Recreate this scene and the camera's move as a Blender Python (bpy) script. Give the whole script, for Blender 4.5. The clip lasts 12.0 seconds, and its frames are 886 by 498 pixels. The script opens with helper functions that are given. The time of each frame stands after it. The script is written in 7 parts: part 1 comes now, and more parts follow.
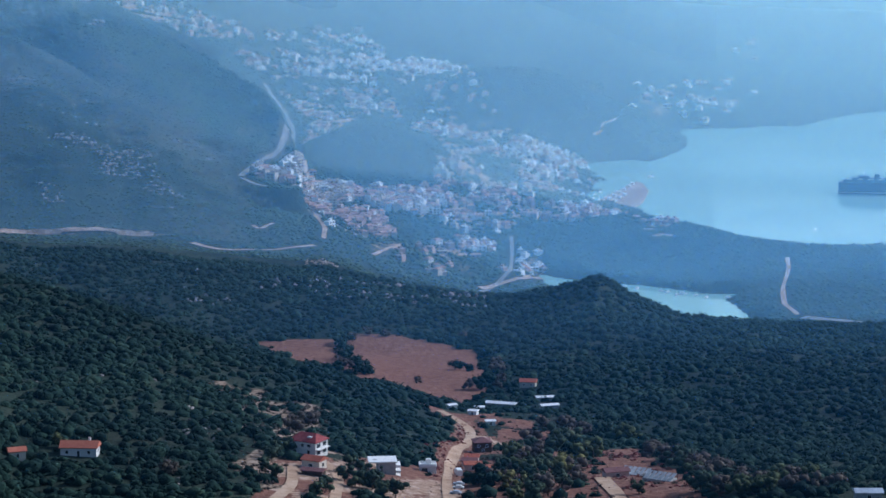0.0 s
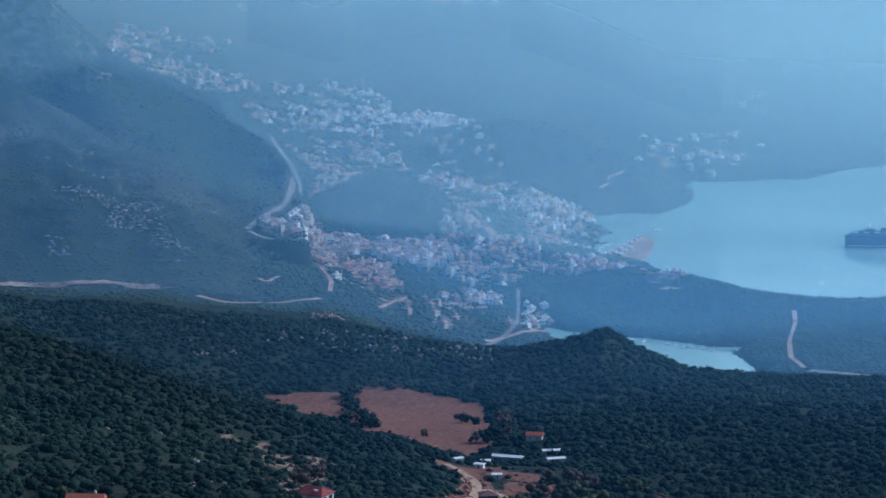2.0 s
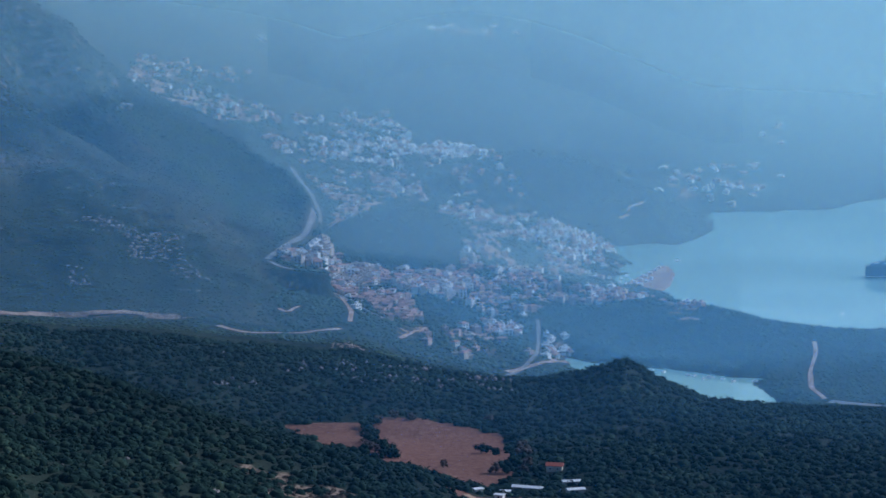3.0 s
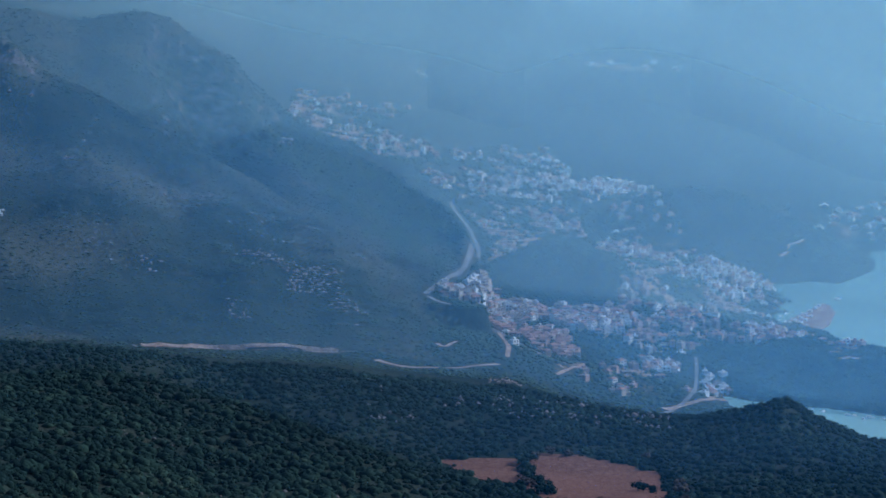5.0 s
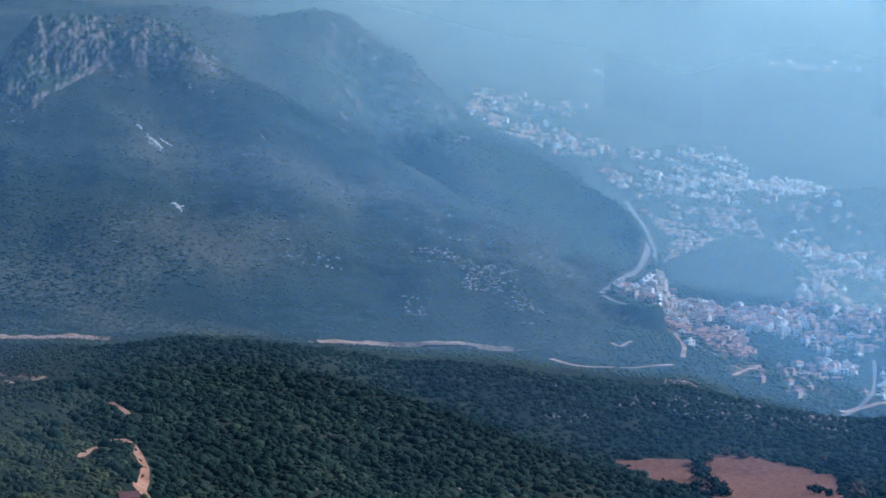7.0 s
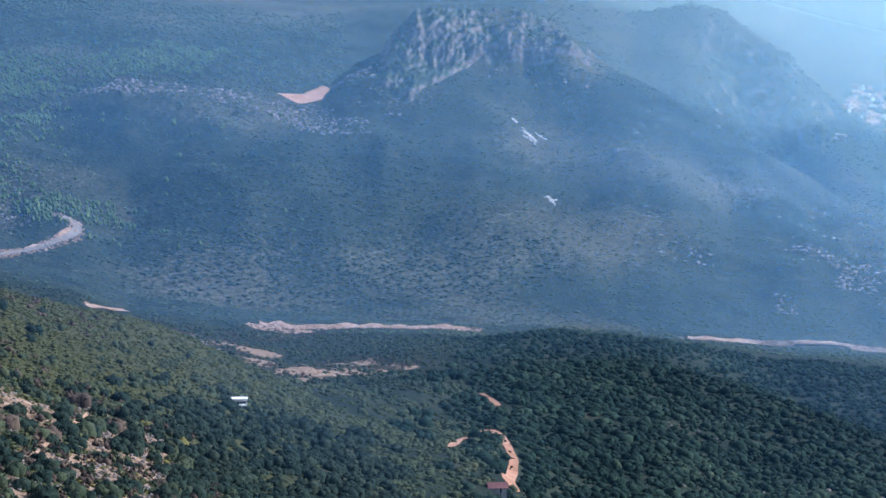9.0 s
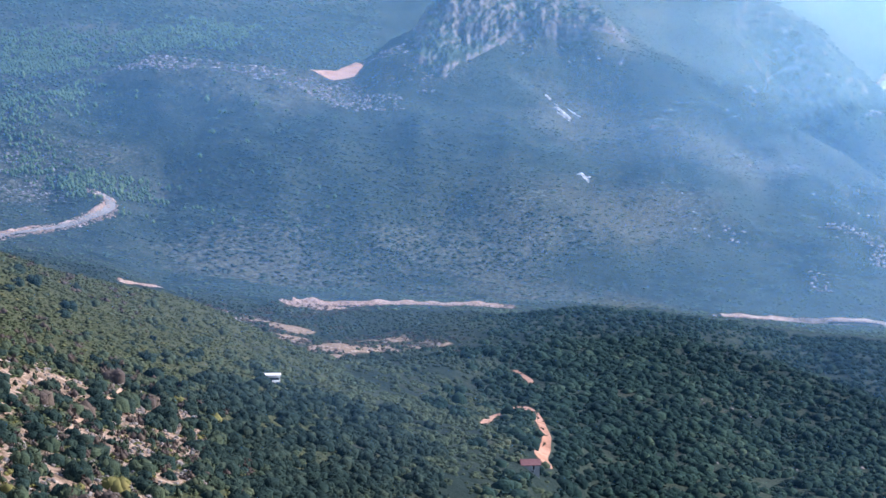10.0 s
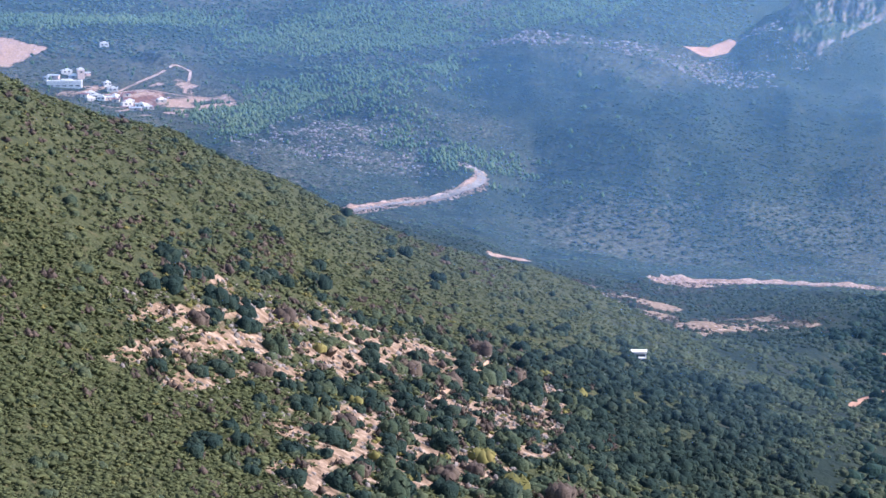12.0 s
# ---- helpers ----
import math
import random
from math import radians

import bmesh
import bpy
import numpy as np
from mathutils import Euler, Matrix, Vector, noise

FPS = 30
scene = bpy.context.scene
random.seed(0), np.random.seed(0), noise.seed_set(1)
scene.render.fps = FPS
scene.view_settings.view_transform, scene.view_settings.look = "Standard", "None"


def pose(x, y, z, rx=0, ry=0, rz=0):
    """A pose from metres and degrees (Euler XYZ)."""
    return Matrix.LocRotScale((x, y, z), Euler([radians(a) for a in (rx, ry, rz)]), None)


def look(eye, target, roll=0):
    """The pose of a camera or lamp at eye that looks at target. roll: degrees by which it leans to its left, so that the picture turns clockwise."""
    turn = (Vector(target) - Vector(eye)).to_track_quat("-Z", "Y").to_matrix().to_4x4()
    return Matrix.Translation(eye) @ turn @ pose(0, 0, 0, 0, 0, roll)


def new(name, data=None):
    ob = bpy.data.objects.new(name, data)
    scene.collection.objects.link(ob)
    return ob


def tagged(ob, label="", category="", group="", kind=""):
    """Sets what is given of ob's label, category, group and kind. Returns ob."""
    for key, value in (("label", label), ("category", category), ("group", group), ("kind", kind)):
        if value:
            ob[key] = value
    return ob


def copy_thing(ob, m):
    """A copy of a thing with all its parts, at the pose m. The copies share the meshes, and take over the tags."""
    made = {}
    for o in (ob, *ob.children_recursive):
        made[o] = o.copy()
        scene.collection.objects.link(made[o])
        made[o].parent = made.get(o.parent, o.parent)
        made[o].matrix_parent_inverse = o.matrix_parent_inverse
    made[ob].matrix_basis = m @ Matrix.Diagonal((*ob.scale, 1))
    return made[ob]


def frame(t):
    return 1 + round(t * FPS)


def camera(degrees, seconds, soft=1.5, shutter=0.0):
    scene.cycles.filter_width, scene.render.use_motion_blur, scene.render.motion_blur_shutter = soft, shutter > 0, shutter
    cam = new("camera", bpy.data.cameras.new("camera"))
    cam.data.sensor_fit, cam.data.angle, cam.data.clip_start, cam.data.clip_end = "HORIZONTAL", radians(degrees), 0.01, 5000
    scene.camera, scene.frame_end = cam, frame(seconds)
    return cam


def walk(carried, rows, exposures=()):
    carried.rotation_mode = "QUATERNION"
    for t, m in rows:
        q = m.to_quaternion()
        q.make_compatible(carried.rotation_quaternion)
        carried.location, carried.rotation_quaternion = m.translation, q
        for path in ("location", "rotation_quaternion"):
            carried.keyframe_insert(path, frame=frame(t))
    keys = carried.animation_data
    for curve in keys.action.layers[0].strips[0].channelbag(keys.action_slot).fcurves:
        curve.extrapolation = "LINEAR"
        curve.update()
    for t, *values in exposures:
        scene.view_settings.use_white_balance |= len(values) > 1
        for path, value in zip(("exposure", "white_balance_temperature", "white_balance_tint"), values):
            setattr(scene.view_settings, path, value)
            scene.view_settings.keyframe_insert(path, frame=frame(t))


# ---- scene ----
EYE = 420.0                      # metres above the sea
cam = camera(20.0, 12.0, soft=1.6)
# seconds, degrees to the left of the first heading, degrees up, roll
TURNS = [
    (0.0, 0.000, -9.691, 0.000),
    (0.5, 0.029, -9.541, 0.000),
    (1.0, 0.067, -9.190, 0.000),
    (1.5, 0.108, -8.835, -0.000),
    (2.0, 0.147, -8.481, -0.000),
    (2.5, 0.188, -8.141, -0.000),
    (3.0, 0.610, -7.789, 0.000),
    (3.2, 1.328, -7.649, -0.000),
    (3.5, 2.020, -7.440, 0.000),
    (4.1, 2.240, -7.060, 0.000),
    (4.5, 2.420, -6.985, 0.000),
    (4.8, 3.139, -6.979, 0.000),
    (5.0, 4.244, -6.976, 0.000),
    (5.5, 6.729, -6.979, 0.000),
    (6.0, 7.842, -6.990, -0.000),
    (6.5, 7.937, -6.990, 0.000),
    (6.7, 7.938, -6.993, -0.000),
    (8.3, 14.506, -7.010, -0.000),
    (8.5, 15.574, -7.006, -0.000),
    (9.0, 16.817, -7.118, -0.000),
    (9.5, 17.199, -7.310, -0.000),
    (10.0, 17.580, -7.647, -0.000),
    (10.5, 20.328, -8.000, 0.000),
    (10.7, 22.754, -8.070, 0.000),
    (10.9, 25.257, -8.108, 0.000),
    (11.0, 25.880, -8.118, 0.000),
    (11.5, 26.297, -8.155, -0.000),
    (12.0, 26.049, -8.191, -0.000),
]
walk(cam, [(t, pose(0, 0, EYE, 90 + up, roll, left)) for t, left, up, roll in TURNS],
     exposures=[(0.0, -0.08, 5400, 10), (1.5, -0.27, 5330, 9), (3.0, -0.49, 5260, 9), (5.0, -0.53, 5230, 9), (5.5, -0.24, 5450, 11), (6.5, 0.06, 5640, 12), (8.5, 0.5, 5800, 15), (9.5, 0.95, 5950, 18), (12.0, 1.24, 6170, 24)])

# ---- daylight ----
SUN_SIDE, SUN_UP = 61.0, 31.0    # degrees clockwise from the first heading, and above the horizon
world = bpy.data.worlds.new("world")
scene.world = world
world.use_nodes = True
sky = world.node_tree.nodes.new("ShaderNodeTexSky")
sky.sky_type, sky.sun_disc = "NISHITA", False
sky.sun_elevation, sky.sun_rotation = radians(SUN_UP), radians(SUN_SIDE)
back = world.node_tree.nodes["Background"]
back.inputs["Strength"].default_value = 0.12
world.node_tree.links.new(sky.outputs[0], back.inputs["Color"])
sun = new("sun", bpy.data.lights.new("sun", "SUN"))
sun.data.energy, sun.data.angle, sun.data.color = 3.6, radians(0.6), (1.0, 0.94, 0.87)
_s = Vector((math.sin(radians(SUN_SIDE)) * math.cos(radians(SUN_UP)), math.cos(radians(SUN_SIDE)) * math.cos(radians(SUN_UP)), math.sin(radians(SUN_UP))))
sun.matrix_world = look(_s * 3000, (0, 0, 0))


# ---- landform: heights from bearings (degrees clockwise from the first heading) and distances ----
def rough(x, y, size, seed=0):
    """Smooth value noise, -1 to 1, with features of that size."""
    u, v = np.asarray(x, float) / size + 31.7 * seed, np.asarray(y, float) / size - 17.3 * seed
    i, j = np.floor(u).astype(np.int64), np.floor(v).astype(np.int64)
    fu, fv = u - i, v - j
    fu, fv = fu * fu * fu * (fu * (fu * 6 - 15) + 10), fv * fv * fv * (fv * (fv * 6 - 15) + 10)

    def corner(a, b):
        h = (a * 374761393 + b * 668265263 + seed * 982451653) & 0x7FFFFFFF
        h = ((h ^ (h >> 13)) * 1274126177) & 0x7FFFFFFF
        return ((h ^ (h >> 16)) & 0xFFFF) / 32767.5 - 1

    low = corner(i, j) * (1 - fu) + corner(i + 1, j) * fu
    high = corner(i, j + 1) * (1 - fu) + corner(i + 1, j + 1) * fu
    return low * (1 - fv) + high * fv


def fractal(x, y, size, seed=0, octaves=4, gain=0.5):
    total, amp = 0, 1.0
    for k in range(octaves):
        total = total + amp * rough(x, y, size / 2 ** k, seed + 7 * k)
        amp *= gain
    return total


def ease(a, b, v):
    u = np.clip((v - a) / (b - a), 0, 1)
    return u * u * (3 - 2 * u)


def bearing(x, y):
    return np.degrees(np.arctan2(x, y)), np.hypot(x, y)


def spot(az, d):
    return d * np.sin(np.radians(az)), d * np.cos(np.radians(az))


# lines along the land, from near to far: bearing, distance, height
UNDER = [(-60, 90, 372), (30, 90, 372)]
BROW = [(-50, 260, 352), (-36.3, 330, 338), (-29.8, 380, 324), (-23.2, 450, 307), (-15.8, 640, 262), (-14.2, 800, 232), (-11.7, 880, 216), (-9.8, 800, 205),
        (-5.1, 780, 203), (0.2, 800, 196), (5.5, 780, 203), (10.3, 750, 214), (20, 700, 225)]
FIRST_CREST = [(-60, 430, 397), (-36.1, 560, 382.5), (-34.8, 587, 376), (-33.55, 613, 370), (-32.3, 640, 365.5), (-31, 666, 355), (-29.7, 692, 344.5), (-28.4, 720, 331.5), (-27.1, 745, 321), (-25.8, 772, 312),
               (-24.5, 800, 302), (-23.2, 824, 292), (-21.9, 850, 280), (-20, 900, 260), (-17.8, 980, 242),
               (-16.3, 1150, 219), (-15, 1250, 211), (-12.4, 1300, 205), (-10.6, 1270, 199), (-7.6, 1200, 192), (-5, 1150, 181), (-2.9, 1100, 178),
               (-1.1, 1080, 172), (0.5, 1040, 165), (2.2, 1100, 156), (5.5, 1150, 149), (10.2, 1150, 152), (20, 1150, 160)]
DIP = [(-60, 1050, 300), (-36, 1050, 255), (-28, 1100, 215), (-22, 1120, 205), (-17.8, 1250, 201), (-15, 1420, 165), (-10, 1430, 135), (-6.5, 1390, 128),
       (-4.3, 1330, 131), (-1.8, 1300, 131), (1, 1250, 133), (2.8, 1250, 137), (6.1, 1300, 133), (10.2, 1300, 136), (20, 1300, 140)]
SECOND_FOOT = [(-60, 1350, 280), (-36, 1350, 235), (-28, 1330, 195), (-20.1, 1350, 185), (-16, 1500, 150), (-10, 1560, 116), (-4.3, 1480, 113), (-1.9, 1490, 114),
               (0.7, 1420, 114), (2.8, 1400, 122), (10.2, 1380, 124), (20, 1380, 130)]
SECOND_CREST = [(-60, 1600, 270), (-36, 1600, 220), (-28, 1560, 183), (-24.1, 1530, 181), (-21.2, 1550, 163), (-19.6, 1600, 152), (-16.1, 1700, 145), (-14.4, 1750, 147),
                (-11.1, 1750, 135), (-9.2, 1750, 124), (-8.2, 1700, 127), (-5.7, 1700, 119), (-2.4, 1700, 114), (0.2, 1650, 111), (1.5, 1650, 108),
                (2.3, 1650, 113), (3.6, 1600, 130), (4.4, 1600, 117), (5.4, 1550, 113), (7.5, 1530, 113), (10.2, 1500, 115), (20, 1500, 120)]
ROADSIDE = [(-60, 1900, 270), (-36, 1900, 225), (-31, 1900, 195), (-28.4, 1850, 179), (-25.2, 1850, 160), (-23.9, 1850, 141), (-21, 1850, 127), (-16.2, 1900, 118),
            (-11.2, 1950, 106), (-6.4, 1950, 100), (-2.8, 1950, 88), (-1, 2020, 42), (1, 2060, 10), (3, 2060, 5), (7, 2060, 5), (9, 2060, 12), (20, 2060, 30)]
FLOOR_A = [(-60, 2450, 300), (-40, 2450, 235), (-34, 2400, 215), (-28, 2400, 205), (-20, 2450, 130), (-12, 2450, 95), (-6, 2450, 85), (-5, 2450, 76), (-2.5, 2450, 48),
           (0, 2450, 38), (2, 2450, 22), (4, 2450, 8), (20, 2450, 8)]
FLOOR_B = [(-60, 2800, 360), (-40, 2800, 290), (-30, 2800, 262), (-22, 2800, 245), (-18, 2800, 190), (-12, 2800, 110), (-6, 2800, 90), (-3.5, 2800, 58), (0, 2800, 44),
           (2, 2800, 30), (4, 2800, 5), (20, 2800, 5)]
FLOOR_C = [(-60, 3200, 390), (-36, 3200, 335), (-24, 3200, 330), (-18, 3200, 290), (-13, 3300, 200), (-6, 3200, 90), (-3, 3200, 60), (-1, 3200, 48), (1.3, 3200, 26),
           (3, 3200, 46), (5, 3200, 24), (8, 3200, 3), (20, 3200, 3)]
FLOOR_D = [(-60, 3700, 410), (-24, 3700, 385), (-15, 3700, 330), (-10, 3700, 190), (-8, 3700, 162), (-5, 3700, 125), (-2.5, 3700, 74), (0, 3700, 60), (4, 3700, 34),
           (6.5, 3700, 14), (10, 3700, 3), (20, 3700, 3)]
FAR_HILLS = [(-60, 4250, 420), (-20, 4250, 400), (-12, 4250, 290), (-8, 4250, 220), (-4, 4250, 175), (-1, 4250, 105), (3, 4250, 62), (8, 4250, 60), (20, 4250, 60)]
RIM = [(-60, 4930, 430), (-12, 4930, 400), (-2, 4930, 372), (10, 4930, 350), (20, 4930, 330)]
LINES = (UNDER, BROW, FIRST_CREST, DIP, SECOND_FOOT, SECOND_CREST, ROADSIDE, FLOOR_A, FLOOR_B, FLOOR_C, FLOOR_D, FAR_HILLS, RIM)
# mountain crests, the low headland, and the wooded knolls (bearing, distance, height)
CLIFF_CREST = [(-33, 2050, 195), (-30.4, 2150, 214), (-28.4, 2300, 236), (-25.8, 2450, 262), (-24, 2500, 282), (-22, 2500, 272), (-20.1, 2550, 262), (-19.4, 2600, 272), (-18.8, 2630, 292),
               (-18.2, 2650, 302), (-17.7, 2700, 326), (-17.4, 2720, 337), (-16.2, 2750, 344), (-15.1, 2750, 344), (-14.3, 2750, 330), (-13.4, 2720, 295),
               (-12.9, 2700, 279), (-11.6, 2650, 255), (-10.3, 2600, 218), (-8.5, 2550, 181), (-6.7, 2450, 140), (-5.1, 2400, 102), (-4.4, 2380, 78), (-3.4, 2380, 40)]
PEAK_CREST = [(-30, 3300, 150), (-25, 3300, 240), (-21, 3300, 305), (-18, 3300, 332), (-14.8, 3300, 340), (-13.5, 3300, 336), (-12.5, 3300, 323), (-11.3, 3250, 336), (-10.4, 3230, 327), (-9.7, 3200, 303), (-9.1, 3150, 283),
              (-8.6, 3100, 251), (-7.7, 3050, 212), (-6.4, 2950, 179), (-5.1, 2850, 146), (-4.1, 2750, 131), (-3.7, 2650, 123), (-3.35, 2600, 96), (-2.9, 2600, 30)]
HEADLAND = [(0.8, 2480, 0), (1.8, 2480, 17), (4.5, 2500, 26), (5.4, 2470, 23), (6.7, 2400, 21), (7.9, 2380, 17), (9, 2370, 18), (10.1, 2370, 23), (20, 2370, 30)]
KNOLLS = [(-1.75, 2720, 92, 150, 90), (1.5, 3330, 95, 190, 150), (0.0, 4050, 165, 330, 200), (-2.2, 4350, 230, 300, 220), (5.6, 3420, 40, 160, 70), (-32.6, 2600, 258, 110, 60)]
# the bay and the inlet: bearing and distance along their shores
BAY = [(16, 3900), (12.5, 3830), (9.87, 3711), (9.02, 3630), (8.26, 3527), (6.48, 3480), (5.3, 3458), (5.62, 3330), (5.55, 3290), (5.2, 3184), (4.88, 3112), (4.17, 3135), (3.27, 3095),
       (3.49, 2947), (3.45, 2877), (3.14, 2789), (3.0, 2762), (3.5, 2735), (3.85, 2755), (4.4, 2720), (5.3, 2600), (6.7, 2520), (8.6, 2470), (10.2, 2470), (16, 2470)]
INLET = [(2.3, 2318), (2.8, 2300), (4.5, 2270), (6.1, 2233), (6.7, 2231), (6.5, 2208), (7.2, 2114), (6.9, 2040), (4.1, 2040), (2.9, 2120), (2.5, 2230)]


CANOPY = {2: 5.0, 5: 4.2}        # the crests as listed are those of the tree tops


def along(line, az):
    a = np.array(line, float)
    return np.interp(az, a[:, 0], a[:, 1]), np.interp(az, a[:, 0], a[:, 2])


def shore(poly, x, y):
    """Metres inside (plus) or outside (minus) of a shoreline."""
    p = [spot(a, d) for a, d in poly]
    best, inside = np.full(np.shape(x), 1e9), np.zeros(np.shape(x), bool)
    for (x0, y0), (x1, y1) in zip(p, p[1:] + p[:1]):
        dx, dy = x1 - x0, y1 - y0
        u = np.clip(((x - x0) * dx + (y - y0) * dy) / (dx * dx + dy * dy), 0, 1)
        best = np.minimum(best, np.hypot(x - x0 - u * dx, y - y0 - u * dy))
        inside ^= ((y0 > y) != (y1 > y)) & (x < dx * (y - y0) / (dy if abs(dy) > 1e-9 else 1e-9) + x0)
    return np.where(inside, best, -best)


def soft_max(a, b, k):
    h = np.clip(0.5 + 0.5 * (a - b) / k, 0, 1)
    return b + (a - b) * h + k * h * (1 - h)


def near_line(line, x, y):
    """Metres to a road's middle."""
    p = [spot(a, d) for a, d in line]
    best = np.full(np.shape(x), 1e9)
    for (x0, y0), (x1, y1) in zip(p, p[1:]):
        dx, dy = x1 - x0, y1 - y0
        u = np.clip(((x - x0) * dx + (y - y0) * dy) / (dx * dx + dy * dy + 1e-9), 0, 1)
        best = np.minimum(best, np.hypot(x - x0 - u * dx, y - y0 - u * dy))
    return best


# ribs and hollows on the mountain sides: line, rise, half width
RIBS = [([(-9.25, 3060), (-9.0, 2950), (-8.5, 2810), (-8.0, 2700)], 16, 36), ([(-10.5, 3150), (-10.1, 3060), (-9.7, 2960), (-9.3, 2860)], -34, 42),
        ([(-13.4, 2640), (-12.6, 2480), (-12.0, 2330)], 9, 40), ([(-14.6, 2600), (-13.8, 2450), (-13.2, 2300)], -9, 45), ([(-10.2, 2520), (-9.2, 2380), (-8.5, 2250)], 8, 40),
        ([(-11.3, 2560), (-10.4, 2400), (-9.7, 2240)], -8, 42), ([(-7.0, 2420), (-6.5, 2300), (-6.2, 2180)], 7, 36), ([(-17.2, 2500), (-16.4, 2330), (-15.8, 2180)], 10, 45),
        ([(-19.6, 2450), (-18.7, 2300), (-18.0, 2150)], -9, 50), ([(-23.0, 2430), (-22.0, 2300), (-21.4, 2150)], 8, 45), ([(-25.6, 2400), (-24.6, 2270), (-24.0, 2140)], -8, 45)]


def height(x, y):
    """The ground's height at x, y (arrays)."""
    x, y = np.asarray(x, float), np.asarray(y, float)
    az, d = bearing(x, y)
    az = np.clip(az, -60, 20)
    wob = az + 0.12 * rough(x, y, 260, 3)
    ds, zs = zip(*[along(line, wob) for line in LINES])
    zs = [z - CANOPY.get(k, 0) for k, z in enumerate(zs)]
    z = np.array(zs[0])
    for k in range(len(ds) - 1):
        span = np.maximum(ds[k + 1] - ds[k], 1)
        u = np.clip((d - ds[k]) / span, 0, 1)
        u = 0.45 * u + 0.55 * u * u * (3 - 2 * u)
        z = np.where(d >= ds[k], zs[k] + (zs[k + 1] - zs[k]) * u, z)
    calm = ease(250, 700, d)
    z = z + calm * (3.2 * fractal(x, y, 170, 1, 3) + 1.2 * rough(x, y, 32, 5)) * (1 - 0.6 * ease(2050, 2300, d) * (az > -4))
    # mountains
    for crest, foot, power, backward, wild in ((CLIFF_CREST, 1960, 1.15, 0.5, 1.0), (PEAK_CREST, 2250, 1.3, 0.8, 0.7)):
        dc, zc = along(crest, az + 0.1 * rough(x, y, 120, 9))
        zf = np.minimum(along(ROADSIDE, az)[1], zc - 5)
        u = np.clip((d - foot) / np.maximum(dc - foot, 30), 0, 1)
        even = sum(along(crest, az + k)[1] for k in (-4, -2.5, -1, 1, 2.5, 4)) / 6
        zc = zc - 2
        face = zf + (even + (zc - even) * ease(0.5, 0.97, u) - zf) * u ** power
        gully = wild * (10 * fractal(az * 46, d * 0.35, 60, 21, 3) * u * (1 - u) * 2.2 + (5.5 * rough(x, y, 40, 23) + 9 * rough(x, y, 95, 25)) * u + 34 * fractal(az * 46 + 0.3 * d, d * 0.55, 210, 27, 2) * u * (1 - u))
        rise = np.where(d < dc, face + gully * (1 - ease(0.9, 1.0, u)), zc - (d - dc) * backward)
        rise = np.where((az > crest[0][0]) & (az < crest[-1][0]) & (d > foot), rise, -99)
        z = np.where(rise > -90, soft_max(z, rise, 8), z)
    for line, rise, half in RIBS:
        near = (az > -27) & (az < -5) & (d > 2050) & (d < 3250)
        z = z + np.where(near, rise * np.exp(-(near_line(line, x, y) / half) ** 2), 0)
    # the steep rock of the high bluff
    bluff = ease(-18.4, -17.5, az) * (1 - ease(-14.0, -13.4, az)) * ease(2570, 2600, d) * (1 - ease(2740, 2790, d))
    z = z + bluff * (17 * ease(2590, 2640, d) * (1 - ease(2650, 2745, d)) + (5 * rough(az * 48, d * 0.5, 24, 31) + 5 * rough(az * 48, d * 0.6, 11, 33)) * (1 - ease(2690, 2745, d)))
    dc, zc = along(HEADLAND, az)
    z = np.where(az > 0.8, soft_max(z, zc * (1 - ((d - dc) / np.where(d < dc, 190, 110)) ** 2) + 3 * rough(x, y, 60, 41), 5), z)
    for a, dd, top, wide, deep in KNOLLS:
        kx, ky = spot(a, dd)
        r2 = ((x - kx) / wide) ** 2 + ((y - ky) / deep) ** 2
        z = np.where(r2 < 6, soft_max(z, top * np.exp(-r2 * 0.8) - 12 * r2 + 4 * rough(x, y, 70, 43), 10), z)
    for poly in (BAY, INLET):
        s = shore(poly, x, y) + 5 * rough(x, y, 38, 47)
        z = np.where(s > 0, np.maximum(-6, -0.5 - 0.15 * s), np.where(s > -70, np.minimum(z, 0.6 + np.abs(s) * 0.45), z))
    return z


# ---- materials ----
def material(name):
    m = bpy.data.materials.new(name)
    m.use_nodes = True
    return m, m.node_tree.nodes, m.node_tree.links


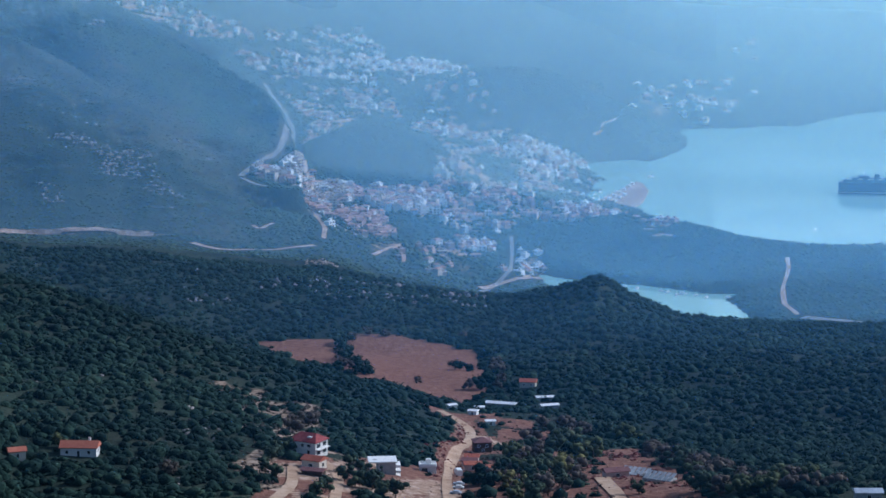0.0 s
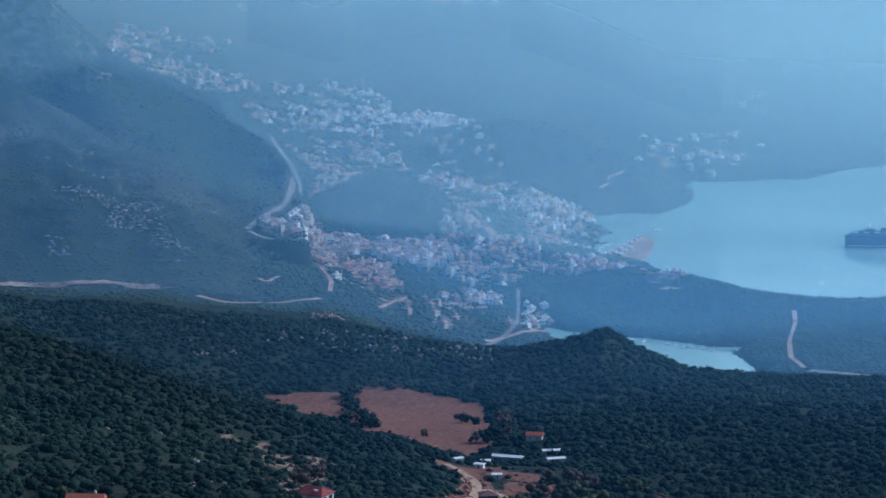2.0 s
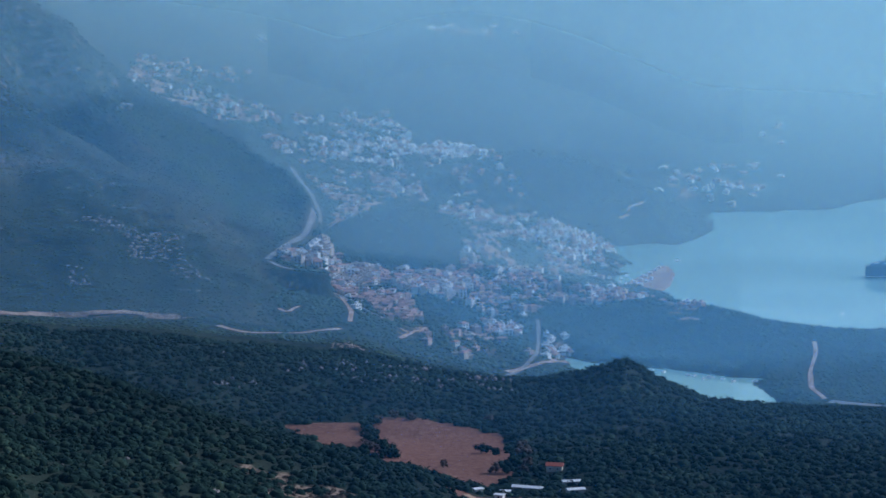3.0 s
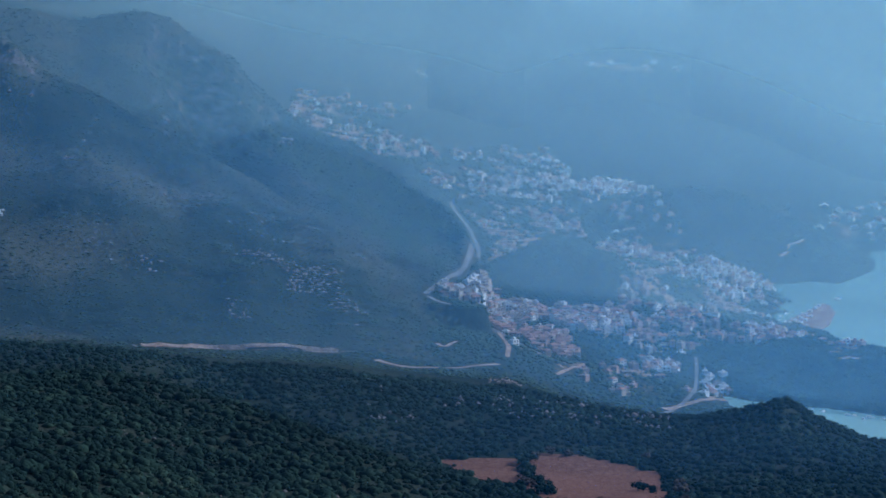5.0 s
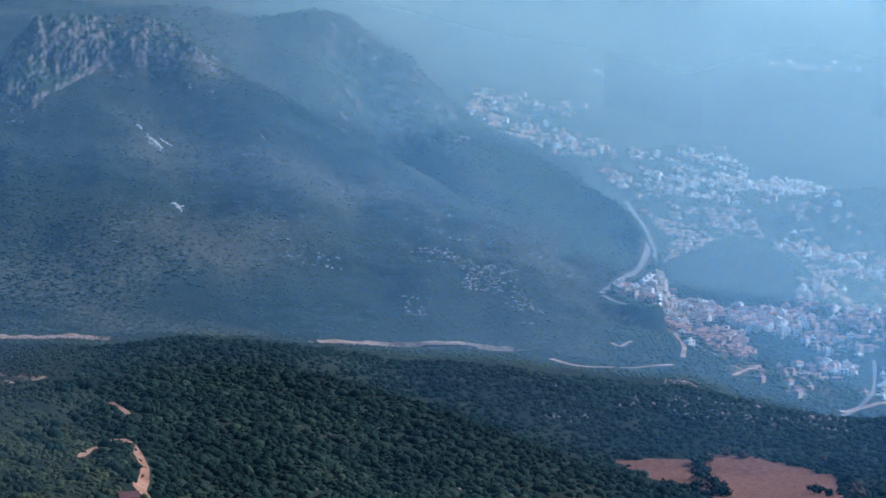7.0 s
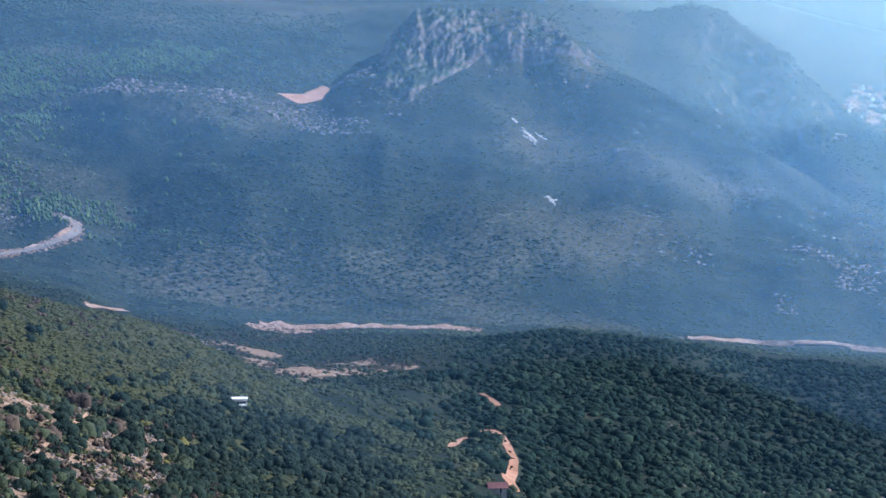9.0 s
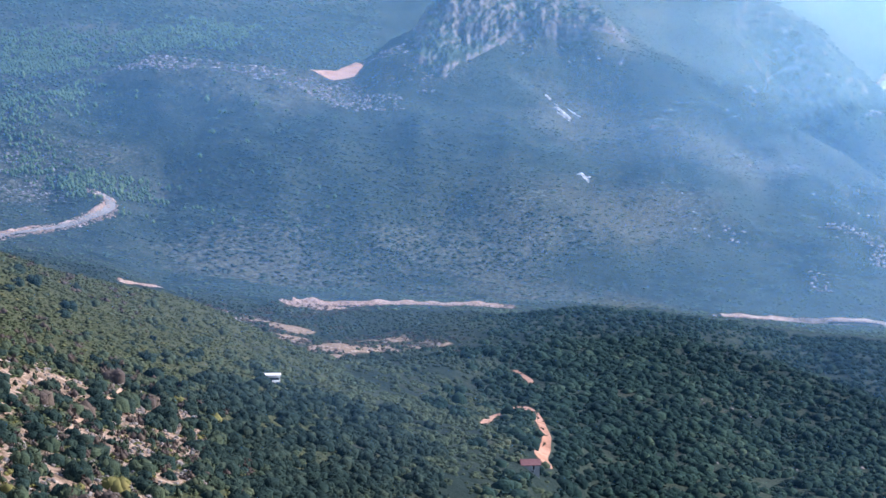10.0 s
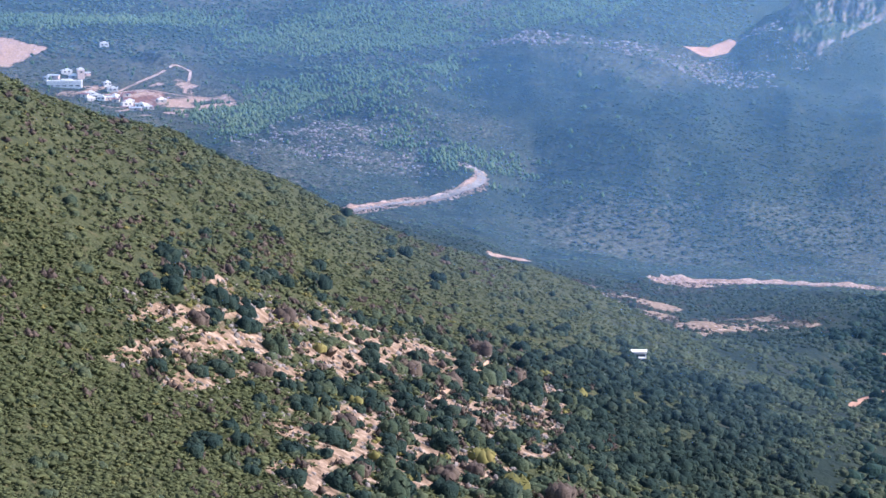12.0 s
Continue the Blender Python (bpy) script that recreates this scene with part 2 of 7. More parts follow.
def varied(name, colors, scale=0.3, roughness=0.9, bump=0.0, bump_scale=2.0, island=0.0, obj=0.0, specular=0.08, metallic=0.0, spread=1.0, patches=0.0):
    """Matt or glossy paint whose colour wanders between the given ones at two sizes, with fine relief."""
    m, nodes, links = material(name)
    b = nodes["Principled BSDF"]
    where = nodes.new("ShaderNodeNewGeometry")
    big, fine = nodes.new("ShaderNodeTexNoise"), nodes.new("ShaderNodeTexNoise")
    big.inputs["Scale"].default_value, fine.inputs["Scale"].default_value = scale * 0.12, scale
    big.inputs["Detail"].default_value, fine.inputs["Detail"].default_value = 4, 5
    links.new(where.outputs["Position"], big.inputs["Vector"])
    links.new(where.outputs["Position"], fine.inputs["Vector"])
    mix = nodes.new("ShaderNodeMath")
    mix.operation = "MULTIPLY_ADD"
    links.new(big.outputs["Fac"], mix.inputs[0])
    mix.inputs[1].default_value = 0.9
    links.new(fine.outputs["Fac"], mix.inputs[2])
    value = mix.outputs[0]
    if patches:
        wide, more = nodes.new("ShaderNodeTexNoise"), nodes.new("ShaderNodeMath")
        wide.inputs["Scale"].default_value, wide.inputs["Detail"].default_value = patches, 3
        links.new(where.outputs["Position"], wide.inputs["Vector"])
        more.operation = "MULTIPLY_ADD"
        links.new(wide.outputs["Fac"], more.inputs[0])
        more.inputs[1].default_value = 1.1
        links.new(value, more.inputs[2])
        value = more.outputs[0]
    for amount, kind, out in ((island, "ShaderNodeNewGeometry", "Random Per Island"), (obj, "ShaderNodeObjectInfo", "Random")):
        if amount:
            source, add = nodes.new(kind), nodes.new("ShaderNodeMath")
            add.operation = "MULTIPLY_ADD"
            links.new(source.outputs[out], add.inputs[0])
            add.inputs[1].default_value = amount
            links.new(value, add.inputs[2])
            value = add.outputs[0]
    low = 0.62 + (0.4 if patches else 0)
    high = low + 0.66 * spread + island + obj + (0.3 if patches else 0)
    span = nodes.new("ShaderNodeMapRange")
    span.inputs["From Min"].default_value, span.inputs["From Max"].default_value = low, high
    links.new(value, span.inputs["Value"])
    ramp = nodes.new("ShaderNodeValToRGB")
    while len(ramp.color_ramp.elements) < len(colors):
        ramp.color_ramp.elements.new(0.5)
    for k, c in enumerate(colors):
        ramp.color_ramp.elements[k].position = k / max(1, len(colors) - 1)
        ramp.color_ramp.elements[k].color = (*c, 1)
    links.new(span.outputs[0], ramp.inputs[0])
    links.new(ramp.outputs["Color"], b.inputs["Base Color"])
    b.inputs["Roughness"].default_value, b.inputs["Metallic"].default_value = roughness, metallic
    b.inputs["Specular IOR Level"].default_value = specular
    if bump:
        n, relief = nodes.new("ShaderNodeTexNoise"), nodes.new("ShaderNodeBump")
        n.inputs["Scale"].default_value, n.inputs["Detail"].default_value = bump_scale, 6
        relief.inputs["Strength"].default_value, relief.inputs["Distance"].default_value = bump, 1.0 / bump_scale
        links.new(where.outputs["Position"], n.inputs["Vector"])
        links.new(n.outputs["Fac"], relief.inputs["Height"])
        links.new(relief.outputs["Normal"], b.inputs["Normal"])
    return m


def ground_material():
    """Scrub litter, red soil, pale rubble and grey rock, laid by the ground's own cover marks and noise."""
    m, nodes, links = material("ground_cover")
    b = nodes["Principled BSDF"]
    where = nodes.new("ShaderNodeNewGeometry")

    def noise_of(scale, detail=5):
        n = nodes.new("ShaderNodeTexNoise")
        n.inputs["Scale"].default_value, n.inputs["Detail"].default_value, n.inputs["Roughness"].default_value = scale, detail, 0.62
        links.new(where.outputs["Position"], n.inputs["Vector"])
        return n.outputs["Fac"]

    def ramp_of(value, *stops):
        r = nodes.new("ShaderNodeValToRGB")
        while len(r.color_ramp.elements) < len(stops):
            r.color_ramp.elements.new(0.5)
        for e, (p, c) in zip(r.color_ramp.elements, stops):
            e.position, e.color = p, (*c, 1)
        links.new(value, r.inputs[0])
        return r.outputs["Color"]

    def blend(fac, a, c):
        x = nodes.new("ShaderNodeMix")
        x.data_type = "RGBA"
        links.new(fac, x.inputs[0])
        links.new(a, x.inputs[6])
        links.new(c, x.inputs[7])
        return x.outputs[2]

    def mark(name):
        a = nodes.new("ShaderNodeAttribute")
        a.attribute_name = name
        return a.outputs["Fac"]

    def ragged(name, by, amount=0.9):
        s = nodes.new("ShaderNodeMath")
        s.operation = "MULTIPLY_ADD"
        links.new(by, s.inputs[0])
        s.inputs[1].default_value = amount
        links.new(mark(name), s.inputs[2])
        r = nodes.new("ShaderNodeMapRange")
        r.inputs["From Min"].default_value, r.inputs["From Max"].default_value = 0.5 + amount * 0.38, 0.5 + amount * 0.62
        links.new(s.outputs[0], r.inputs["Value"])
        return r.outputs[0]

    fine, mid, wide = noise_of(0.35), noise_of(0.05), noise_of(0.009)
    scrub = ramp_of(mid, (0.3, (0.008, 0.018, 0.016)), (0.52, (0.015, 0.028, 0.022)), (0.74, (0.05, 0.052, 0.036)))
    grassy = ramp_of(fine, (0.35, (0.04, 0.05, 0.025)), (0.58, (0.06, 0.069, 0.033)), (0.75, (0.1, 0.088, 0.052)))
    mossy = ramp_of(fine, (0.35, (0.022, 0.036, 0.026)), (0.65, (0.05, 0.064, 0.042)))
    litter = blend(ramp_of(wide, (0.42, (0, 0, 0)), (0.62, (0.7, 0.7, 0.7))), scrub, mossy)
    soil = ramp_of(fine, (0.3, (0.13, 0.06, 0.045)), (0.5, (0.2, 0.095, 0.068)), (0.72, (0.29, 0.155, 0.11)))
    pale = ramp_of(fine, (0.3, (0.2, 0.13, 0.085)), (0.5, (0.38, 0.25, 0.178)), (0.7, (0.56, 0.425, 0.335)))
    earth = ramp_of(fine, (0.3, (0.09, 0.066, 0.045)), (0.44, (0.19, 0.132, 0.09)), (0.56, (0.3, 0.22, 0.16)), (0.7, (0.46, 0.38, 0.31)))
    grey = ramp_of(fine, (0.36, (0.048, 0.053, 0.036)), (0.54, (0.085, 0.086, 0.058)), (0.72, (0.2, 0.172, 0.142)))
    color = blend(ragged("grass", fine), litter, grassy)
    color = blend(ragged("soil", fine, 0.5), color, soil)
    color = blend(ragged("pale", fine), color, pale)
    color = blend(ragged("earth", mid, 0.7), color, earth)
    color = blend(ragged("rock", fine, 1.4), color, grey)
    links.new(color, b.inputs["Base Color"])
    b.inputs["Roughness"].default_value, b.inputs["Specular IOR Level"].default_value = 0.95, 0.1
    relief = nodes.new("ShaderNodeBump")
    relief.inputs["Strength"].default_value, relief.inputs["Distance"].default_value = 0.7, 2.5
    links.new(fine, relief.inputs["Height"])
    links.new(relief.outputs["Normal"], b.inputs["Normal"])
    return m


def water_material():
    m, nodes, links = material("sea_water")
    b = nodes["Principled BSDF"]
    where, n, r, relief, ripples = (nodes.new(k) for k in ("ShaderNodeNewGeometry", "ShaderNodeTexNoise", "ShaderNodeValToRGB", "ShaderNodeBump", "ShaderNodeTexNoise"))
    n.inputs["Scale"].default_value, n.inputs["Detail"].default_value = 0.004, 4
    ripples.inputs["Scale"].default_value, ripples.inputs["Detail"].default_value = 0.12, 6
    for k in (n, ripples):
        links.new(where.outputs["Position"], k.inputs["Vector"])
    r.color_ramp.elements[0].color, r.color_ramp.elements[1].color = (0.24, 0.42, 0.4, 1), (0.33, 0.52, 0.48, 1)
    r.color_ramp.elements[0].position, r.color_ramp.elements[1].position = 0.35, 0.65
    links.new(n.outputs["Fac"], r.inputs[0])
    links.new(r.outputs["Color"], b.inputs["Base Color"])
    links.new(ripples.outputs["Fac"], relief.inputs["Height"])
    relief.inputs["Strength"].default_value, relief.inputs["Distance"].default_value = 0.25, 0.5
    links.new(relief.outputs["Normal"], b.inputs["Normal"])
    b.inputs["Roughness"].default_value, b.inputs["IOR"].default_value = 0.09, 1.33
    return m


def haze_material(name, aside, ahead):
    """A tinted sheet that imitates haze: lets most light through and scatters the rest of the sun's and the sky's
    light, more of it onward than aside.
    """
    m, nodes, links = material(name)
    nodes.remove(nodes["Principled BSDF"])
    clear, scatter, onward, both, mix, thick = (nodes.new(k) for k in ("ShaderNodeBsdfTransparent", "ShaderNodeBsdfDiffuse", "ShaderNodeBsdfTranslucent",
                                                "ShaderNodeAddShader", "ShaderNodeMixShader", "ShaderNodeAttribute"))
    thick.attribute_name = "thickness"
    scatter.inputs["Color"].default_value = (*aside, 1)
    onward.inputs["Color"].default_value = (*ahead, 1)
    links.new(scatter.outputs[0], both.inputs[0])
    links.new(onward.outputs[0], both.inputs[1])
    links.new(thick.outputs["Fac"], mix.inputs[0])
    links.new(clear.outputs[0], mix.inputs[1])
    links.new(both.outputs[0], mix.inputs[2])
    links.new(mix.outputs[0], nodes["Material Output"].inputs["Surface"])
    return m


GROUND = ground_material()
WATER = water_material()
# colours of the painted haze; the near one tints dark slopes blue
HAZE_TINT = haze_material("haze_sheet", (0.16, 0.4, 0.76), (0.31, 0.66, 1.0))
HAZE_TINT_NEAR = haze_material("near_haze_sheet", (0.02, 0.24, 0.7), (0.03, 0.34, 1.0))
HAZE_TINT_FAR = haze_material("far_haze_sheet", (0.42, 0.62, 0.62), (0.72, 0.96, 0.88))
LEAVES_NEAR = varied("scrub_leaves", [(0.047, 0.061, 0.03), (0.059, 0.074, 0.035), (0.073, 0.087, 0.04), (0.1, 0.1, 0.05)], 0.6, 0.9, 0.15, 2.5, island=0.35, patches=0.022)
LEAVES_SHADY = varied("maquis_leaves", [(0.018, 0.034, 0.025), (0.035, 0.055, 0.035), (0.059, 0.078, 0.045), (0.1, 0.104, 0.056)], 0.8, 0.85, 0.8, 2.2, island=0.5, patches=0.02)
LEAVES_DARK = varied("lentisk_leaves", [(0.006, 0.017, 0.018), (0.017, 0.035, 0.029), (0.044, 0.062, 0.042)], 0.9, 0.85, 0.9, 2.2, island=0.25)
LEAVES_MID = varied("oak_leaves", [(0.002, 0.009, 0.011), (0.007, 0.022, 0.02), (0.019, 0.043, 0.032), (0.062, 0.09, 0.056)], 0.3, 0.9, 0.8, 1.4, island=0.5, patches=0.012)
LEAVES_FAR = varied("far_scrub_leaves", [(0.036, 0.062, 0.042), (0.055, 0.084, 0.053), (0.09, 0.113, 0.066)], 0.03, 0.9, island=0.4, patches=0.006)
LEAVES_PINE = varied("pine_needles", [(0.05, 0.09, 0.042), (0.085, 0.135, 0.06), (0.135, 0.18, 0.08)], 0.05, 0.9, island=0.3)
LEAVES_VALLEY = varied("valley_leaves", [(0.014, 0.03, 0.026), (0.026, 0.046, 0.035), (0.044, 0.064, 0.043), (0.075, 0.085, 0.055)], 0.3, 0.9, 0.8, 1.4, island=0.3)
LEAVES_DRY = varied("autumn_leaves", [(0.05, 0.042, 0.04), (0.082, 0.065, 0.056), (0.12, 0.098, 0.068)], 0.5, 0.85, 0.6, 2.5, island=0.4)
LEAVES_YELLOW = varied("yellow_leaves", [(0.085, 0.09, 0.032), (0.13, 0.128, 0.045), (0.2, 0.175, 0.065)], 0.4, 0.85, island=0.4)
LEAVES_RED = varied("red_autumn_leaves", [(0.1, 0.03, 0.035), (0.16, 0.05, 0.05), (0.22, 0.09, 0.075)], 0.4, 0.85, 0.5, 2.0, island=0.4)
BARK = varied("bark", [(0.06, 0.045, 0.035), (0.14, 0.11, 0.085)], 3.0, 0.9)
ROCK = varied("limestone", [(0.09, 0.088, 0.085), (0.19, 0.175, 0.165), (0.33, 0.3, 0.28)], 0.3, 0.9, 0.6, 1.0, island=0.6)
RUBBLE_MAT = varied("pale_rubble", [(0.17, 0.11, 0.08), (0.36, 0.245, 0.185), (0.58, 0.45, 0.375)], 0.35, 0.95, 0.9, 0.8)
SAND = varied("sandy_road", [(0.3, 0.19, 0.125), (0.44, 0.3, 0.205), (0.55, 0.41, 0.305)], 0.25, 0.95, 0.4, 1.5)
REDTRACK = varied("red_track", [(0.24, 0.12, 0.075), (0.38, 0.21, 0.14), (0.5, 0.32, 0.23)], 0.25, 0.95, 0.4, 1.5)
ORANGE_EARTH = varied("orange_earth", [(0.36, 0.2, 0.13), (0.48, 0.29, 0.2), (0.58, 0.38, 0.28)], 0.1, 0.95, 0.3, 1.0)
ASPHALT = varied("worn_asphalt", [(0.13, 0.125, 0.12), (0.2, 0.19, 0.185), (0.28, 0.265, 0.25)], 0.2, 0.9, 0.2, 3.0)


# ---- cover marks ----
FIELD = [(-4.32, 1468), (-2.35, 1472), (-1.89, 1486), (-1.10, 1484), (0.87, 1432), (0.80, 1390), (1.03, 1344), (1.13, 1270), (0.4, 1190), (-0.7, 1180), (-1.5, 1200), (-2.42, 1320), (-3.4, 1360)]
ROAD_BANK = [(-0.2, 994), (0.06, 1054), (0.5, 1098), (0.42, 1074), (0.1, 1010), (-0.02, 930), (-0.1, 874), (-0.3, 880)]
BUILDING_PLOT = [(-1.05, 904), (-0.52, 930), (-0.08, 896), (-0.14, 830), (-1.12, 820)]
RED_CLIFF = [(4.27, 2518), (4.76, 2500), (5.35, 2470), (5.22, 2415), (4.51, 2428)]
MEADOW = [(-8.3, 2900), (-6.6, 2920), (-5.0, 2840), (-3.8, 2640), (-3.7, 2480), (-4.6, 2450), (-6.2, 2560), (-7.6, 2720)]
PLOT = [(1.34, 1088), (2.33, 1094), (1.93, 1046), (1.34, 1054)]
RED_PLOT = [(3.4, 1018), (4.6, 1034), (4.95, 960), (5.9, 850), (6.1, 800), (4.4, 796), (3.7, 850), (3.6, 930)]
YARD = [(-2.17, 896), (-0.32, 902), (-0.05, 816), (-1.25, 806), (-1.91, 862)]
BANK = [(-5.25, 1062), (-4.14, 1062), (-3.22, 1034), (-2.96, 990), (-2.7, 938), (-2.83, 894), (-3.49, 930), (-4.0, 880), (-4.5, 802), (-5.0, 810), (-4.5, 900), (-4.3, 960), (-4.6, 1010)]
TERRACES = [(-35.81, 414), (-34.92, 426), (-33.63, 450), (-31.96, 474), (-30.98, 518), (-29.75, 546), (-29.56, 534), (-28.19, 578), (-26.62, 610), (-24.79, 626), (-25.45, 570), (-27.15, 510), (-29.51, 458), (-31.09, 418), (-32.12, 414), (-33.28, 414), (-34.8, 414)]
LOW_TERRACES = [(-31.09, 418), (-29.51, 458), (-27.15, 510), (-25.45, 570), (-24.79, 626), (-23.22, 610), (-23.08, 530), (-23.73, 462), (-30.45, 386), (-29.78, 418)]
RUBBLE = [(-23.6, 1800), (-23.1, 1810), (-21.81, 1720), (-20.6, 1590), (-19.74, 1480), (-18.96, 1600), (-17.8, 1560), (-17.75, 1260), (-19.22, 1260), (-20.39, 1350), (-21.56, 1420), (-22.72, 1540), (-23.6, 1600)]
RUBBLE_LOW = [(-21.15, 1880), (-20.12, 1895), (-19.6, 1864), (-20.12, 1830), (-21.03, 1790)]
PAD = [(-20.75, 2548), (-20.2, 2592), (-19.8, 2594), (-19.35, 2572), (-19.6, 2536), (-20.06, 2522), (-20.4, 2528)]
QUARRY = [(-7.73, 3800), (-7.54, 3998), (-7.28, 3984), (-7.09, 3728), (-5.92, 3730), (-6.44, 3608), (-7.3, 3640)]
VILLAGE = [(-35.19, 2462), (-33.92, 2500), (-33.42, 2460), (-32.65, 2526), (-31.88, 2548), (-31.50, 2516), (-30.48, 2442), (-31.90, 2314), (-32.92, 2312), (-34.18, 2418)]
PIT = [(-37.2, 2560), (-36.5, 2680), (-35.7, 2678), (-35.29, 2646), (-35.01, 2636), (-35.29, 2604), (-35.86, 2555)]
VILLAGE_YARD = [(-33.43, 2460), (-32.91, 2478), (-32.36, 2456), (-32.37, 2406), (-33.36, 2380)]
VILLAGE_FIELD = [(-32.5, 2440), (-31.89, 2480), (-30.48, 2468), (-30.48, 2444), (-31.0, 2364), (-32.3, 2336)]
GARDENS = [(0.1, 1130), (2.7, 1150), (2.9, 1040), (6, 900), (6.8, 800), (0.4, 790)]
VILLA_YARD = [(-4.2, 900), (-3.5, 960), (-2.4, 935), (-1.9, 860), (-2.1, 795), (-4.0, 795)]
TOWN_SOIL = [(-3.3, 3250), (-2.6, 3200), (-1.9, 3080), (-2.5, 3040)]
# roads: middle line, half width, material, height of the cut bank behind, label
ROADS = []


def lane(line, half, mat, bank, label):
    ROADS.append((line, half, mat, bank, label))


lane([(-21.16, 1870), (-20.12, 1872), (-18.81, 1890), (-17.51, 1902), (-16.10, 1920)], 3.2, RUBBLE_MAT, 3.2, "pale dusty mountain road with a cut rocky bank")
lane([(-11.27, 1940), (-10.08, 1954), (-9.03, 1960), (-7.73, 1962), (-6.42, 1954)], 2.2, RUBBLE_MAT, 1.4, "pale dusty mountain road with a cut rocky bank")
lane([(-5.90, 1924), (-5.45, 1914), (-4.92, 1903), (-4.47, 1905), (-3.82, 1934), (-2.78, 1968)], 4.0, RUBBLE_MAT, 0.0, "pale road along the wooded hillside")
lane([(-4.66, 2300), (-4.4, 2362), (-4.13, 2422), (-3.74, 2494), (-3.5, 2640), (-3.44, 2800), (-3.42, 2922), (-3.61, 3082), (-3.86, 3206), (-4.1, 3330)], 2.8, ASPHALT, 0.0, "grey main road curving round the mountain's foot into town")
lane([(-4.66, 2300), (-4.21, 2262), (-3.62, 2264), (-3.11, 2314), (-2.59, 2250), (-1.94, 2186), (-1.5, 2190), (-1.2, 2206)], 2.6, ASPHALT, 0.0, "grey avenue running down through the town")
lane([(-2.95, 2290), (-2.8, 2180), (-2.72, 2090), (-2.76, 2000)], 1.9, RUBBLE_MAT, 0.0, "pale dusty street below the avenue")
lane([(-1.62, 2090), (-1.4, 2150), (-1.2, 2206), (-0.96, 2254)], 1.8, RUBBLE_MAT, 0.0, "pale street along the town's lower edge")
lane([(-4.41, 2042), (-4.22, 2012), (-3.89, 2078)], 2.0, RUBBLE_MAT, 0.0, "bare reddish clearing on the wooded slope")
lane([(3.39, 3174), (3.58, 3182), (3.8, 3215), (4.03, 3254)], 2.6, RUBBLE_MAT, 0.0, "pale road on the wooded point")
lane([(1.9, 3330), (2.05, 3400), (2.2, 3440)], 2.6, RUBBLE_MAT, 0.0, "pale road on the wooded hill behind town")
lane([(-2.95, 2740), (-2.6, 2860), (-2.4, 2960), (-2.3, 3080)], 2.4, RUBBLE_MAT, 0.0, "pale street climbing between houses")
lane([(-3.3, 2712), (-2.9, 2730), (-2.32, 2752)], 2.4, RUBBLE_MAT, 0.0, "pale street along the knoll's foot")
lane([(-28.28, 1872), (-27.66, 1908), (-26.62, 1978), (-25.84, 2012), (-25.32, 2044), (-25.09, 2076), (-25.26, 2096), (-25.6, 2100)], 3.6, ASPHALT, 2.4, "mountain road bend with a pale rocky bank")
lane([(-24.93, 1790), (-24.47, 1842), (-23.99, 1878)], 4.0, RUBBLE_MAT, 1.5, "pale road piece above the scrub")
lane([(-15.93, 1114), (-15.72, 1090), (-15.56, 1062), (-15.46, 1042)], 1.4, REDTRACK, 0.0, "red dirt track through scrub")
lane([(-16.8, 822), (-16.41, 894), (-16.02, 954), (-15.72, 966), (-15.49, 942)], 1.7, REDTRACK, 0.0, "red dirt track through scrub")
lane([(-15.49, 942), (-15.3, 878), (-15.16, 846), (-15.19, 810), (-15.32, 770), (-15.23, 762), (-14.96, 766)], 1.9, REDTRACK, 0.0, "broad red dirt track through scrub")
lane([(0.21, 800), (0.08, 868), (0.16, 948), (0.32, 1006), (0.69, 1058), (0.58, 1090), (0.01, 1110), (-0.25, 1116)], 2.1, SAND, 0.0, "sandy village road between houses")
lane([(0.74, 1064), (1.27, 1048), (1.73, 1034)], 2.5, SAND, 0.0, "sandy side lane")
lane([(-4.3, 770), (-3.77, 802), (-3.48, 820), (-3.57, 842), (-3.52, 860)], 2.2, SAND, 0.0, "sandy drive up to the white house")
lane([(-2.58, 790), (-2.44, 836), (-2.57, 860), (-2.84, 872)], 1.8, SAND, 0.0, "sandy drive up to the white house")
lane([(7.91, 2354), (7.97, 2308), (7.83, 2230), (7.88, 2144), (8.2, 2075)], 2.2, RUBBLE_MAT, 0.0, "pale road over the headland")
lane([(8.2, 2072), (9.07, 2050), (10.19, 2040), (12.5, 2030)], 5.0, ASPHALT, 0.0, "grey coast road")
lane([(1.58, 2400), (1.60, 2342), (1.56, 2242), (1.26, 2190), (0.80, 2140)], 2.0, ASPHALT, 0.0, "broad grey harbour road")
lane([(-31.93, 2470), (-31.82, 2542), (-31.78, 2574), (-32.01, 2582), (-32.3, 2576), (-32.55, 2548), (-32.8, 2524), (-33.2, 2490), (-33.5, 2462)], 1.8, RUBBLE_MAT, 0.0, "pale dirt road through the far village")
lane([(-33.45, 2462), (-32.9, 2476), (-32.36, 2456), (-31.6, 2462), (-30.6, 2440)], 2.2, RUBBLE_MAT, 0.0, "pale dirt road through the far village")
lane([(3.7, 868), (3.85, 842), (4.1, 815), (4.3, 790)], 2.6, SAND, 0.0, "pale walled lane between garden plots")
lane([(0.82, 2158), (1.28, 2192), (1.8, 2218), (2.2, 2288), (2.5, 2318)], 3.2, RUBBLE_MAT, 0.0, "pale quay strip round the head of the inlet")
lane([(-26.23, 518), (-25.84, 558), (-25.31, 586), (-24.9, 622)], 1.0, SAND, 0.0, "sandy path on the terraces")


def within(poly, x, y, ragged_by=4.0, seed=60):
    return shore(poly, x, y) + ragged_by * rough(x, y, 14, seed)


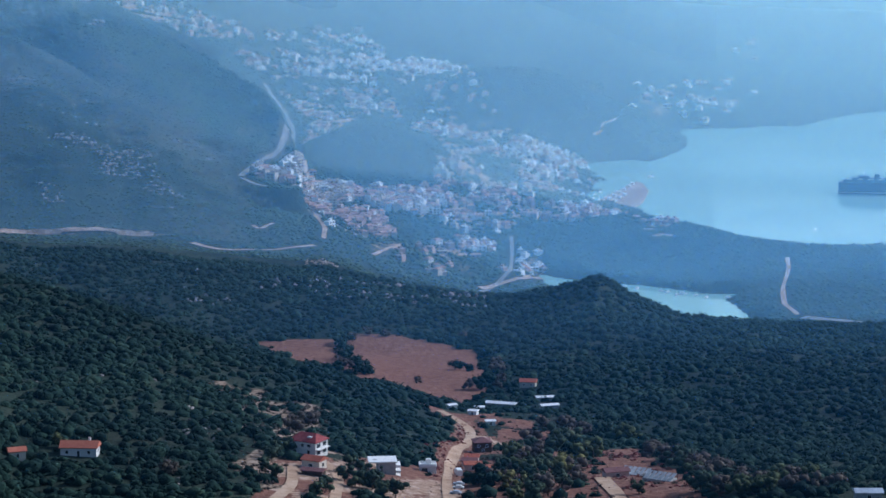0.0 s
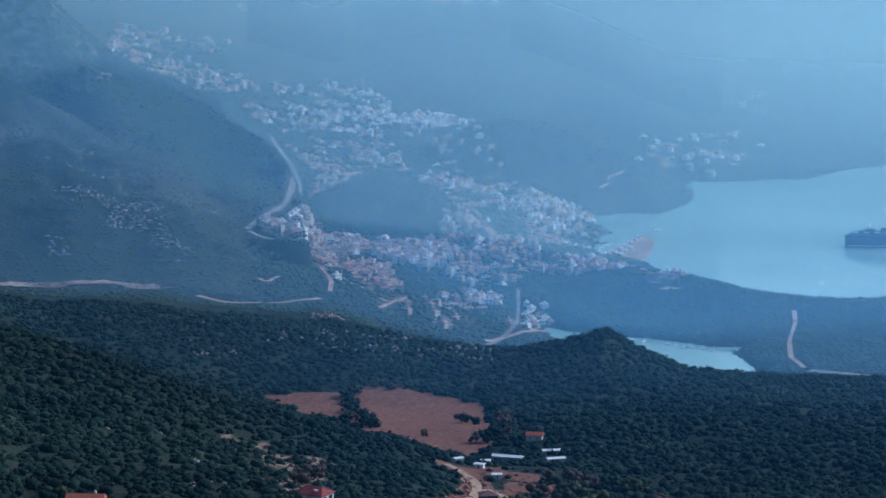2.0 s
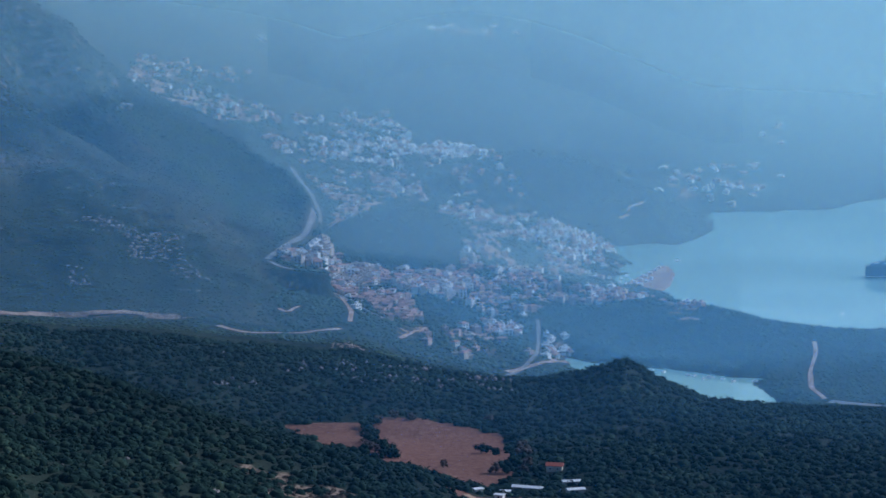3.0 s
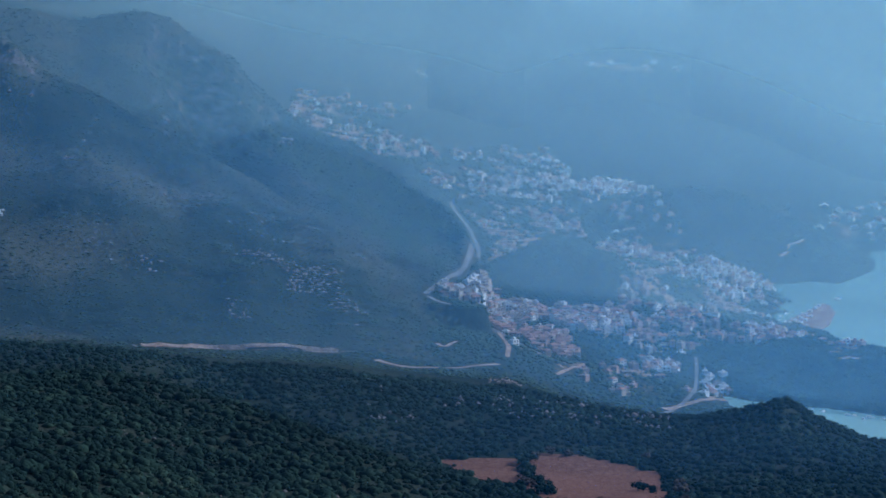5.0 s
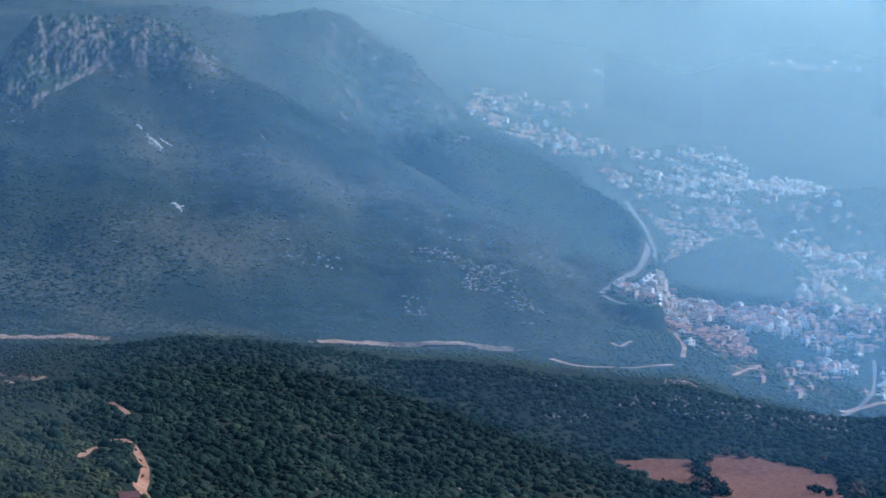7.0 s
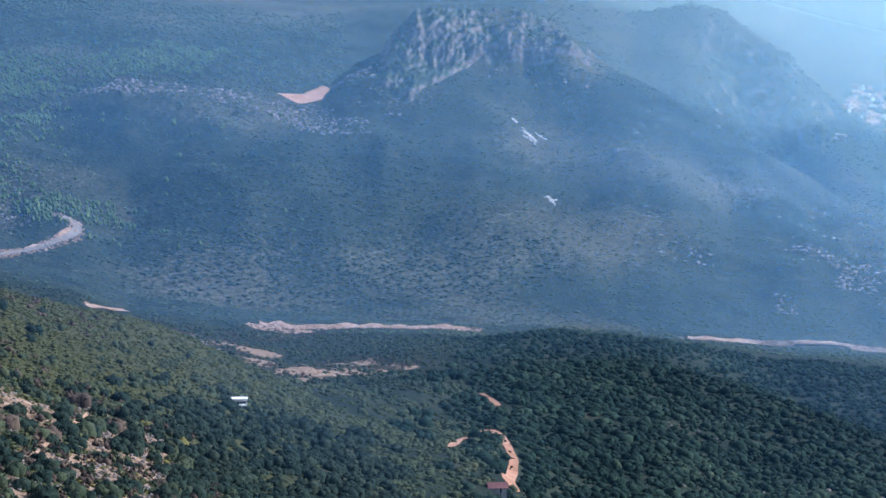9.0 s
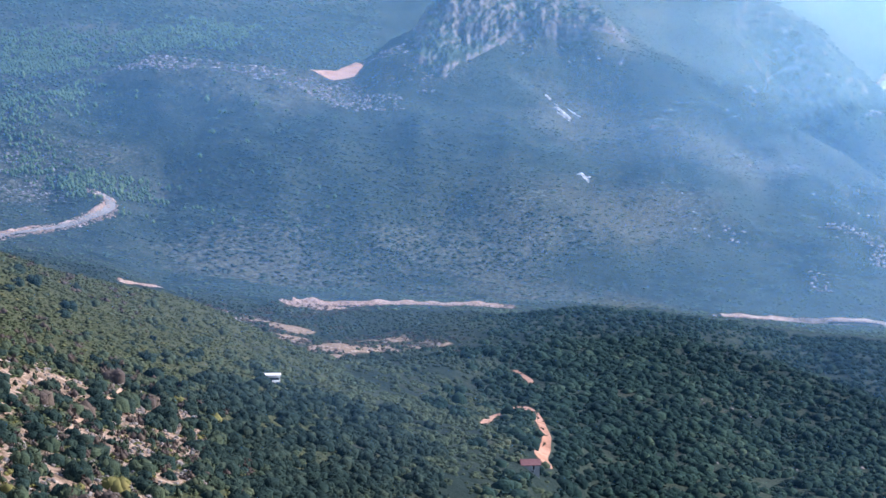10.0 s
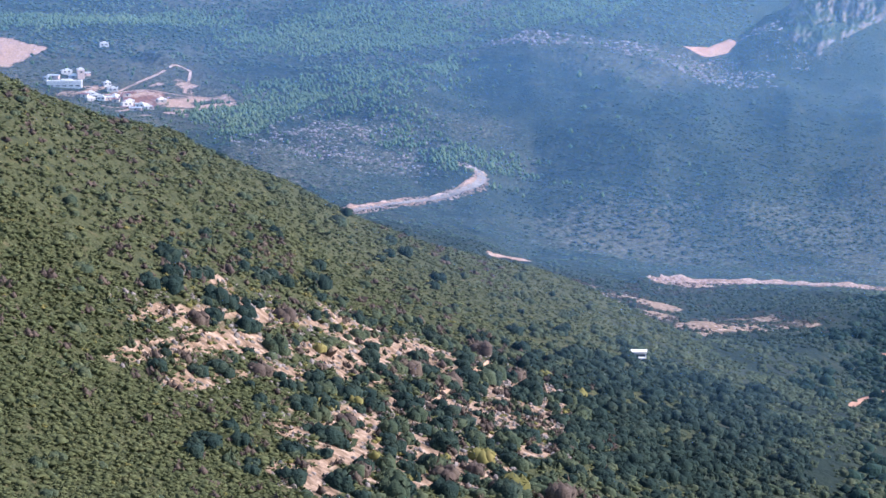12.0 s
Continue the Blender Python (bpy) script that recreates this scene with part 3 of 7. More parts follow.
# town quarters: outline in bearings and distances, share of the ground built on, gap between homes, tallest storeys, share of tiled roofs, share of white walls
QUARTERS = []


def quarter(outline, share, gap, storeys, tiled, white):
    QUARTERS.append((outline, share, gap, storeys, tiled, white))


quarter([(-7.9, 3700), (-7.6, 3990), (-6.0, 4018), (-4.93, 3978), (-5.76, 3818), (-5.38, 3754), (-6.9, 3640)], 0.2, 9.5, 3, 0.5, 0.24)
quarter([(-7.0, 3620), (-5.38, 3722), (-4.62, 3750), (-4.11, 3622), (-3.6, 3350), (-4.12, 3362), (-4.88, 3522), (-5.52, 3494), (-6.03, 3554)], 0.2, 9.5, 3, 0.55, 0.22)
quarter([(-4.11, 3738), (-2.95, 3894), (-1.92, 3934), (-1.27, 3790), (-1.6, 3640), (-2.9, 3600), (-3.85, 3602)], 0.26, 9.5, 3, 0.25, 0.7)
quarter([(-3.7, 3610), (-2.6, 3600), (-1.4, 3680), (-0.5, 3770), (0.67, 3714), (0.41, 3626), (-0.63, 3502), (-1.53, 3438), (-2.57, 3398), (-3.6, 3398)], 0.42, 9.5, 4, 0.15, 1.0)
quarter([(-3.73, 3246), (-2.96, 3298), (-2.31, 3126), (-2.32, 2740), (-2.45, 2712), (-3.25, 2720), (-3.0, 3014)], 0.39, 8.5, 2, 0.75, 0.19)
quarter([(-2.31, 3302), (-1.15, 3346), (-0.95, 3154), (-2.06, 3110)], 0.37, 9, 3, 0.5, 0.24)
quarter([(-4.4, 2310), (-4.14, 2402), (-3.75, 2395), (-3.1, 2600), (-2.45, 2570), (-2.06, 2545), (-1.9, 2490), (-2.6, 2400), (-3.2, 2360), (-3.9, 2280)], 0.52, 7.6, 3, 0.4, 0.3)
quarter([(-2.0, 2540), (-1.28, 2545), (-0.5, 2580), (0.02, 2550), (0.02, 2386), (-0.76, 2426), (-1.3, 2422), (-2.0, 2480)], 0.55, 7.6, 3, 0.5, 0.3)
quarter([(-3.88, 2254), (-3.2, 2350), (-2.6, 2390), (-1.4, 2420), (-1.09, 2254), (-1.42, 2190), (-2.07, 2170), (-2.59, 2246)], 0.37, 7.6, 2, 0.72, 0.19)
quarter([(-0.69, 3146), (0.41, 3186), (1.19, 3050), (0.9, 2900), (-0.1, 2760), (-0.69, 2720)], 0.31, 8.5, 3, 0.6, 0.24)
quarter([(1.0, 3000), (1.71, 3070), (2.62, 3054), (3.2, 3076), (3.3, 2990), (2.88, 2914), (2.4, 2800), (1.2, 2820)], 0.5, 7.6, 3, 0.3, 0.65)
quarter([(-0.24, 2650), (0.2, 2790), (1.2, 2810), (2.4, 2790), (2.7, 2750), (2.49, 2666), (1.4, 2560), (0.02, 2450)], 0.46, 7.6, 3, 0.55, 0.27)
quarter([(0.02, 2440), (1.4, 2555), (2.5, 2655), (3.41, 2646), (4.4, 2640), (3.9, 2545), (1.85, 2498), (1.39, 2400), (0.28, 2370)], 0.46, 7.6, 3, 0.45, 0.34)
quarter([(0.28, 2334), (1.2, 2358), (1.2, 2314), (0.41, 2282)], 0.69, 7.6, 2, 0.15, 0.68)
quarter([(1.66, 2362), (2.18, 2358), (2.34, 2322), (1.82, 2226), (1.68, 2250)], 0.62, 8.0, 1, 0.2, 0.9)
quarter([(4.41, 3742), (5.31, 3790), (6.21, 3834), (5.32, 3580), (4.54, 3560)], 0.18, 12, 2, 0.2, 0.9)
quarter([(6.45, 4230), (7.46, 4178), (7.35, 4030), (6.45, 4042)], 0.12, 13, 2, 0.2, 0.9)
quarter([(3.31, 3700), (3.64, 3720), (3.64, 3414), (3.45, 3394)], 0.14, 12, 2, 0.2, 0.9)
quarter([(-5.11, 4335), (-3.06, 4300), (-3.19, 4254), (-4.73, 4290)], 0.37, 13, 1, 0.1, 1.0)
quarter([(1.82, 4425), (2.85, 4440), (2.85, 4394), (2.21, 4386)], 0.18, 13, 1, 0.1, 1.0)
quarter([(-2.0, 4520), (1.6, 4560), (1.6, 4520), (-2.0, 4490)], 0.15, 13, 1, 0.1, 1.0)

# thinly built fringes
quarter([(-2.9, 2190), (-2.2, 2240), (-1.0, 2260), (0.2, 2300), (1.2, 2290), (1.5, 2230), (0.6, 2150), (-0.8, 2080), (-2.2, 2100)], 0.07, 8.5, 2, 0.5, 0.4)
quarter([(-0.6, 3420), (0.6, 3420), (1.4, 3180), (2.2, 3120), (1.4, 3080), (0.4, 3200), (-0.6, 3180)], 0.12, 9, 2, 0.6, 0.3)
quarter([(3.2, 3060), (3.7, 2960), (3.5, 2860), (2.9, 2850), (2.6, 2780), (3.3, 2700), (2.6, 2680), (2.4, 2780)], 0.3, 7.6, 2, 0.4, 0.45)
quarter([(4.2, 2560), (5.4, 2500), (5.3, 2450), (4.2, 2500), (3.4, 2530)], 0.12, 8, 2, 0.6, 0.3)
quarter([(-3.4, 3390), (-2.4, 3380), (-1.2, 3420), (-1.2, 3360), (-2.3, 3310), (-3.0, 3320)], 0.15, 9, 2, 0.6, 0.3)
quarter([(4.4, 3560), (6.4, 3900), (7.2, 3800), (6.2, 3450), (5.0, 3380), (4.2, 3420)], 0.05, 11, 2, 0.3, 0.7)


def town_share(x, y):
    """1 inside the built-up quarters, 0 outside."""
    x, y = np.asarray(x, float), np.asarray(y, float)
    az, d = bearing(x, y)
    best = np.zeros(np.shape(x))
    near = (az > -9) & (az < 9) & (d > 1750)
    if near.any():
        got = np.max([ease(-14, 14, shore(q[0], x[near], y[near])) * (0.55 + 0.45 * ease(0.15, 0.45, q[1])) for q in QUARTERS], axis=0)
        best[near] = got
    return best


def covers(x, y):
    """Marks 0 to 1 for soil, pale ground, rock, grass and terrace earth."""
    az, d = bearing(x, y)
    soil, pale, rock, grass, earth = (np.zeros(np.shape(x)) for _ in range(5))
    for poly in (FIELD, PLOT, RED_PLOT, YARD, VILLAGE_YARD, ROAD_BANK, BUILDING_PLOT):
        soil = np.maximum(soil, ease(-3, 5, within(poly, x, y, 3)))
    soil = np.maximum(soil, np.clip(ease(-8, 12, within(GARDENS, x, y, 10)) * (0.5 + 0.5 * rough(x, y, 16, 77)), 0, 1))
    for line, half, mat, _, _ in ROADS:
        if mat is SAND and line[0][1] > 700:
            soil = np.maximum(soil, 0.9 * (1 - ease(half + 3, half + 8, near_line(line, x, y) + 2 * rough(x, y, 9, 85))))
    for poly in (QUARRY, PIT, TOWN_SOIL):
        pale = np.maximum(pale, ease(-4, 6, within(poly, x, y, 6)))
    for poly, share in ((RUBBLE, 0.06), (RUBBLE_LOW, 0.5), (VILLAGE, 0.4), (VILLAGE_FIELD, 0.6), (BUILDING_PLOT, 0.85), (ROAD_BANK, 0.35), (BANK, 0.5), (VILLA_YARD, 0.7), (YARD, 0.7)):
        pale = np.maximum(pale, np.clip(ease(-8, 12, within(poly, x, y, 14)) * (share + 0.55 * rough(x, y, 13, 75)), 0, 1))
    # old field terraces: bare treads that run across the slope
    terr = ease(-4, 7, within(TERRACES, x, y, 5))
    step = np.sin(2 * np.pi * (d - 19 * az + 7 * rough(x, y, 45, 76)) / 22)
    earth = terr * np.clip(0.58 + 0.36 * step + 0.5 * rough(x, y, 13, 71), 0, 1)
    low = ease(-4, 7, within(LOW_TERRACES, x, y, 6))
    earth = np.maximum(earth, low * np.clip(0.95 + 0.24 * step + 0.75 * rough(x, y, 15, 72), 0, 1))
    earth = np.maximum(earth, np.clip(ease(-25, 15, within(RUBBLE, x, y, 22)) * (0.62 + 0.6 * rough(x, y, 24, 78)), 0, 1))
    earth = np.maximum(earth, np.clip(ease(-8, 10, within(RED_CLIFF, x, y, 16)) * (0.62 + 0.7 * rough(x, y, 18, 80)), 0, 1))
    meadow = ease(-40, 40, within(MEADOW, x, y, 30))
    earth = np.maximum(earth, np.clip(ease(-8, 10, within(BANK, x, y, 16)) * (0.92 + 0.6 * rough(x, y, 12, 79)), 0, 1))
    homes = town_share(x, y)
    pale = np.maximum(pale, homes * np.clip(0.52 + 0.5 * rough(x, y, 19, 73) + 0.25 * rough(x, y, 70, 74), 0, 1))
    bluff = ease(-19.5, -17.5, az) * (1 - ease(-13.6, -12.6, az)) * ease(2540, 2660, d) * (1 - ease(2760, 2850, d))
    rock = np.maximum(rock, 0.95 * bluff)
    for a, dd, wide, deep in ((-24.5, 2480, 5.5, 60), (-20, 2540, 2.2, 70), (-28.2, 2130, 2.0, 90), (-7.0, 2330, 1.2, 80), (-10.6, 2370, 1.0, 60), (-17.6, 2520, 1.0, 60)):
        rock = np.maximum(rock, 0.45 * np.clip(1.3 - ((az - a) / wide) ** 2 - ((d - dd) / deep) ** 2, 0, 1))
    rock = np.maximum(rock, np.clip(0.34 + 0.3 * fractal(x, y, 130, 81), 0, 0.7) * (d > 1950) * (az < -3))
    grass = np.maximum(grass, (0.85 + 0.2 * rough(x, y, 60, 83)) * (d < 950) * (1 - ease(-23, -18, az + 1.5 * rough(x, y, 30, 86))))
    grass = np.maximum(grass, meadow * (0.85 + 0.3 * rough(x, y, 50, 84)))
    rock = rock * (1 - np.maximum(np.maximum(soil, pale), earth))
    return soil, pale, rock, grass, earth


# ---- the ground, one sheet out to the rim ----
def mesh_from(name, verts, faces, mat, smooth=False):
    me = bpy.data.meshes.new(name)
    verts, faces = np.asarray(verts, np.float32), np.asarray(faces, np.int32)
    n = faces.shape[1]
    me.vertices.add(len(verts))
    me.vertices.foreach_set("co", verts.ravel())
    me.loops.add(faces.size)
    me.loops.foreach_set("vertex_index", faces.ravel())
    me.polygons.add(len(faces))
    me.polygons.foreach_set("loop_start", np.arange(0, faces.size, n, dtype=np.int32))
    me.update(calc_edges=True)
    if smooth:
        me.polygons.foreach_set("use_smooth", np.ones(len(faces), bool))
    me.materials.append(mat)
    return me


def grid_faces(rows, cols, closed=False):
    r, c = np.meshgrid(np.arange(rows - 1), np.arange(cols if closed else cols - 1), indexing="ij")
    a, b = r * cols + c, r * cols + (c + 1) % cols
    return np.stack([a, b, b + cols, a + cols], -1).reshape(-1, 4)


BEARINGS = np.concatenate([np.arange(-180, -44, 4.0), np.arange(-44, -37, 0.5), np.arange(-37, 11.5, 0.125), np.arange(12, 18, 0.5), np.arange(18, 180, 4.0)])
REACH = np.concatenate([[0.01, 40, 90], np.geomspace(130, 300, 16), np.geomspace(302, 1800, 190), np.geomspace(1808, 3400, 190), np.geomspace(3420, 4940, 34)])
_a, _d = np.meshgrid(BEARINGS, REACH)
_x, _y = spot(_a, _d)
_z = height(_x, _y)
_z[0] = _z[0].mean()
ground = new("ground", mesh_from("ground", np.stack([_x, _y, _z], -1).reshape(-1, 3), grid_faces(len(REACH), len(BEARINGS), True), GROUND, True))
for _name, _value in zip(("soil", "pale", "rock", "grass", "earth"), covers(_x, _y)):
    ground.data.attributes.new(_name, "FLOAT", "POINT").data.foreach_set("value", np.asarray(_value, np.float32).ravel())
tagged(ground, "scrub-covered hills with red fields and pale rubble", "ground", kind="structure")

_bm = bmesh.new()
bmesh.ops.create_grid(_bm, x_segments=24, y_segments=24, size=1500, matrix=Matrix.Translation((1200, 3000, 0)))
_me = bpy.data.meshes.new("sea")
_bm.to_mesh(_me)
_me.materials.append(WATER)
tagged(new("sea", _me), "calm turquoise sea in a bay and an inlet", "water", kind="structure")

# ---- haze imitated by tinted upright veils between the ridges, thinning out to nothing towards the ground ----
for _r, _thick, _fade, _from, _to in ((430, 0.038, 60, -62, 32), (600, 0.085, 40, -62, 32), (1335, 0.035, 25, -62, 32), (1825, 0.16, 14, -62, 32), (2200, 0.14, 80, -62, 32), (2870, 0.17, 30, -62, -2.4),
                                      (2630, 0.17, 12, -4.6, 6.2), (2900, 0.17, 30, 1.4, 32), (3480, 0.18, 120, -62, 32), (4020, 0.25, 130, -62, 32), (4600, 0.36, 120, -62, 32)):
    _az = np.linspace(_from, _to, int((_to - _from) / 0.4))
    _vx, _vy = spot(_az, _r * np.ones_like(_az))
    _gz = np.maximum(height(_vx, _vy), 0)
    if _r == 2200:
        _gz = np.convolve(np.pad(_gz, 6, "edge"), np.hanning(15)[1:-1] / np.hanning(15).sum(), "valid")     # drawn out evenly over spurs and hollows
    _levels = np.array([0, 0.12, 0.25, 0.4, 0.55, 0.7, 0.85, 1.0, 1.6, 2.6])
    _fades = _fade * np.where(_r == 2200, 1 - 0.6 * ease(-3, 0, _az), 1.0)       # this veil's tint sets in lower over the headland
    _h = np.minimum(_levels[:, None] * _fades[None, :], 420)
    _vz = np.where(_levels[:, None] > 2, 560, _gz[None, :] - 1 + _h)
    veil = new("haze", mesh_from("haze", np.stack([np.broadcast_to(_vx, _vz.shape), np.broadcast_to(_vy, _vz.shape), _vz], -1).reshape(-1, 3), grid_faces(len(_levels), len(_az)), HAZE_TINT_NEAR if _r < 500 else HAZE_TINT if _r < 2500 else HAZE_TINT_FAR, True))
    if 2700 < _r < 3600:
        _thick = _thick * (0.35 + 0.65 * ease(-18, -10, _az))     # fainter veils over the western hills
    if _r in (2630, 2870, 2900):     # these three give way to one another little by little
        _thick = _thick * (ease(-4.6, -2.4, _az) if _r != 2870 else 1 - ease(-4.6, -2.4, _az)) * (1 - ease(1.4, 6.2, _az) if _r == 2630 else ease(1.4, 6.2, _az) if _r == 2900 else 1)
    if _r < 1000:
        _thick = _thick * (0.5 - 0.25 * ease(-22, -14, _az) + 0.65 * ease(-6, -1, _az) if _r < 500 else 1 - 0.9 * ease(-22, -13, _az))     # the near veils' tint varies with the bearing
    _t = _thick * ease(0, 1, _levels)[:, None] * (1 - (0.48 if 1500 < _r < 2500 else 0.26) * (1 - ease(-19, -6, _az)))[None, :]   # stronger tint over the bay and the town
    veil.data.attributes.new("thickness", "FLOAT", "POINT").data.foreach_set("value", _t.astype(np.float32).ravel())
    veil.visible_shadow = False
    tagged(veil, "bluish see-through sheet standing in for haze", "haze", kind="structure")


# ---- scrub and woods ----
ICO = bmesh.new()
bmesh.ops.create_icosphere(ICO, subdivisions=1, radius=1)
ICO_V = np.array([v.co[:] for v in ICO.verts])
ICO_F = np.array([[v.index for v in f.verts] for f in ICO.faces])
ICO.free()
OCTA_V = np.array([(1, 0, 0), (0, 1, 0), (-1, 0, 0), (0, -1, 0), (0, 0, 1), (0, 0, -0.6)], float)
OCTA_F = np.array([(0, 1, 4), (1, 2, 4), (2, 3, 4), (3, 0, 4), (1, 0, 5), (2, 1, 5), (3, 2, 5), (0, 3, 5)])


def bush_shape(rng, clumps, flakes, flake=0.08, tall=0.5, fine=True):
    """A rounded, uneven crown, about 1 wide: a few leafy clumps and loose sprays round them."""
    vs, fs, n = [], [], 0
    low = ICO_F[(ICO_V[ICO_F][:, :, 2].mean(1) > -0.5)]
    spread = 0.0 if clumps == 1 else 0.2
    lobes = []
    for k in range(clumps):
        a = 2 * math.pi * (k + rng.uniform(-0.3, 0.3)) / clumps
        r = rng.uniform(0.24, 0.36) if clumps > 1 else 0.44
        lobes.append((np.array([math.cos(a) * spread, math.sin(a) * spread, rng.uniform(0.55, 1.0) * tall * 0.45]), r))
    for c, r in lobes:
        dome = (ICO_V if fine else OCTA_V) * (1 + rng.normal(0, 0.13, (len(ICO_V if fine else OCTA_V), 1)))
        vs.append(dome * np.array([r, r, r * tall / 0.46]) + c)
        fs.append((low if fine else OCTA_F) + n)
        n += len(dome)
    for k in range(flakes):
        c, r = lobes[k % clumps]
        w = rng.normal(0, 1, 3)
        w[2] = abs(w[2]) * 0.9 - 0.1
        w /= np.linalg.norm(w)
        vs.append(c + w * np.array([1, 1, tall / 0.46]) * r * rng.uniform(0.92, 1.16) + rng.normal(0, flake, (3, 3)))
        fs.append(np.array([[n, n + 1, n + 2]]))
        n += 3
    return np.concatenate(vs), np.concatenate(fs)


def scatter(name, shapes, x, y, wide, tall, mat, label, category, seed, sink=0.08, smooth=True):
    """One mesh of many crowns standing on the ground."""
    rng = np.random.default_rng(seed)
    z = height(x, y)
    pick = rng.integers(0, len(shapes), len(x))
    turn = rng.uniform(0, 2 * math.pi, len(x))
    verts, faces, n = [], [], 0
    for k, (sv, sf) in enumerate(shapes):
        i = np.nonzero(pick == k)[0]
        if not len(i):
            continue
        c, s = np.cos(turn[i])[:, None], np.sin(turn[i])[:, None]
        px = (sv[None, :, 0] * c - sv[None, :, 1] * s) * wide[i, None] + x[i, None]
        py = (sv[None, :, 0] * s + sv[None, :, 1] * c) * wide[i, None] + y[i, None]
        pz = (sv[None, :, 2] - sink) * tall[i, None] + z[i, None]
        verts.append(np.stack([px, py, pz], -1).reshape(-1, 3))
        faces.append((sf[None] + (np.arange(len(i)) * len(sv))[:, None, None] + n).reshape(-1, 3))
        n += len(i) * len(sv)
    ob = new(name, mesh_from(name, np.concatenate(verts), np.concatenate(faces), mat, smooth))
    return tagged(ob, label, category, kind="stuff")


def strewn(seed, count, az0, az1, d0, d1):
    """Evenly strewn places in a sector."""
    rng = np.random.default_rng(seed)
    return spot(rng.uniform(az0, az1, count), np.sqrt(rng.uniform(d0 * d0, d1 * d1, count)))


# room round the buildings: bearing, distance, metres
CLEARINGS = [(-8.45, 852, 8.5), (-9.9, 842, 5), (-3.15, 884, 9), (-3.02, 850, 9), (-1.35, 868, 10), (-0.36, 896, 8), (0.91, 1012, 7), (0.68, 965, 8), (1.02, 924, 7), (1.36, 1208, 9),
             (2.43, 1192, 9), (1.99, 1262, 6), (4.05, 868, 7), (4.5, 878, 8), (5.08, 846, 9), (9.9, 764, 6), (-21.59, 738, 7), (-15.62, 734, 8), (1.11, 1096, 4), (0.71, 1124, 4), (0.85, 1150, 4), (0.2, 1135, 4), (-14.84, 2478, 13), (-14.6, 2474, 9), (-14.34, 2286, 9)]
BARE_ROADS = [(line, half) for line, half, *_ in ROADS]


def open_ground(x, y):
    """0 where scrub grows thick, 1 where nothing grows."""
    soil, pale, rock, grass, earth = covers(x, y)
    o = np.maximum(np.maximum(soil, pale), earth)
    o = np.maximum(o, rock * 0.3)
    o = np.maximum(o, 0.75 * ease(-30, 40, shore(MEADOW, x, y)))
    for line, half in BARE_ROADS:
        o = np.maximum(o, near_line(line, x, y) < half + np.where(np.hypot(x, y) > 1500, 3.5, 1.4 if half < 2 else 3.6))
    for poly in (BAY, INLET):
        o = np.maximum(o, shore(poly, x, y) > -6)
    o = np.maximum(o, shore(PAD, x, y) > -4)
    o = np.maximum(o, 0.84 * (shore(GARDENS, x, y) > 0))
    az, d = bearing(x, y)
    for a, dd, r in CLEARINGS:
        o = np.maximum(o, np.hypot((az - a) * 0.01745 * dd, (d - dd + 0.45 * r) * 0.8) < r)
    return o


def grow(name, shapes, seed, count, sector, wide, ratio, mat, label, category, keep=None, shy=1.0, spread=1.6):
    x, y = strewn(seed, count, *sector)
    rng = np.random.default_rng(seed + 1)
    ok = rng.uniform(0, 1, count) > open_ground(x, y) * shy
    if keep is not None:
        ok &= keep(x, y, rng)
    x, y = x[ok], y[ok]
    w = wide[0] + (wide[1] - wide[0]) * rng.uniform(0, 1, len(x)) ** spread * rng.uniform(0.6, 1.3, len(x))
    return scatter(name, shapes, x, y, w, w * rng.uniform(*ratio, len(x)), mat, label, category, seed)


def hollow(x, y):
    """The bottom behind the first crest."""
    az, d = bearing(x, y)
    return (az > -16) & (az < -5) & (d > along(FIRST_CREST, az)[0] + 60) & (d < along(SECOND_FOOT, az)[0] - 20)


def sunny(x, y):
    """The share of light olive scrub, most on the upper slope."""
    az, d = bearing(x, y)
    return np.clip(1.0 - ease(-29.5, -22.0, az + 0.018 * (560 - d)) + 0.25 * rough(x, y, 60, 95), 0.05, 0.97)


_rng = np.random.default_rng(4)
LOW_SHAPES = [bush_shape(_rng, 2, 7, 0.14, 0.42, False) for _ in range(14)]
NEAR_SHAPES = [bush_shape(_rng, 3, 12, 0.085, 0.5) for _ in range(10)]
BIG_SHAPES = [bush_shape(_rng, 5, 40, 0.06, 0.5) for _ in range(10)]
MID_SHAPES = [bush_shape(_rng, 1, 6, 0.11, 0.44) for _ in range(9)] + [bush_shape(_rng, 2, 6, 0.11, 0.46, False) for _ in range(5)]
FAR_SHAPES = [((OCTA_V * (1 + _rng.normal(0, 0.2, (6, 1)))) * np.array([0.56, 0.56, 0.4]) + np.array([0, 0, 0.3]), OCTA_F) for _ in range(8)]
MAQUIS = [(-30.84, 382), (-29.52, 426), (-27.94, 474), (-25.05, 598), (-22.57, 686), (-20.61, 782), (-18.92, 774), (-18.0, 714), (-17.71, 622)]
DARK_WOOD = [(-24.7, 2020), (-23.7, 2220), (-21.9, 2310), (-20.6, 2350), (-19.0, 2356), (-17.5, 2322), (-15.7, 2190), (-14.4, 2090), (-18.3, 1985), (-22.8, 1975)]
grow("scrub", LOW_SHAPES, 11, 40000, (-37.5, -20, 290, 900), (1.2, 3.9), (0.36, 0.66), LEAVES_NEAR, "dense olive-green evergreen scrub covering the near hillside", "scrub", shy=0.97, spread=1.8,
     keep=lambda x, y, rng: rng.uniform(0, 1, len(x)) < sunny(x, y))
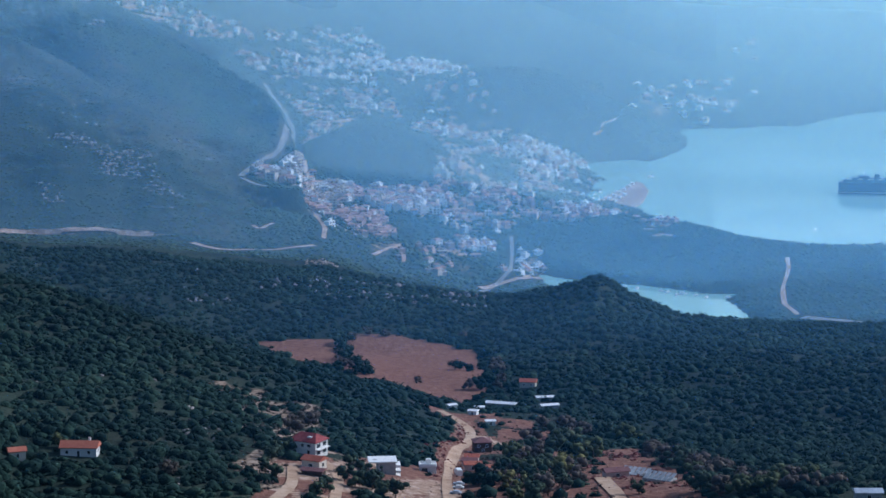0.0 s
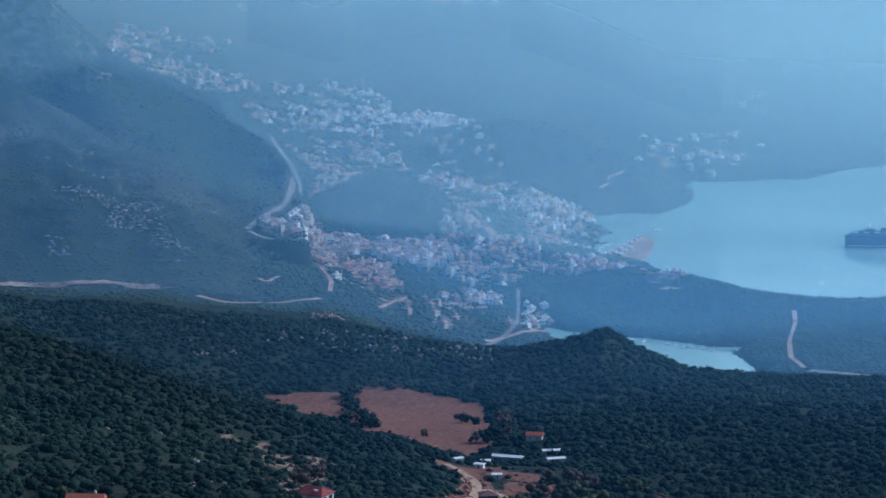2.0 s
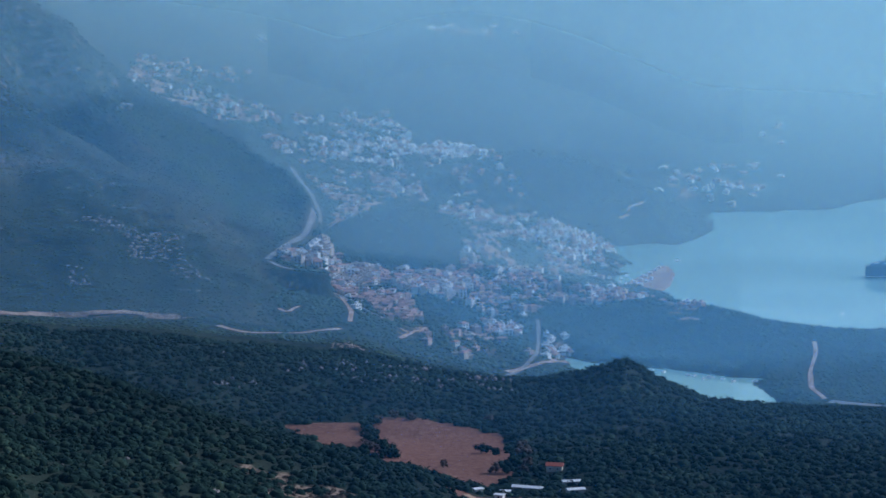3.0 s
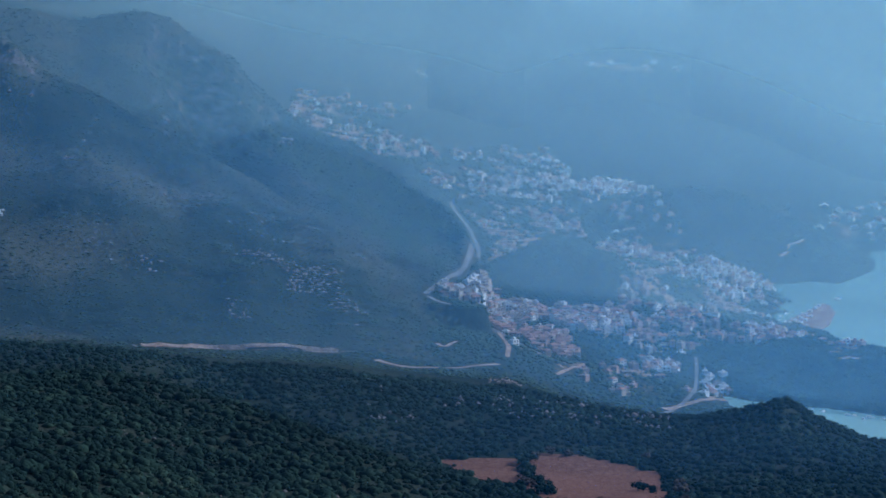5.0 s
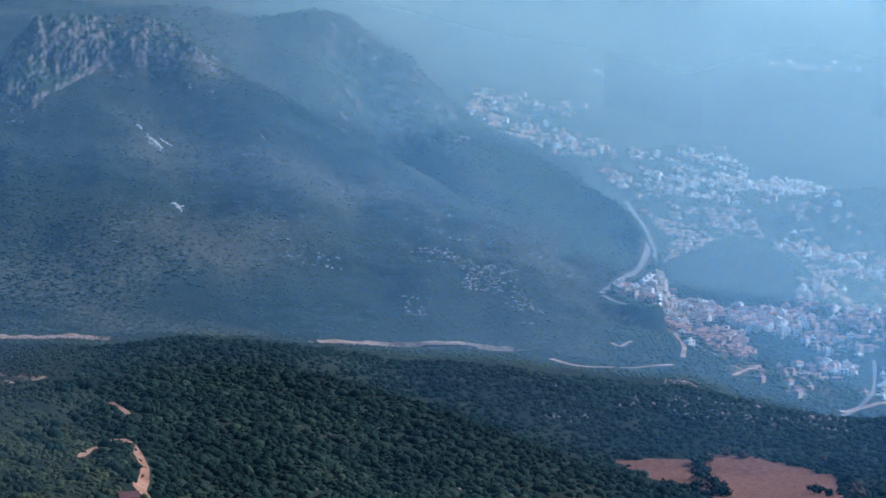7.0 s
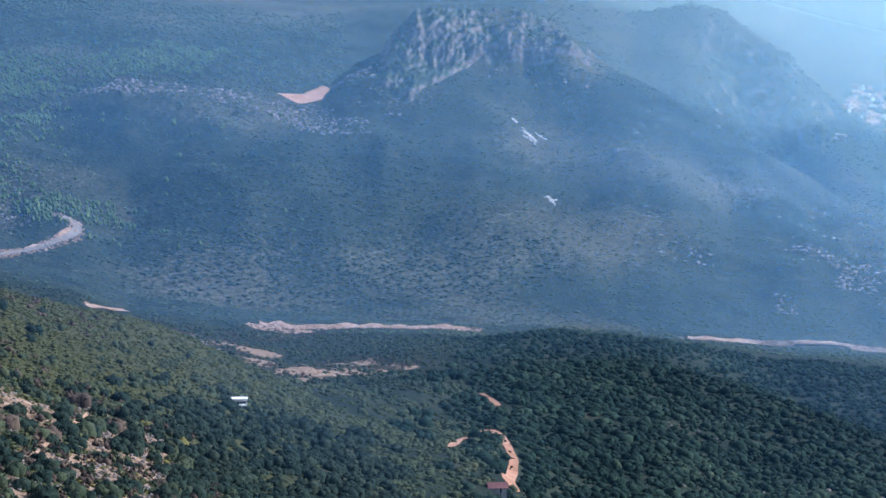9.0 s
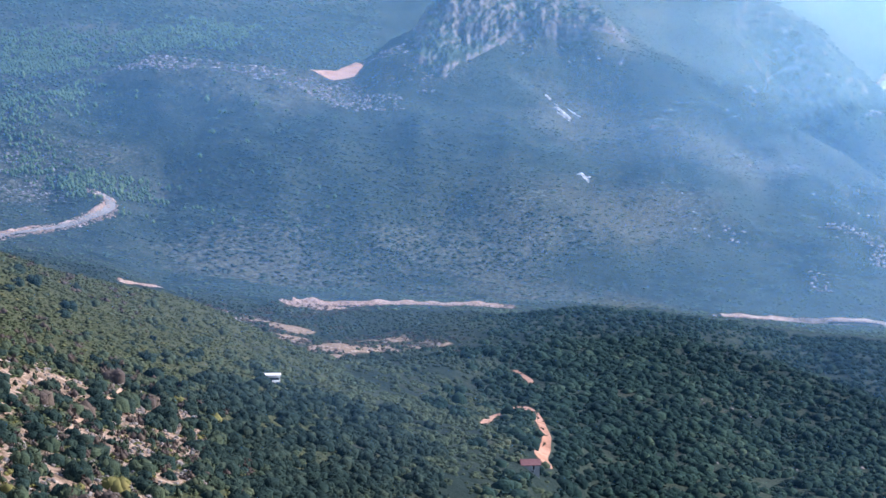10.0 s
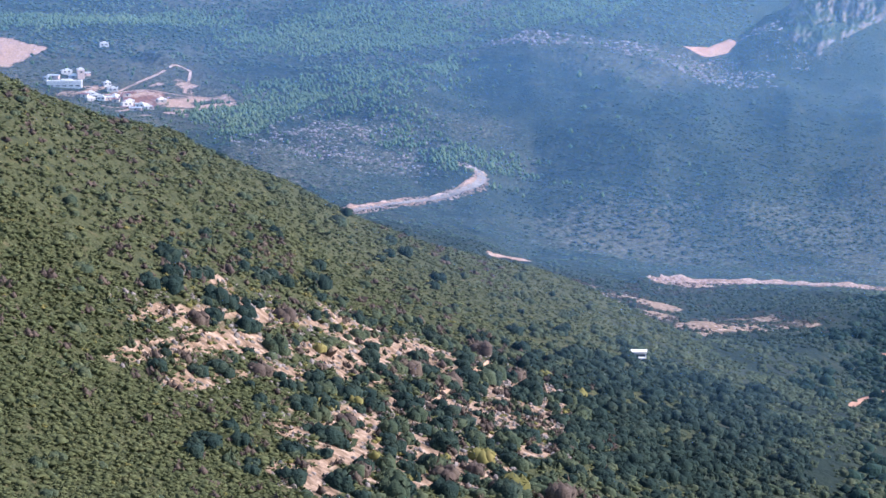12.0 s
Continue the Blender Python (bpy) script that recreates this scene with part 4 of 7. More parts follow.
grow("maquis", NEAR_SHAPES, 12, 16500, (-37.5, -15.0, 330, 990), (1.6, 5.4), (0.45, 0.8), LEAVES_SHADY, "green rounded maquis bushes on the lower slope", "scrub", shy=0.96, spread=2.2,
     keep=lambda x, y, rng: rng.uniform(0, 1, len(x)) > np.maximum(np.maximum(sunny(x, y) * 0.92, ease(-16.5, -14.5, bearing(x, y)[0])), 0.65 * (within(MAQUIS, x, y, 12) > 0)) + 0.3 * (within(LOW_TERRACES, x, y, 8) > 0))
grow("maquis", BIG_SHAPES, 20, 5200, (-33, -17.6, 365, 790), (2.4, 6.6), (0.8, 1.1), LEAVES_DARK, "large dark round evergreen bushes between the old terraces", "scrub", shy=0.86,
     keep=lambda x, y, rng: rng.uniform(0, 1, len(x)) < ease(-14, 12, within(MAQUIS, x, y, 12)) * (1 - 0.7 * (within(TERRACES, x, y, 6) > 0)) * (1 - 0.72 * (within(LOW_TERRACES, x, y, 6) > 0)) + 0.12 * (within(TERRACES, x, y, 8) > -8) + 0.03)
for _k, (_mat, _count, _label) in enumerate(((LEAVES_DARK, 420, "tall dark evergreen bushes standing on the lower terraces"), (LEAVES_SHADY, 330, "tall green bushes standing on the lower terraces"),
                                            (LEAVES_DRY, 110, "bare purplish-brown bushes on the lower terraces"), (LEAVES_YELLOW, 36, "yellow-green bushes on the lower terraces"))):
    grow("tall_bushes", BIG_SHAPES, 140 + 2 * _k, _count, (-32, -22.8, 366, 645), (2.6, 6.4), (0.85, 1.25), _mat, _label, "bush", shy=0.1,
         keep=lambda x, y, rng: (within(LOW_TERRACES, x, y, 8) > -6) & (rough(x, y, 22, 67) > -0.3) | (within(TERRACES, x, y, 6) > 0) & (rng.uniform(0, 1, len(x)) < 0.3))
grow("scrub", LOW_SHAPES, 34, 7000, (-37.5, -29, 290, 470), (1.2, 3.4), (0.4, 0.7), LEAVES_NEAR, "dense olive-green scrub at the foot of the near slope", "scrub", shy=0.97)
grow("dry_shrubs", LOW_SHAPES, 22, 1300, (-37, -24, 300, 800), (1.6, 3.8), (0.8, 1.1), LEAVES_DRY, "reddish-brown dry shrubs scattered over the near slope", "shrub",
     keep=lambda x, y, rng: (rough(x, y, 40, 62) > 0.1) & (rng.uniform(0, 1, len(x)) < sunny(x, y)))
grow("dry_shrubs", LOW_SHAPES, 14, 2400, (-37, -22, 330, 660), (1.2, 3.4), (1.1, 1.6), LEAVES_DRY, "small dry brownish shrubs on the old terraces", "shrub", shy=0.3,
     keep=lambda x, y, rng: (np.maximum(within(TERRACES, x, y, 10), within(LOW_TERRACES, x, y, 10)) > -20) & (rough(x, y, 12, 61) > -0.2))
grow("woodland", MID_SHAPES, 13, 38000, (-20, 12, 600, 1800), (3.4, 8.0), (0.6, 0.95), LEAVES_MID, "dark green oak and maquis woodland on the ridges", "woodland",
     keep=lambda x, y, rng: ~hollow(x, y) & (rng.uniform(0, 1, len(x)) < ease(-17.2, -15, bearing(x, y)[0])))
grow("woodland", NEAR_SHAPES, 25, 2600, (-18, 12, 740, 1500), (5.5, 10.0), (0.7, 0.95), LEAVES_MID, "tall dark oaks standing over the woodland", "woodland",
     keep=lambda x, y, rng: ~hollow(x, y) & (rough(x, y, 70, 63) > -0.1))
grow("woodland", MID_SHAPES, 15, 9000, (-30, -16, 960, 1850), (2.6, 5.0), (0.6, 0.9), LEAVES_VALLEY, "green maquis in the valley below the road", "woodland")
grow("mountain_scrub", FAR_SHAPES, 17, 60000, (-36, -3, 1850, 2750), (1.8, 6.0), (0.24, 0.45), LEAVES_FAR, "low green scrub on the mountain slopes", "scrub", spread=2.4)
grow("hillside_oaks", FAR_SHAPES, 26, 10000, (-27, -13, 1940, 2420), (3.0, 6.5), (0.45, 0.7), LEAVES_VALLEY, "dark oak wood in the fold of the mountain", "woodland",
     keep=lambda x, y, rng: rng.uniform(0, 1, len(x)) < ease(-40, 60, within(DARK_WOOD, x, y, 25)))
grow("mountain_scrub", FAR_SHAPES, 18, 8000, (-15, -3, 2600, 3300), (3.5, 7.0), (0.4, 0.65), LEAVES_FAR, "low green scrub on the far mountain shoulder", "scrub")
grow("meadow_scrub", FAR_SHAPES, 29, 14000, (-8.6, -3.4, 2420, 2960), (2.4, 5.0), (0.22, 0.36), LEAVES_PINE, "low light green scrub on the sunny mountain shoulder", "scrub", shy=0.0,
     keep=lambda x, y, rng: rng.uniform(0, 1, len(x)) < ease(-40, 40, within(MEADOW, x, y, 30)) * (near_line(ROADS[3][0], x, y) > 12))
grow("headland_woods", FAR_SHAPES, 19, 22000, (-4.5, 12, 1850, 2700), (2.6, 6.0), (0.6, 0.9), LEAVES_FAR, "green woods between the homes and on the headland", "woodland")


def gardens(x, y, rng):
    """Where trees stand between the town's houses, clear of the streets."""
    ok = (town_share(x, y) > 0.2) & (rough(x, y, 26, 68) > -0.1)
    i = np.nonzero(ok)[0]
    ok[i] = np.min([near_line(line, x[i], y[i]) - half for line, half in BARE_ROADS], axis=0) > 3
    return ok


grow("town_trees", FAR_SHAPES, 36, 60000, (-8, 4.5, 2150, 3950), (3.5, 8.0), (0.7, 1.1), LEAVES_FAR, "dark green garden trees between the town's houses", "trees", shy=0.0, keep=gardens)
grow("dry_shrubs", LOW_SHAPES, 27, 900, (-5.6, -2.3, 790, 1060), (1.2, 3.6), (0.6, 1.0), LEAVES_DRY, "bare brown shrubs on the dug bank by the white house", "shrub", shy=0.2,
     keep=lambda x, y, rng: within(BANK, x, y, 10) > -6)
grow("dry_shrubs", LOW_SHAPES, 73, 1500, (0.5, 9.5, 780, 1120), (1.2, 3.6), (0.6, 1.0), LEAVES_DRY, "brown dry shrubs between the village gardens", "shrub", shy=0.25,
     keep=lambda x, y, rng: (within(GARDENS, x, y, 10) > -14) & (rough(x, y, 18, 74) > -0.1))
grow("red_shrubs", LOW_SHAPES, 75, 420, (3.2, 6.2, 800, 1030), (1.4, 3.4), (0.6, 0.9), LEAVES_RED, "deep red bushes round the greenhouses on the red plot", "shrub", shy=0.0,
     keep=lambda x, y, rng: (within(RED_PLOT, x, y, 10) > -8) & (rough(x, y, 14, 76) > 0.15))
grow("red_shrubs", LOW_SHAPES, 77, 260, (-0.5, 0.6, 880, 1100), (1.2, 3.0), (0.6, 0.9), LEAVES_RED, "rusty red bushes on the bank along the sandy road", "shrub", shy=0.0,
     keep=lambda x, y, rng: within(ROAD_BANK, x, y, 5) > -4)
grow("dry_shrubs", LOW_SHAPES, 28, 4600, (-24, -17, 1300, 1880), (2.0, 4.5), (0.5, 0.8), LEAVES_DRY, "brown dry shrubs round the valley rubble", "shrub", shy=0.15,
     keep=lambda x, y, rng: (np.maximum(within(RUBBLE, x, y, 20), within(RUBBLE_LOW, x, y, 10)) > -22) & (rough(x, y, 22, 64) > -0.2))
grow("scrub", LOW_SHAPES, 30, 2400, (-37, -22, 370, 650), (1.0, 3.2), (1.1, 1.6), LEAVES_SHADY, "small green shrubs growing between the old terraces", "scrub", shy=0.1,
     keep=lambda x, y, rng: (np.maximum(within(TERRACES, x, y, 10), within(LOW_TERRACES, x, y, 10)) > -6) & (rough(x, y, 9, 65) > 0.05))
grow("yellow_shrubs", LOW_SHAPES, 32, 1700, (-36, -22.5, 366, 650), (0.8, 2.6), (0.6, 1.1), LEAVES_YELLOW, "yellowing tufts and shrubs on the old terraces", "shrub", shy=0.1,
     keep=lambda x, y, rng: (np.maximum(within(TERRACES, x, y, 10), within(LOW_TERRACES, x, y, 8)) > -4) & (rough(x, y, 17, 66) > 0.1))
grow("yellow_shrubs", LOW_SHAPES, 16, 500, (-37, -23, 330, 760), (1.2, 2.6), (0.5, 0.8), LEAVES_YELLOW, "scattered yellow-green shrubs on the near slope", "shrub", shy=0.4)
grow("valley_scrub", FAR_SHAPES, 21, 13000, (-12, 12, 2700, 3450), (3, 7.5), (0.5, 0.9), LEAVES_FAR, "dark green scrub on the far valley sides", "scrub")
PINE_STANDS = [[(-31.9, 2336), (-30.3, 2526), (-28.9, 2566), (-27.3, 2348), (-27.3, 2242), (-28.9, 2246), (-29.9, 2340), (-30.1, 2160), (-31.0, 2254)],
               [(-28.4, 2600), (-27.1, 2640), (-25.8, 2450), (-25.8, 2372), (-27.1, 2316), (-28.2, 2540)], [(-27.3, 2196), (-26.6, 2216), (-26.6, 2172), (-27.2, 2154)],
               [(-26.4, 2140), (-24.5, 2188), (-24.4, 2160), (-25.8, 2086)], [(-30.6, 2774), (-28.4, 2934), (-25.6, 2948), (-25.6, 2760), (-28.4, 2678), (-30.6, 2684)],
               [(-25.1, 2938), (-23.3, 3000), (-22.0, 2996), (-22.6, 2914), (-25, 2860)], [(-36, 2800), (-31, 2900), (-31, 2830), (-36, 2720)]]


def in_stands(x, y):
    return ease(-25, 15, np.max([within(p, x, y, 20) for p in PINE_STANDS], axis=0))


PINE_SHAPES = [((OCTA_V * (1 + _rng.normal(0, 0.22, (6, 1)))) * np.array([0.5, 0.5, 0.5]) + np.array([0, 0, 0.36]), OCTA_F) for _ in range(10)]
grow("pine_wood", PINE_SHAPES, 23, 52000, (-38, -20, 2050, 3020), (2.6, 4.6), (1.2, 1.8), LEAVES_PINE, "light green pine plantation on the far slopes", "woodland",
     keep=lambda x, y, rng: (rng.uniform(0, 1, len(x)) < in_stands(x, y)) | (rng.uniform(0, 1, len(x)) < 0.015))
grow("pine_wood", FAR_SHAPES, 24, 15000, (-38, -19, 2600, 3300), (4.0, 7.0), (0.6, 0.9), LEAVES_FAR, "blue-green pine wood on the far plateau", "woodland")


# ---- roads ----
def drape(line, half, step=5.0, lift=0.35, across=5):
    """A ribbon that lies on the ground along a line."""
    p = np.array([spot(a, d) for a, d in line])
    s = np.concatenate([[0], np.cumsum(np.hypot(*np.diff(p, axis=0).T))])
    u = np.arange(0, s[-1], step)
    c = np.stack([np.interp(u, s, p[:, 0]), np.interp(u, s, p[:, 1])], -1)
    k = np.ones(7) / 7
    pad = np.concatenate([np.repeat(c[:1], 3, 0), c, np.repeat(c[-1:], 3, 0)])
    c = np.stack([np.convolve(pad[:, 0], k, "valid"), np.convolve(pad[:, 1], k, "valid")], -1)
    t = np.gradient(c, axis=0)
    t /= np.maximum(np.linalg.norm(t, axis=1, keepdims=True), 1e-6)
    side = np.stack([-t[:, 1], t[:, 0]], -1)
    w = np.linspace(-1, 1, across)
    width = half * (1 + 0.22 * rough(u, u * 0, 40, 3))
    x = c[:, :1] + side[:, :1] * w[None] * width[:, None]
    y = c[:, 1:] + side[:, 1:] * w[None] * width[:, None]
    mid = height(c[:, 0], c[:, 1])[:, None]
    z = np.maximum(height(x, y), 0.45 * height(x, y) + 0.55 * mid) + lift
    return x, y, z, c, side


for _line, _half, _mat, _bank, _label in ROADS:
    _x, _y, _z, _c, _side = drape(_line, _half, 2.5 if _half < 2 else 5.0, 0.2 if _half < 2 else 0.35)
    road = new("road", mesh_from("road", np.stack([_x, _y, _z], -1).reshape(-1, 3), grid_faces(*_x.shape), _mat, True))
    tagged(road, _label, "road", kind="structure")
    if _bank:
        # the cut bank rises on the uphill side, ragged and rocky
        _up = np.sign(height(_c[:, 0] + _side[:, 0] * 25, _c[:, 1] + _side[:, 1] * 25) - height(_c[:, 0] - _side[:, 0] * 25, _c[:, 1] - _side[:, 1] * 25))
        _out = np.sign(_up.sum() + 0.1)
        _n = len(_c)
        _rise = _bank * np.clip(0.4 + 0.7 * rough(np.arange(_n) * 5.0, np.zeros(_n), 34, 8) + 0.75 * rough(np.arange(_n) * 5.0, np.ones(_n), 11, 9), 0.04, 1.2) + 0.15
        _lv = np.array([0.0, 0.3, 0.62, 0.85, 1.0, 0.6])
        _off = _half * 0.9 + np.array([0, 0.9, 1.6, 2.6, 4.0, 7.0])
        _jag = np.stack([rough(np.arange(_n) * 5.0, np.full(_n, 9.0 * k), 8, 12) for k in range(6)], 1)
        _bx = _c[:, :1] + _side[:, :1] * _out * (_off[None] + 0.8 * _jag)
        _by = _c[:, 1:] + _side[:, 1:] * _out * (_off[None] + 0.8 * _jag)
        _base = height(_c[:, 0], _c[:, 1])[:, None]
        _bz = np.maximum(_base, height(_bx, _by)) * 0.5 + _base * 0.5 + _rise[:, None] * _lv[None] + 0.2 + 0.5 * _jag * (_lv > 0)
        _bz[:, -1] = height(_bx[:, -1], _by[:, -1]) - 1.5
        bank = new("road_bank", mesh_from("road_bank", np.stack([_bx, _by, _bz], -1).reshape(-1, 3), grid_faces(*_bx.shape), RUBBLE_MAT))
        tagged(bank, "raw pale rock bank cut beside the road", "bank", kind="structure")

# the cleared orange platform on the mountain's shoulder
_ring = np.array([spot(a, d) for a, d in PAD])
_ring = np.concatenate([_ring[k] + (np.roll(_ring, -1, 0)[k] - _ring[k]) * np.linspace(0, 1, 5)[:-1, None] for k in range(len(_ring))])
_mid = _ring.mean(0)
_pts = np.concatenate([_mid + (_ring - _mid) * s * (1 + 0.07 * rough(_ring[:, 0], _ring[:, 1], 9, 14))[:, None] for s in (0.02, 0.25, 0.5, 0.75, 1.0)])
pad = new("cleared_platform", mesh_from("cleared_platform", np.column_stack([_pts, height(_pts[:, 0], _pts[:, 1]) + 0.6]), grid_faces(5, len(_ring), True), ORANGE_EARTH, True))
tagged(pad, "bare orange earth platform cleared on the mountain's shoulder", "clearing", kind="structure")


# ---- a kit for building ----
def part(name, bm, mat, parent=None, label=""):
    """Links a bmesh as one mesh object under a thing or a part."""
    me = bpy.data.meshes.new(name)
    bmesh.ops.recalc_face_normals(bm, faces=bm.faces)
    bm.to_mesh(me)
    bm.free()
    me.materials.append(mat)
    ob = new(name, me)
    ob.parent = parent
    return tagged(ob, label) if label else ob


def thing(name, label, category, group="", at=(0, 0, 0), turn=0.0):
    ob = new(name)
    ob.empty_display_size = 0.5
    ob.matrix_basis = pose(*at, 0, 0, turn)
    return tagged(ob, label, category, group)


def box(x0, x1, y0, y1, z0, z1, bevel=0.0, bm=None):
    bm = bm or bmesh.new()
    g = bmesh.ops.create_cube(bm, size=1, matrix=Matrix.Translation(((x0 + x1) / 2, (y0 + y1) / 2, (z0 + z1) / 2)) @ Matrix.Diagonal((x1 - x0, y1 - y0, z1 - z0, 1)))
    if bevel:
        edges = list({e for v in g["verts"] for e in v.link_edges})
        bmesh.ops.bevel(bm, geom=edges, offset=bevel, segments=2, affect="EDGES")
    return bm


def roof_mesh(w, d, z, rise, over=0.35, hip=1.0, thick=0.18):
    """A tiled roof with eaves: hip 0 is a gable, 1 a full hip."""
    bm = bmesh.new()
    hx, hy = w / 2 + over, d / 2 + over
    r = max(hx - hip * hy, 0.0) if hx >= hy else 0.0
    r = max(r, 0.05)
    low = [bm.verts.new(p) for p in ((-hx, -hy, z), (hx, -hy, z), (hx, hy, z), (-hx, hy, z))]
    up = [bm.verts.new((x, y, z + thick)) for x, y in ((-hx, -hy), (hx, -hy), (hx, hy), (-hx, hy))]
    ridge = [bm.verts.new((-r if hip else -hx, 0, z + rise)), bm.verts.new((r if hip else hx, 0, z + rise))]
    bm.faces.new(low[::-1])
    for k in range(4):
        bm.faces.new((low[k], low[(k + 1) % 4], up[(k + 1) % 4], up[k]))
    bm.faces.new((up[0], up[1], ridge[1], ridge[0]))
    bm.faces.new((up[1], up[2], ridge[1]))
    bm.faces.new((up[2], up[3], ridge[0], ridge[1]))
    bm.faces.new((up[3], up[0], ridge[0]))
    return bm


def flat_roof_mesh(w, d, z):
    """A slab with a raised rim and a stair head."""
    bm = box(-w / 2 - 0.2, w / 2 + 0.2, -d / 2 - 0.2, d / 2 + 0.2, z, z + 0.22)
    t = 0.2
    for x0, x1, y0, y1 in ((-w / 2, w / 2, -d / 2, -d / 2 + t), (-w / 2, w / 2, d / 2 - t, d / 2), (-w / 2, -w / 2 + t, -d / 2 + t, d / 2 - t), (w / 2 - t, w / 2, -d / 2 + t, d / 2 - t)):
        box(x0, x1, y0, y1, z + 0.22, z + 0.8, bm=bm)
    box(-w * 0.1, w * 0.22, 0, d * 0.35, z + 0.22, z + 2.0, bm=bm)
    return bm


WHITE_WALL = varied("white_render", [(0.55, 0.54, 0.52), (0.72, 0.71, 0.68), (0.82, 0.81, 0.79)], 0.5, 0.85, obj=0.6)
CREAM_WALL = varied("cream_render", [(0.5, 0.44, 0.36), (0.64, 0.57, 0.48), (0.74, 0.68, 0.6)], 0.5, 0.85, obj=0.5)
PINK_WALL = varied("pink_render", [(0.48, 0.34, 0.29), (0.58, 0.44, 0.38), (0.66, 0.54, 0.47)], 0.5, 0.85, obj=0.5)
CONCRETE = varied("bare_concrete", [(0.28, 0.27, 0.26), (0.4, 0.39, 0.37), (0.5, 0.48, 0.46)], 0.6, 0.9, 0.2, 4)
RED_TILE = varied("red_roof_tiles", [(0.3, 0.085, 0.055), (0.42, 0.13, 0.085), (0.52, 0.2, 0.13)], 1.2, 0.8, 0.3, 3.0, obj=0.4)
DEEP_TILE = varied("deep_red_roof_tiles", [(0.18, 0.035, 0.04), (0.27, 0.06, 0.06), (0.36, 0.11, 0.1)], 1.2, 0.75, 0.3, 3.0)
BROWN_TILE = varied("brown_roof_tiles", [(0.14, 0.07, 0.07), (0.2, 0.1, 0.1), (0.26, 0.14, 0.13)], 1.2, 0.8, 0.3, 3.0)
GLASS_DARK = varied("window_glass", [(0.02, 0.025, 0.03), (0.05, 0.06, 0.07)], 0.4, 0.15, specular=0.5)
WHITE_PAINT = varied("white_paint", [(0.72, 0.72, 0.7), (0.84, 0.84, 0.82)], 0.8, 0.6)
TIN = varied("zinc_sheet", [(0.4, 0.44, 0.5), (0.55, 0.6, 0.66), (0.68, 0.72, 0.76)], 0.6, 0.4, metallic=0.3)
WHITE_SHEET = varied("white_sheet_roof", [(0.74, 0.75, 0.76), (0.88, 0.88, 0.88)], 0.8, 0.45)
DULL_SHEET = varied("weathered_plastic_sheet", [(0.14, 0.16, 0.19), (0.24, 0.27, 0.3), (0.42, 0.45, 0.48)], 0.9, 0.5)
WOOD_DARK = varied("dark_wood", [(0.05, 0.035, 0.03), (0.1, 0.07, 0.055)], 2.0, 0.8)


STOREY = 2.7


def town_house(name, w, d, storeys, wall, roof, label, hip=1.0, group="town houses"):
    """A small block: walls, roof, windows and a balcony slab for each storey, a stair head or water tank on top."""
    h = STOREY * storeys
    root = thing(name, label, "house", group)
    part("wall", box(-w / 2, w / 2, -d / 2, d / 2, -3.5, h), wall, root)
    if roof is None:
        part("roof", flat_roof_mesh(w, d, h), wall, root)
    else:
        part("roof", roof_mesh(w, d, h, min(w, d) * 0.26, 0.4, hip), roof, root)
    for k in range(storeys):
        z = STOREY * k + 0.8
        part("window", box(-w * 0.36, -w * 0.12, -d / 2 - 0.03, -d / 2 + 0.05, z, z + 1.1), GLASS_DARK, root)
        part("window", box(w * 0.1, w * 0.34, -d / 2 - 0.03, -d / 2 + 0.05, z, z + 1.1), GLASS_DARK, root)
        if k:
            part("balcony", box(-w * 0.44, w * 0.44, -d / 2 - 1.1, -d / 2, z - 0.9, z - 0.05), wall, root)
    return root


TOWN_WHITE = varied("weathered_white_render", [(0.42, 0.4, 0.39), (0.68, 0.66, 0.64), (0.86, 0.85, 0.83)], 0.5, 0.85, obj=0.8, island=0.5)
TOWN_CREAM = varied("weathered_cream_render", [(0.34, 0.28, 0.23), (0.46, 0.39, 0.33), (0.6, 0.53, 0.46)], 0.5, 0.85, obj=0.6, island=0.4)
TOWN_PINK = varied("weathered_pink_render", [(0.34, 0.22, 0.19), (0.44, 0.31, 0.27), (0.52, 0.4, 0.35)], 0.5, 0.85, obj=0.5, island=0.4)
TOWN_TILE = varied("faded_roof_tiles", [(0.26, 0.14, 0.11), (0.38, 0.22, 0.175), (0.48, 0.33, 0.28)], 1.2, 0.8, 0.3, 3.0, obj=0.5, island=0.5)
HOUSE_TYPES = [
    town_house("town_house", 7.0, 6.0, 2, TOWN_WHITE, TOWN_TILE, "white two-storey house with a red tiled hip roof"),
    town_house("town_house", 7.6, 6.4, 3, TOWN_WHITE, TOWN_TILE, "white three-storey house with balconies under a red roof"),
    town_house("apartment_block", 7.6, 6.4, 3, TOWN_WHITE, None, "white three-storey apartment block with a flat roof"),
    town_house("apartment_block", 9.0, 6.8, 3, TOWN_CREAM, None, "cream three-storey apartment block with balconies and flat roof"),
    town_house("town_house", 6.4, 5.6, 2, TOWN_CREAM, TOWN_TILE, "cream two-storey house with a red tiled roof"),
    town_house("town_house", 7.2, 5.6, 2, TOWN_PINK, TOWN_TILE, "pinkish house with a red gable roof", hip=0),
    town_house("town_house", 5.8, 5.2, 1, TOWN_WHITE, None, "low white house with a flat roof"),
    town_house("villa", 7.6, 6.0, 2, TOWN_WHITE, None, "white two-storey villa with a flat roof on the slope"),
]
_rng = np.random.default_rng(77)


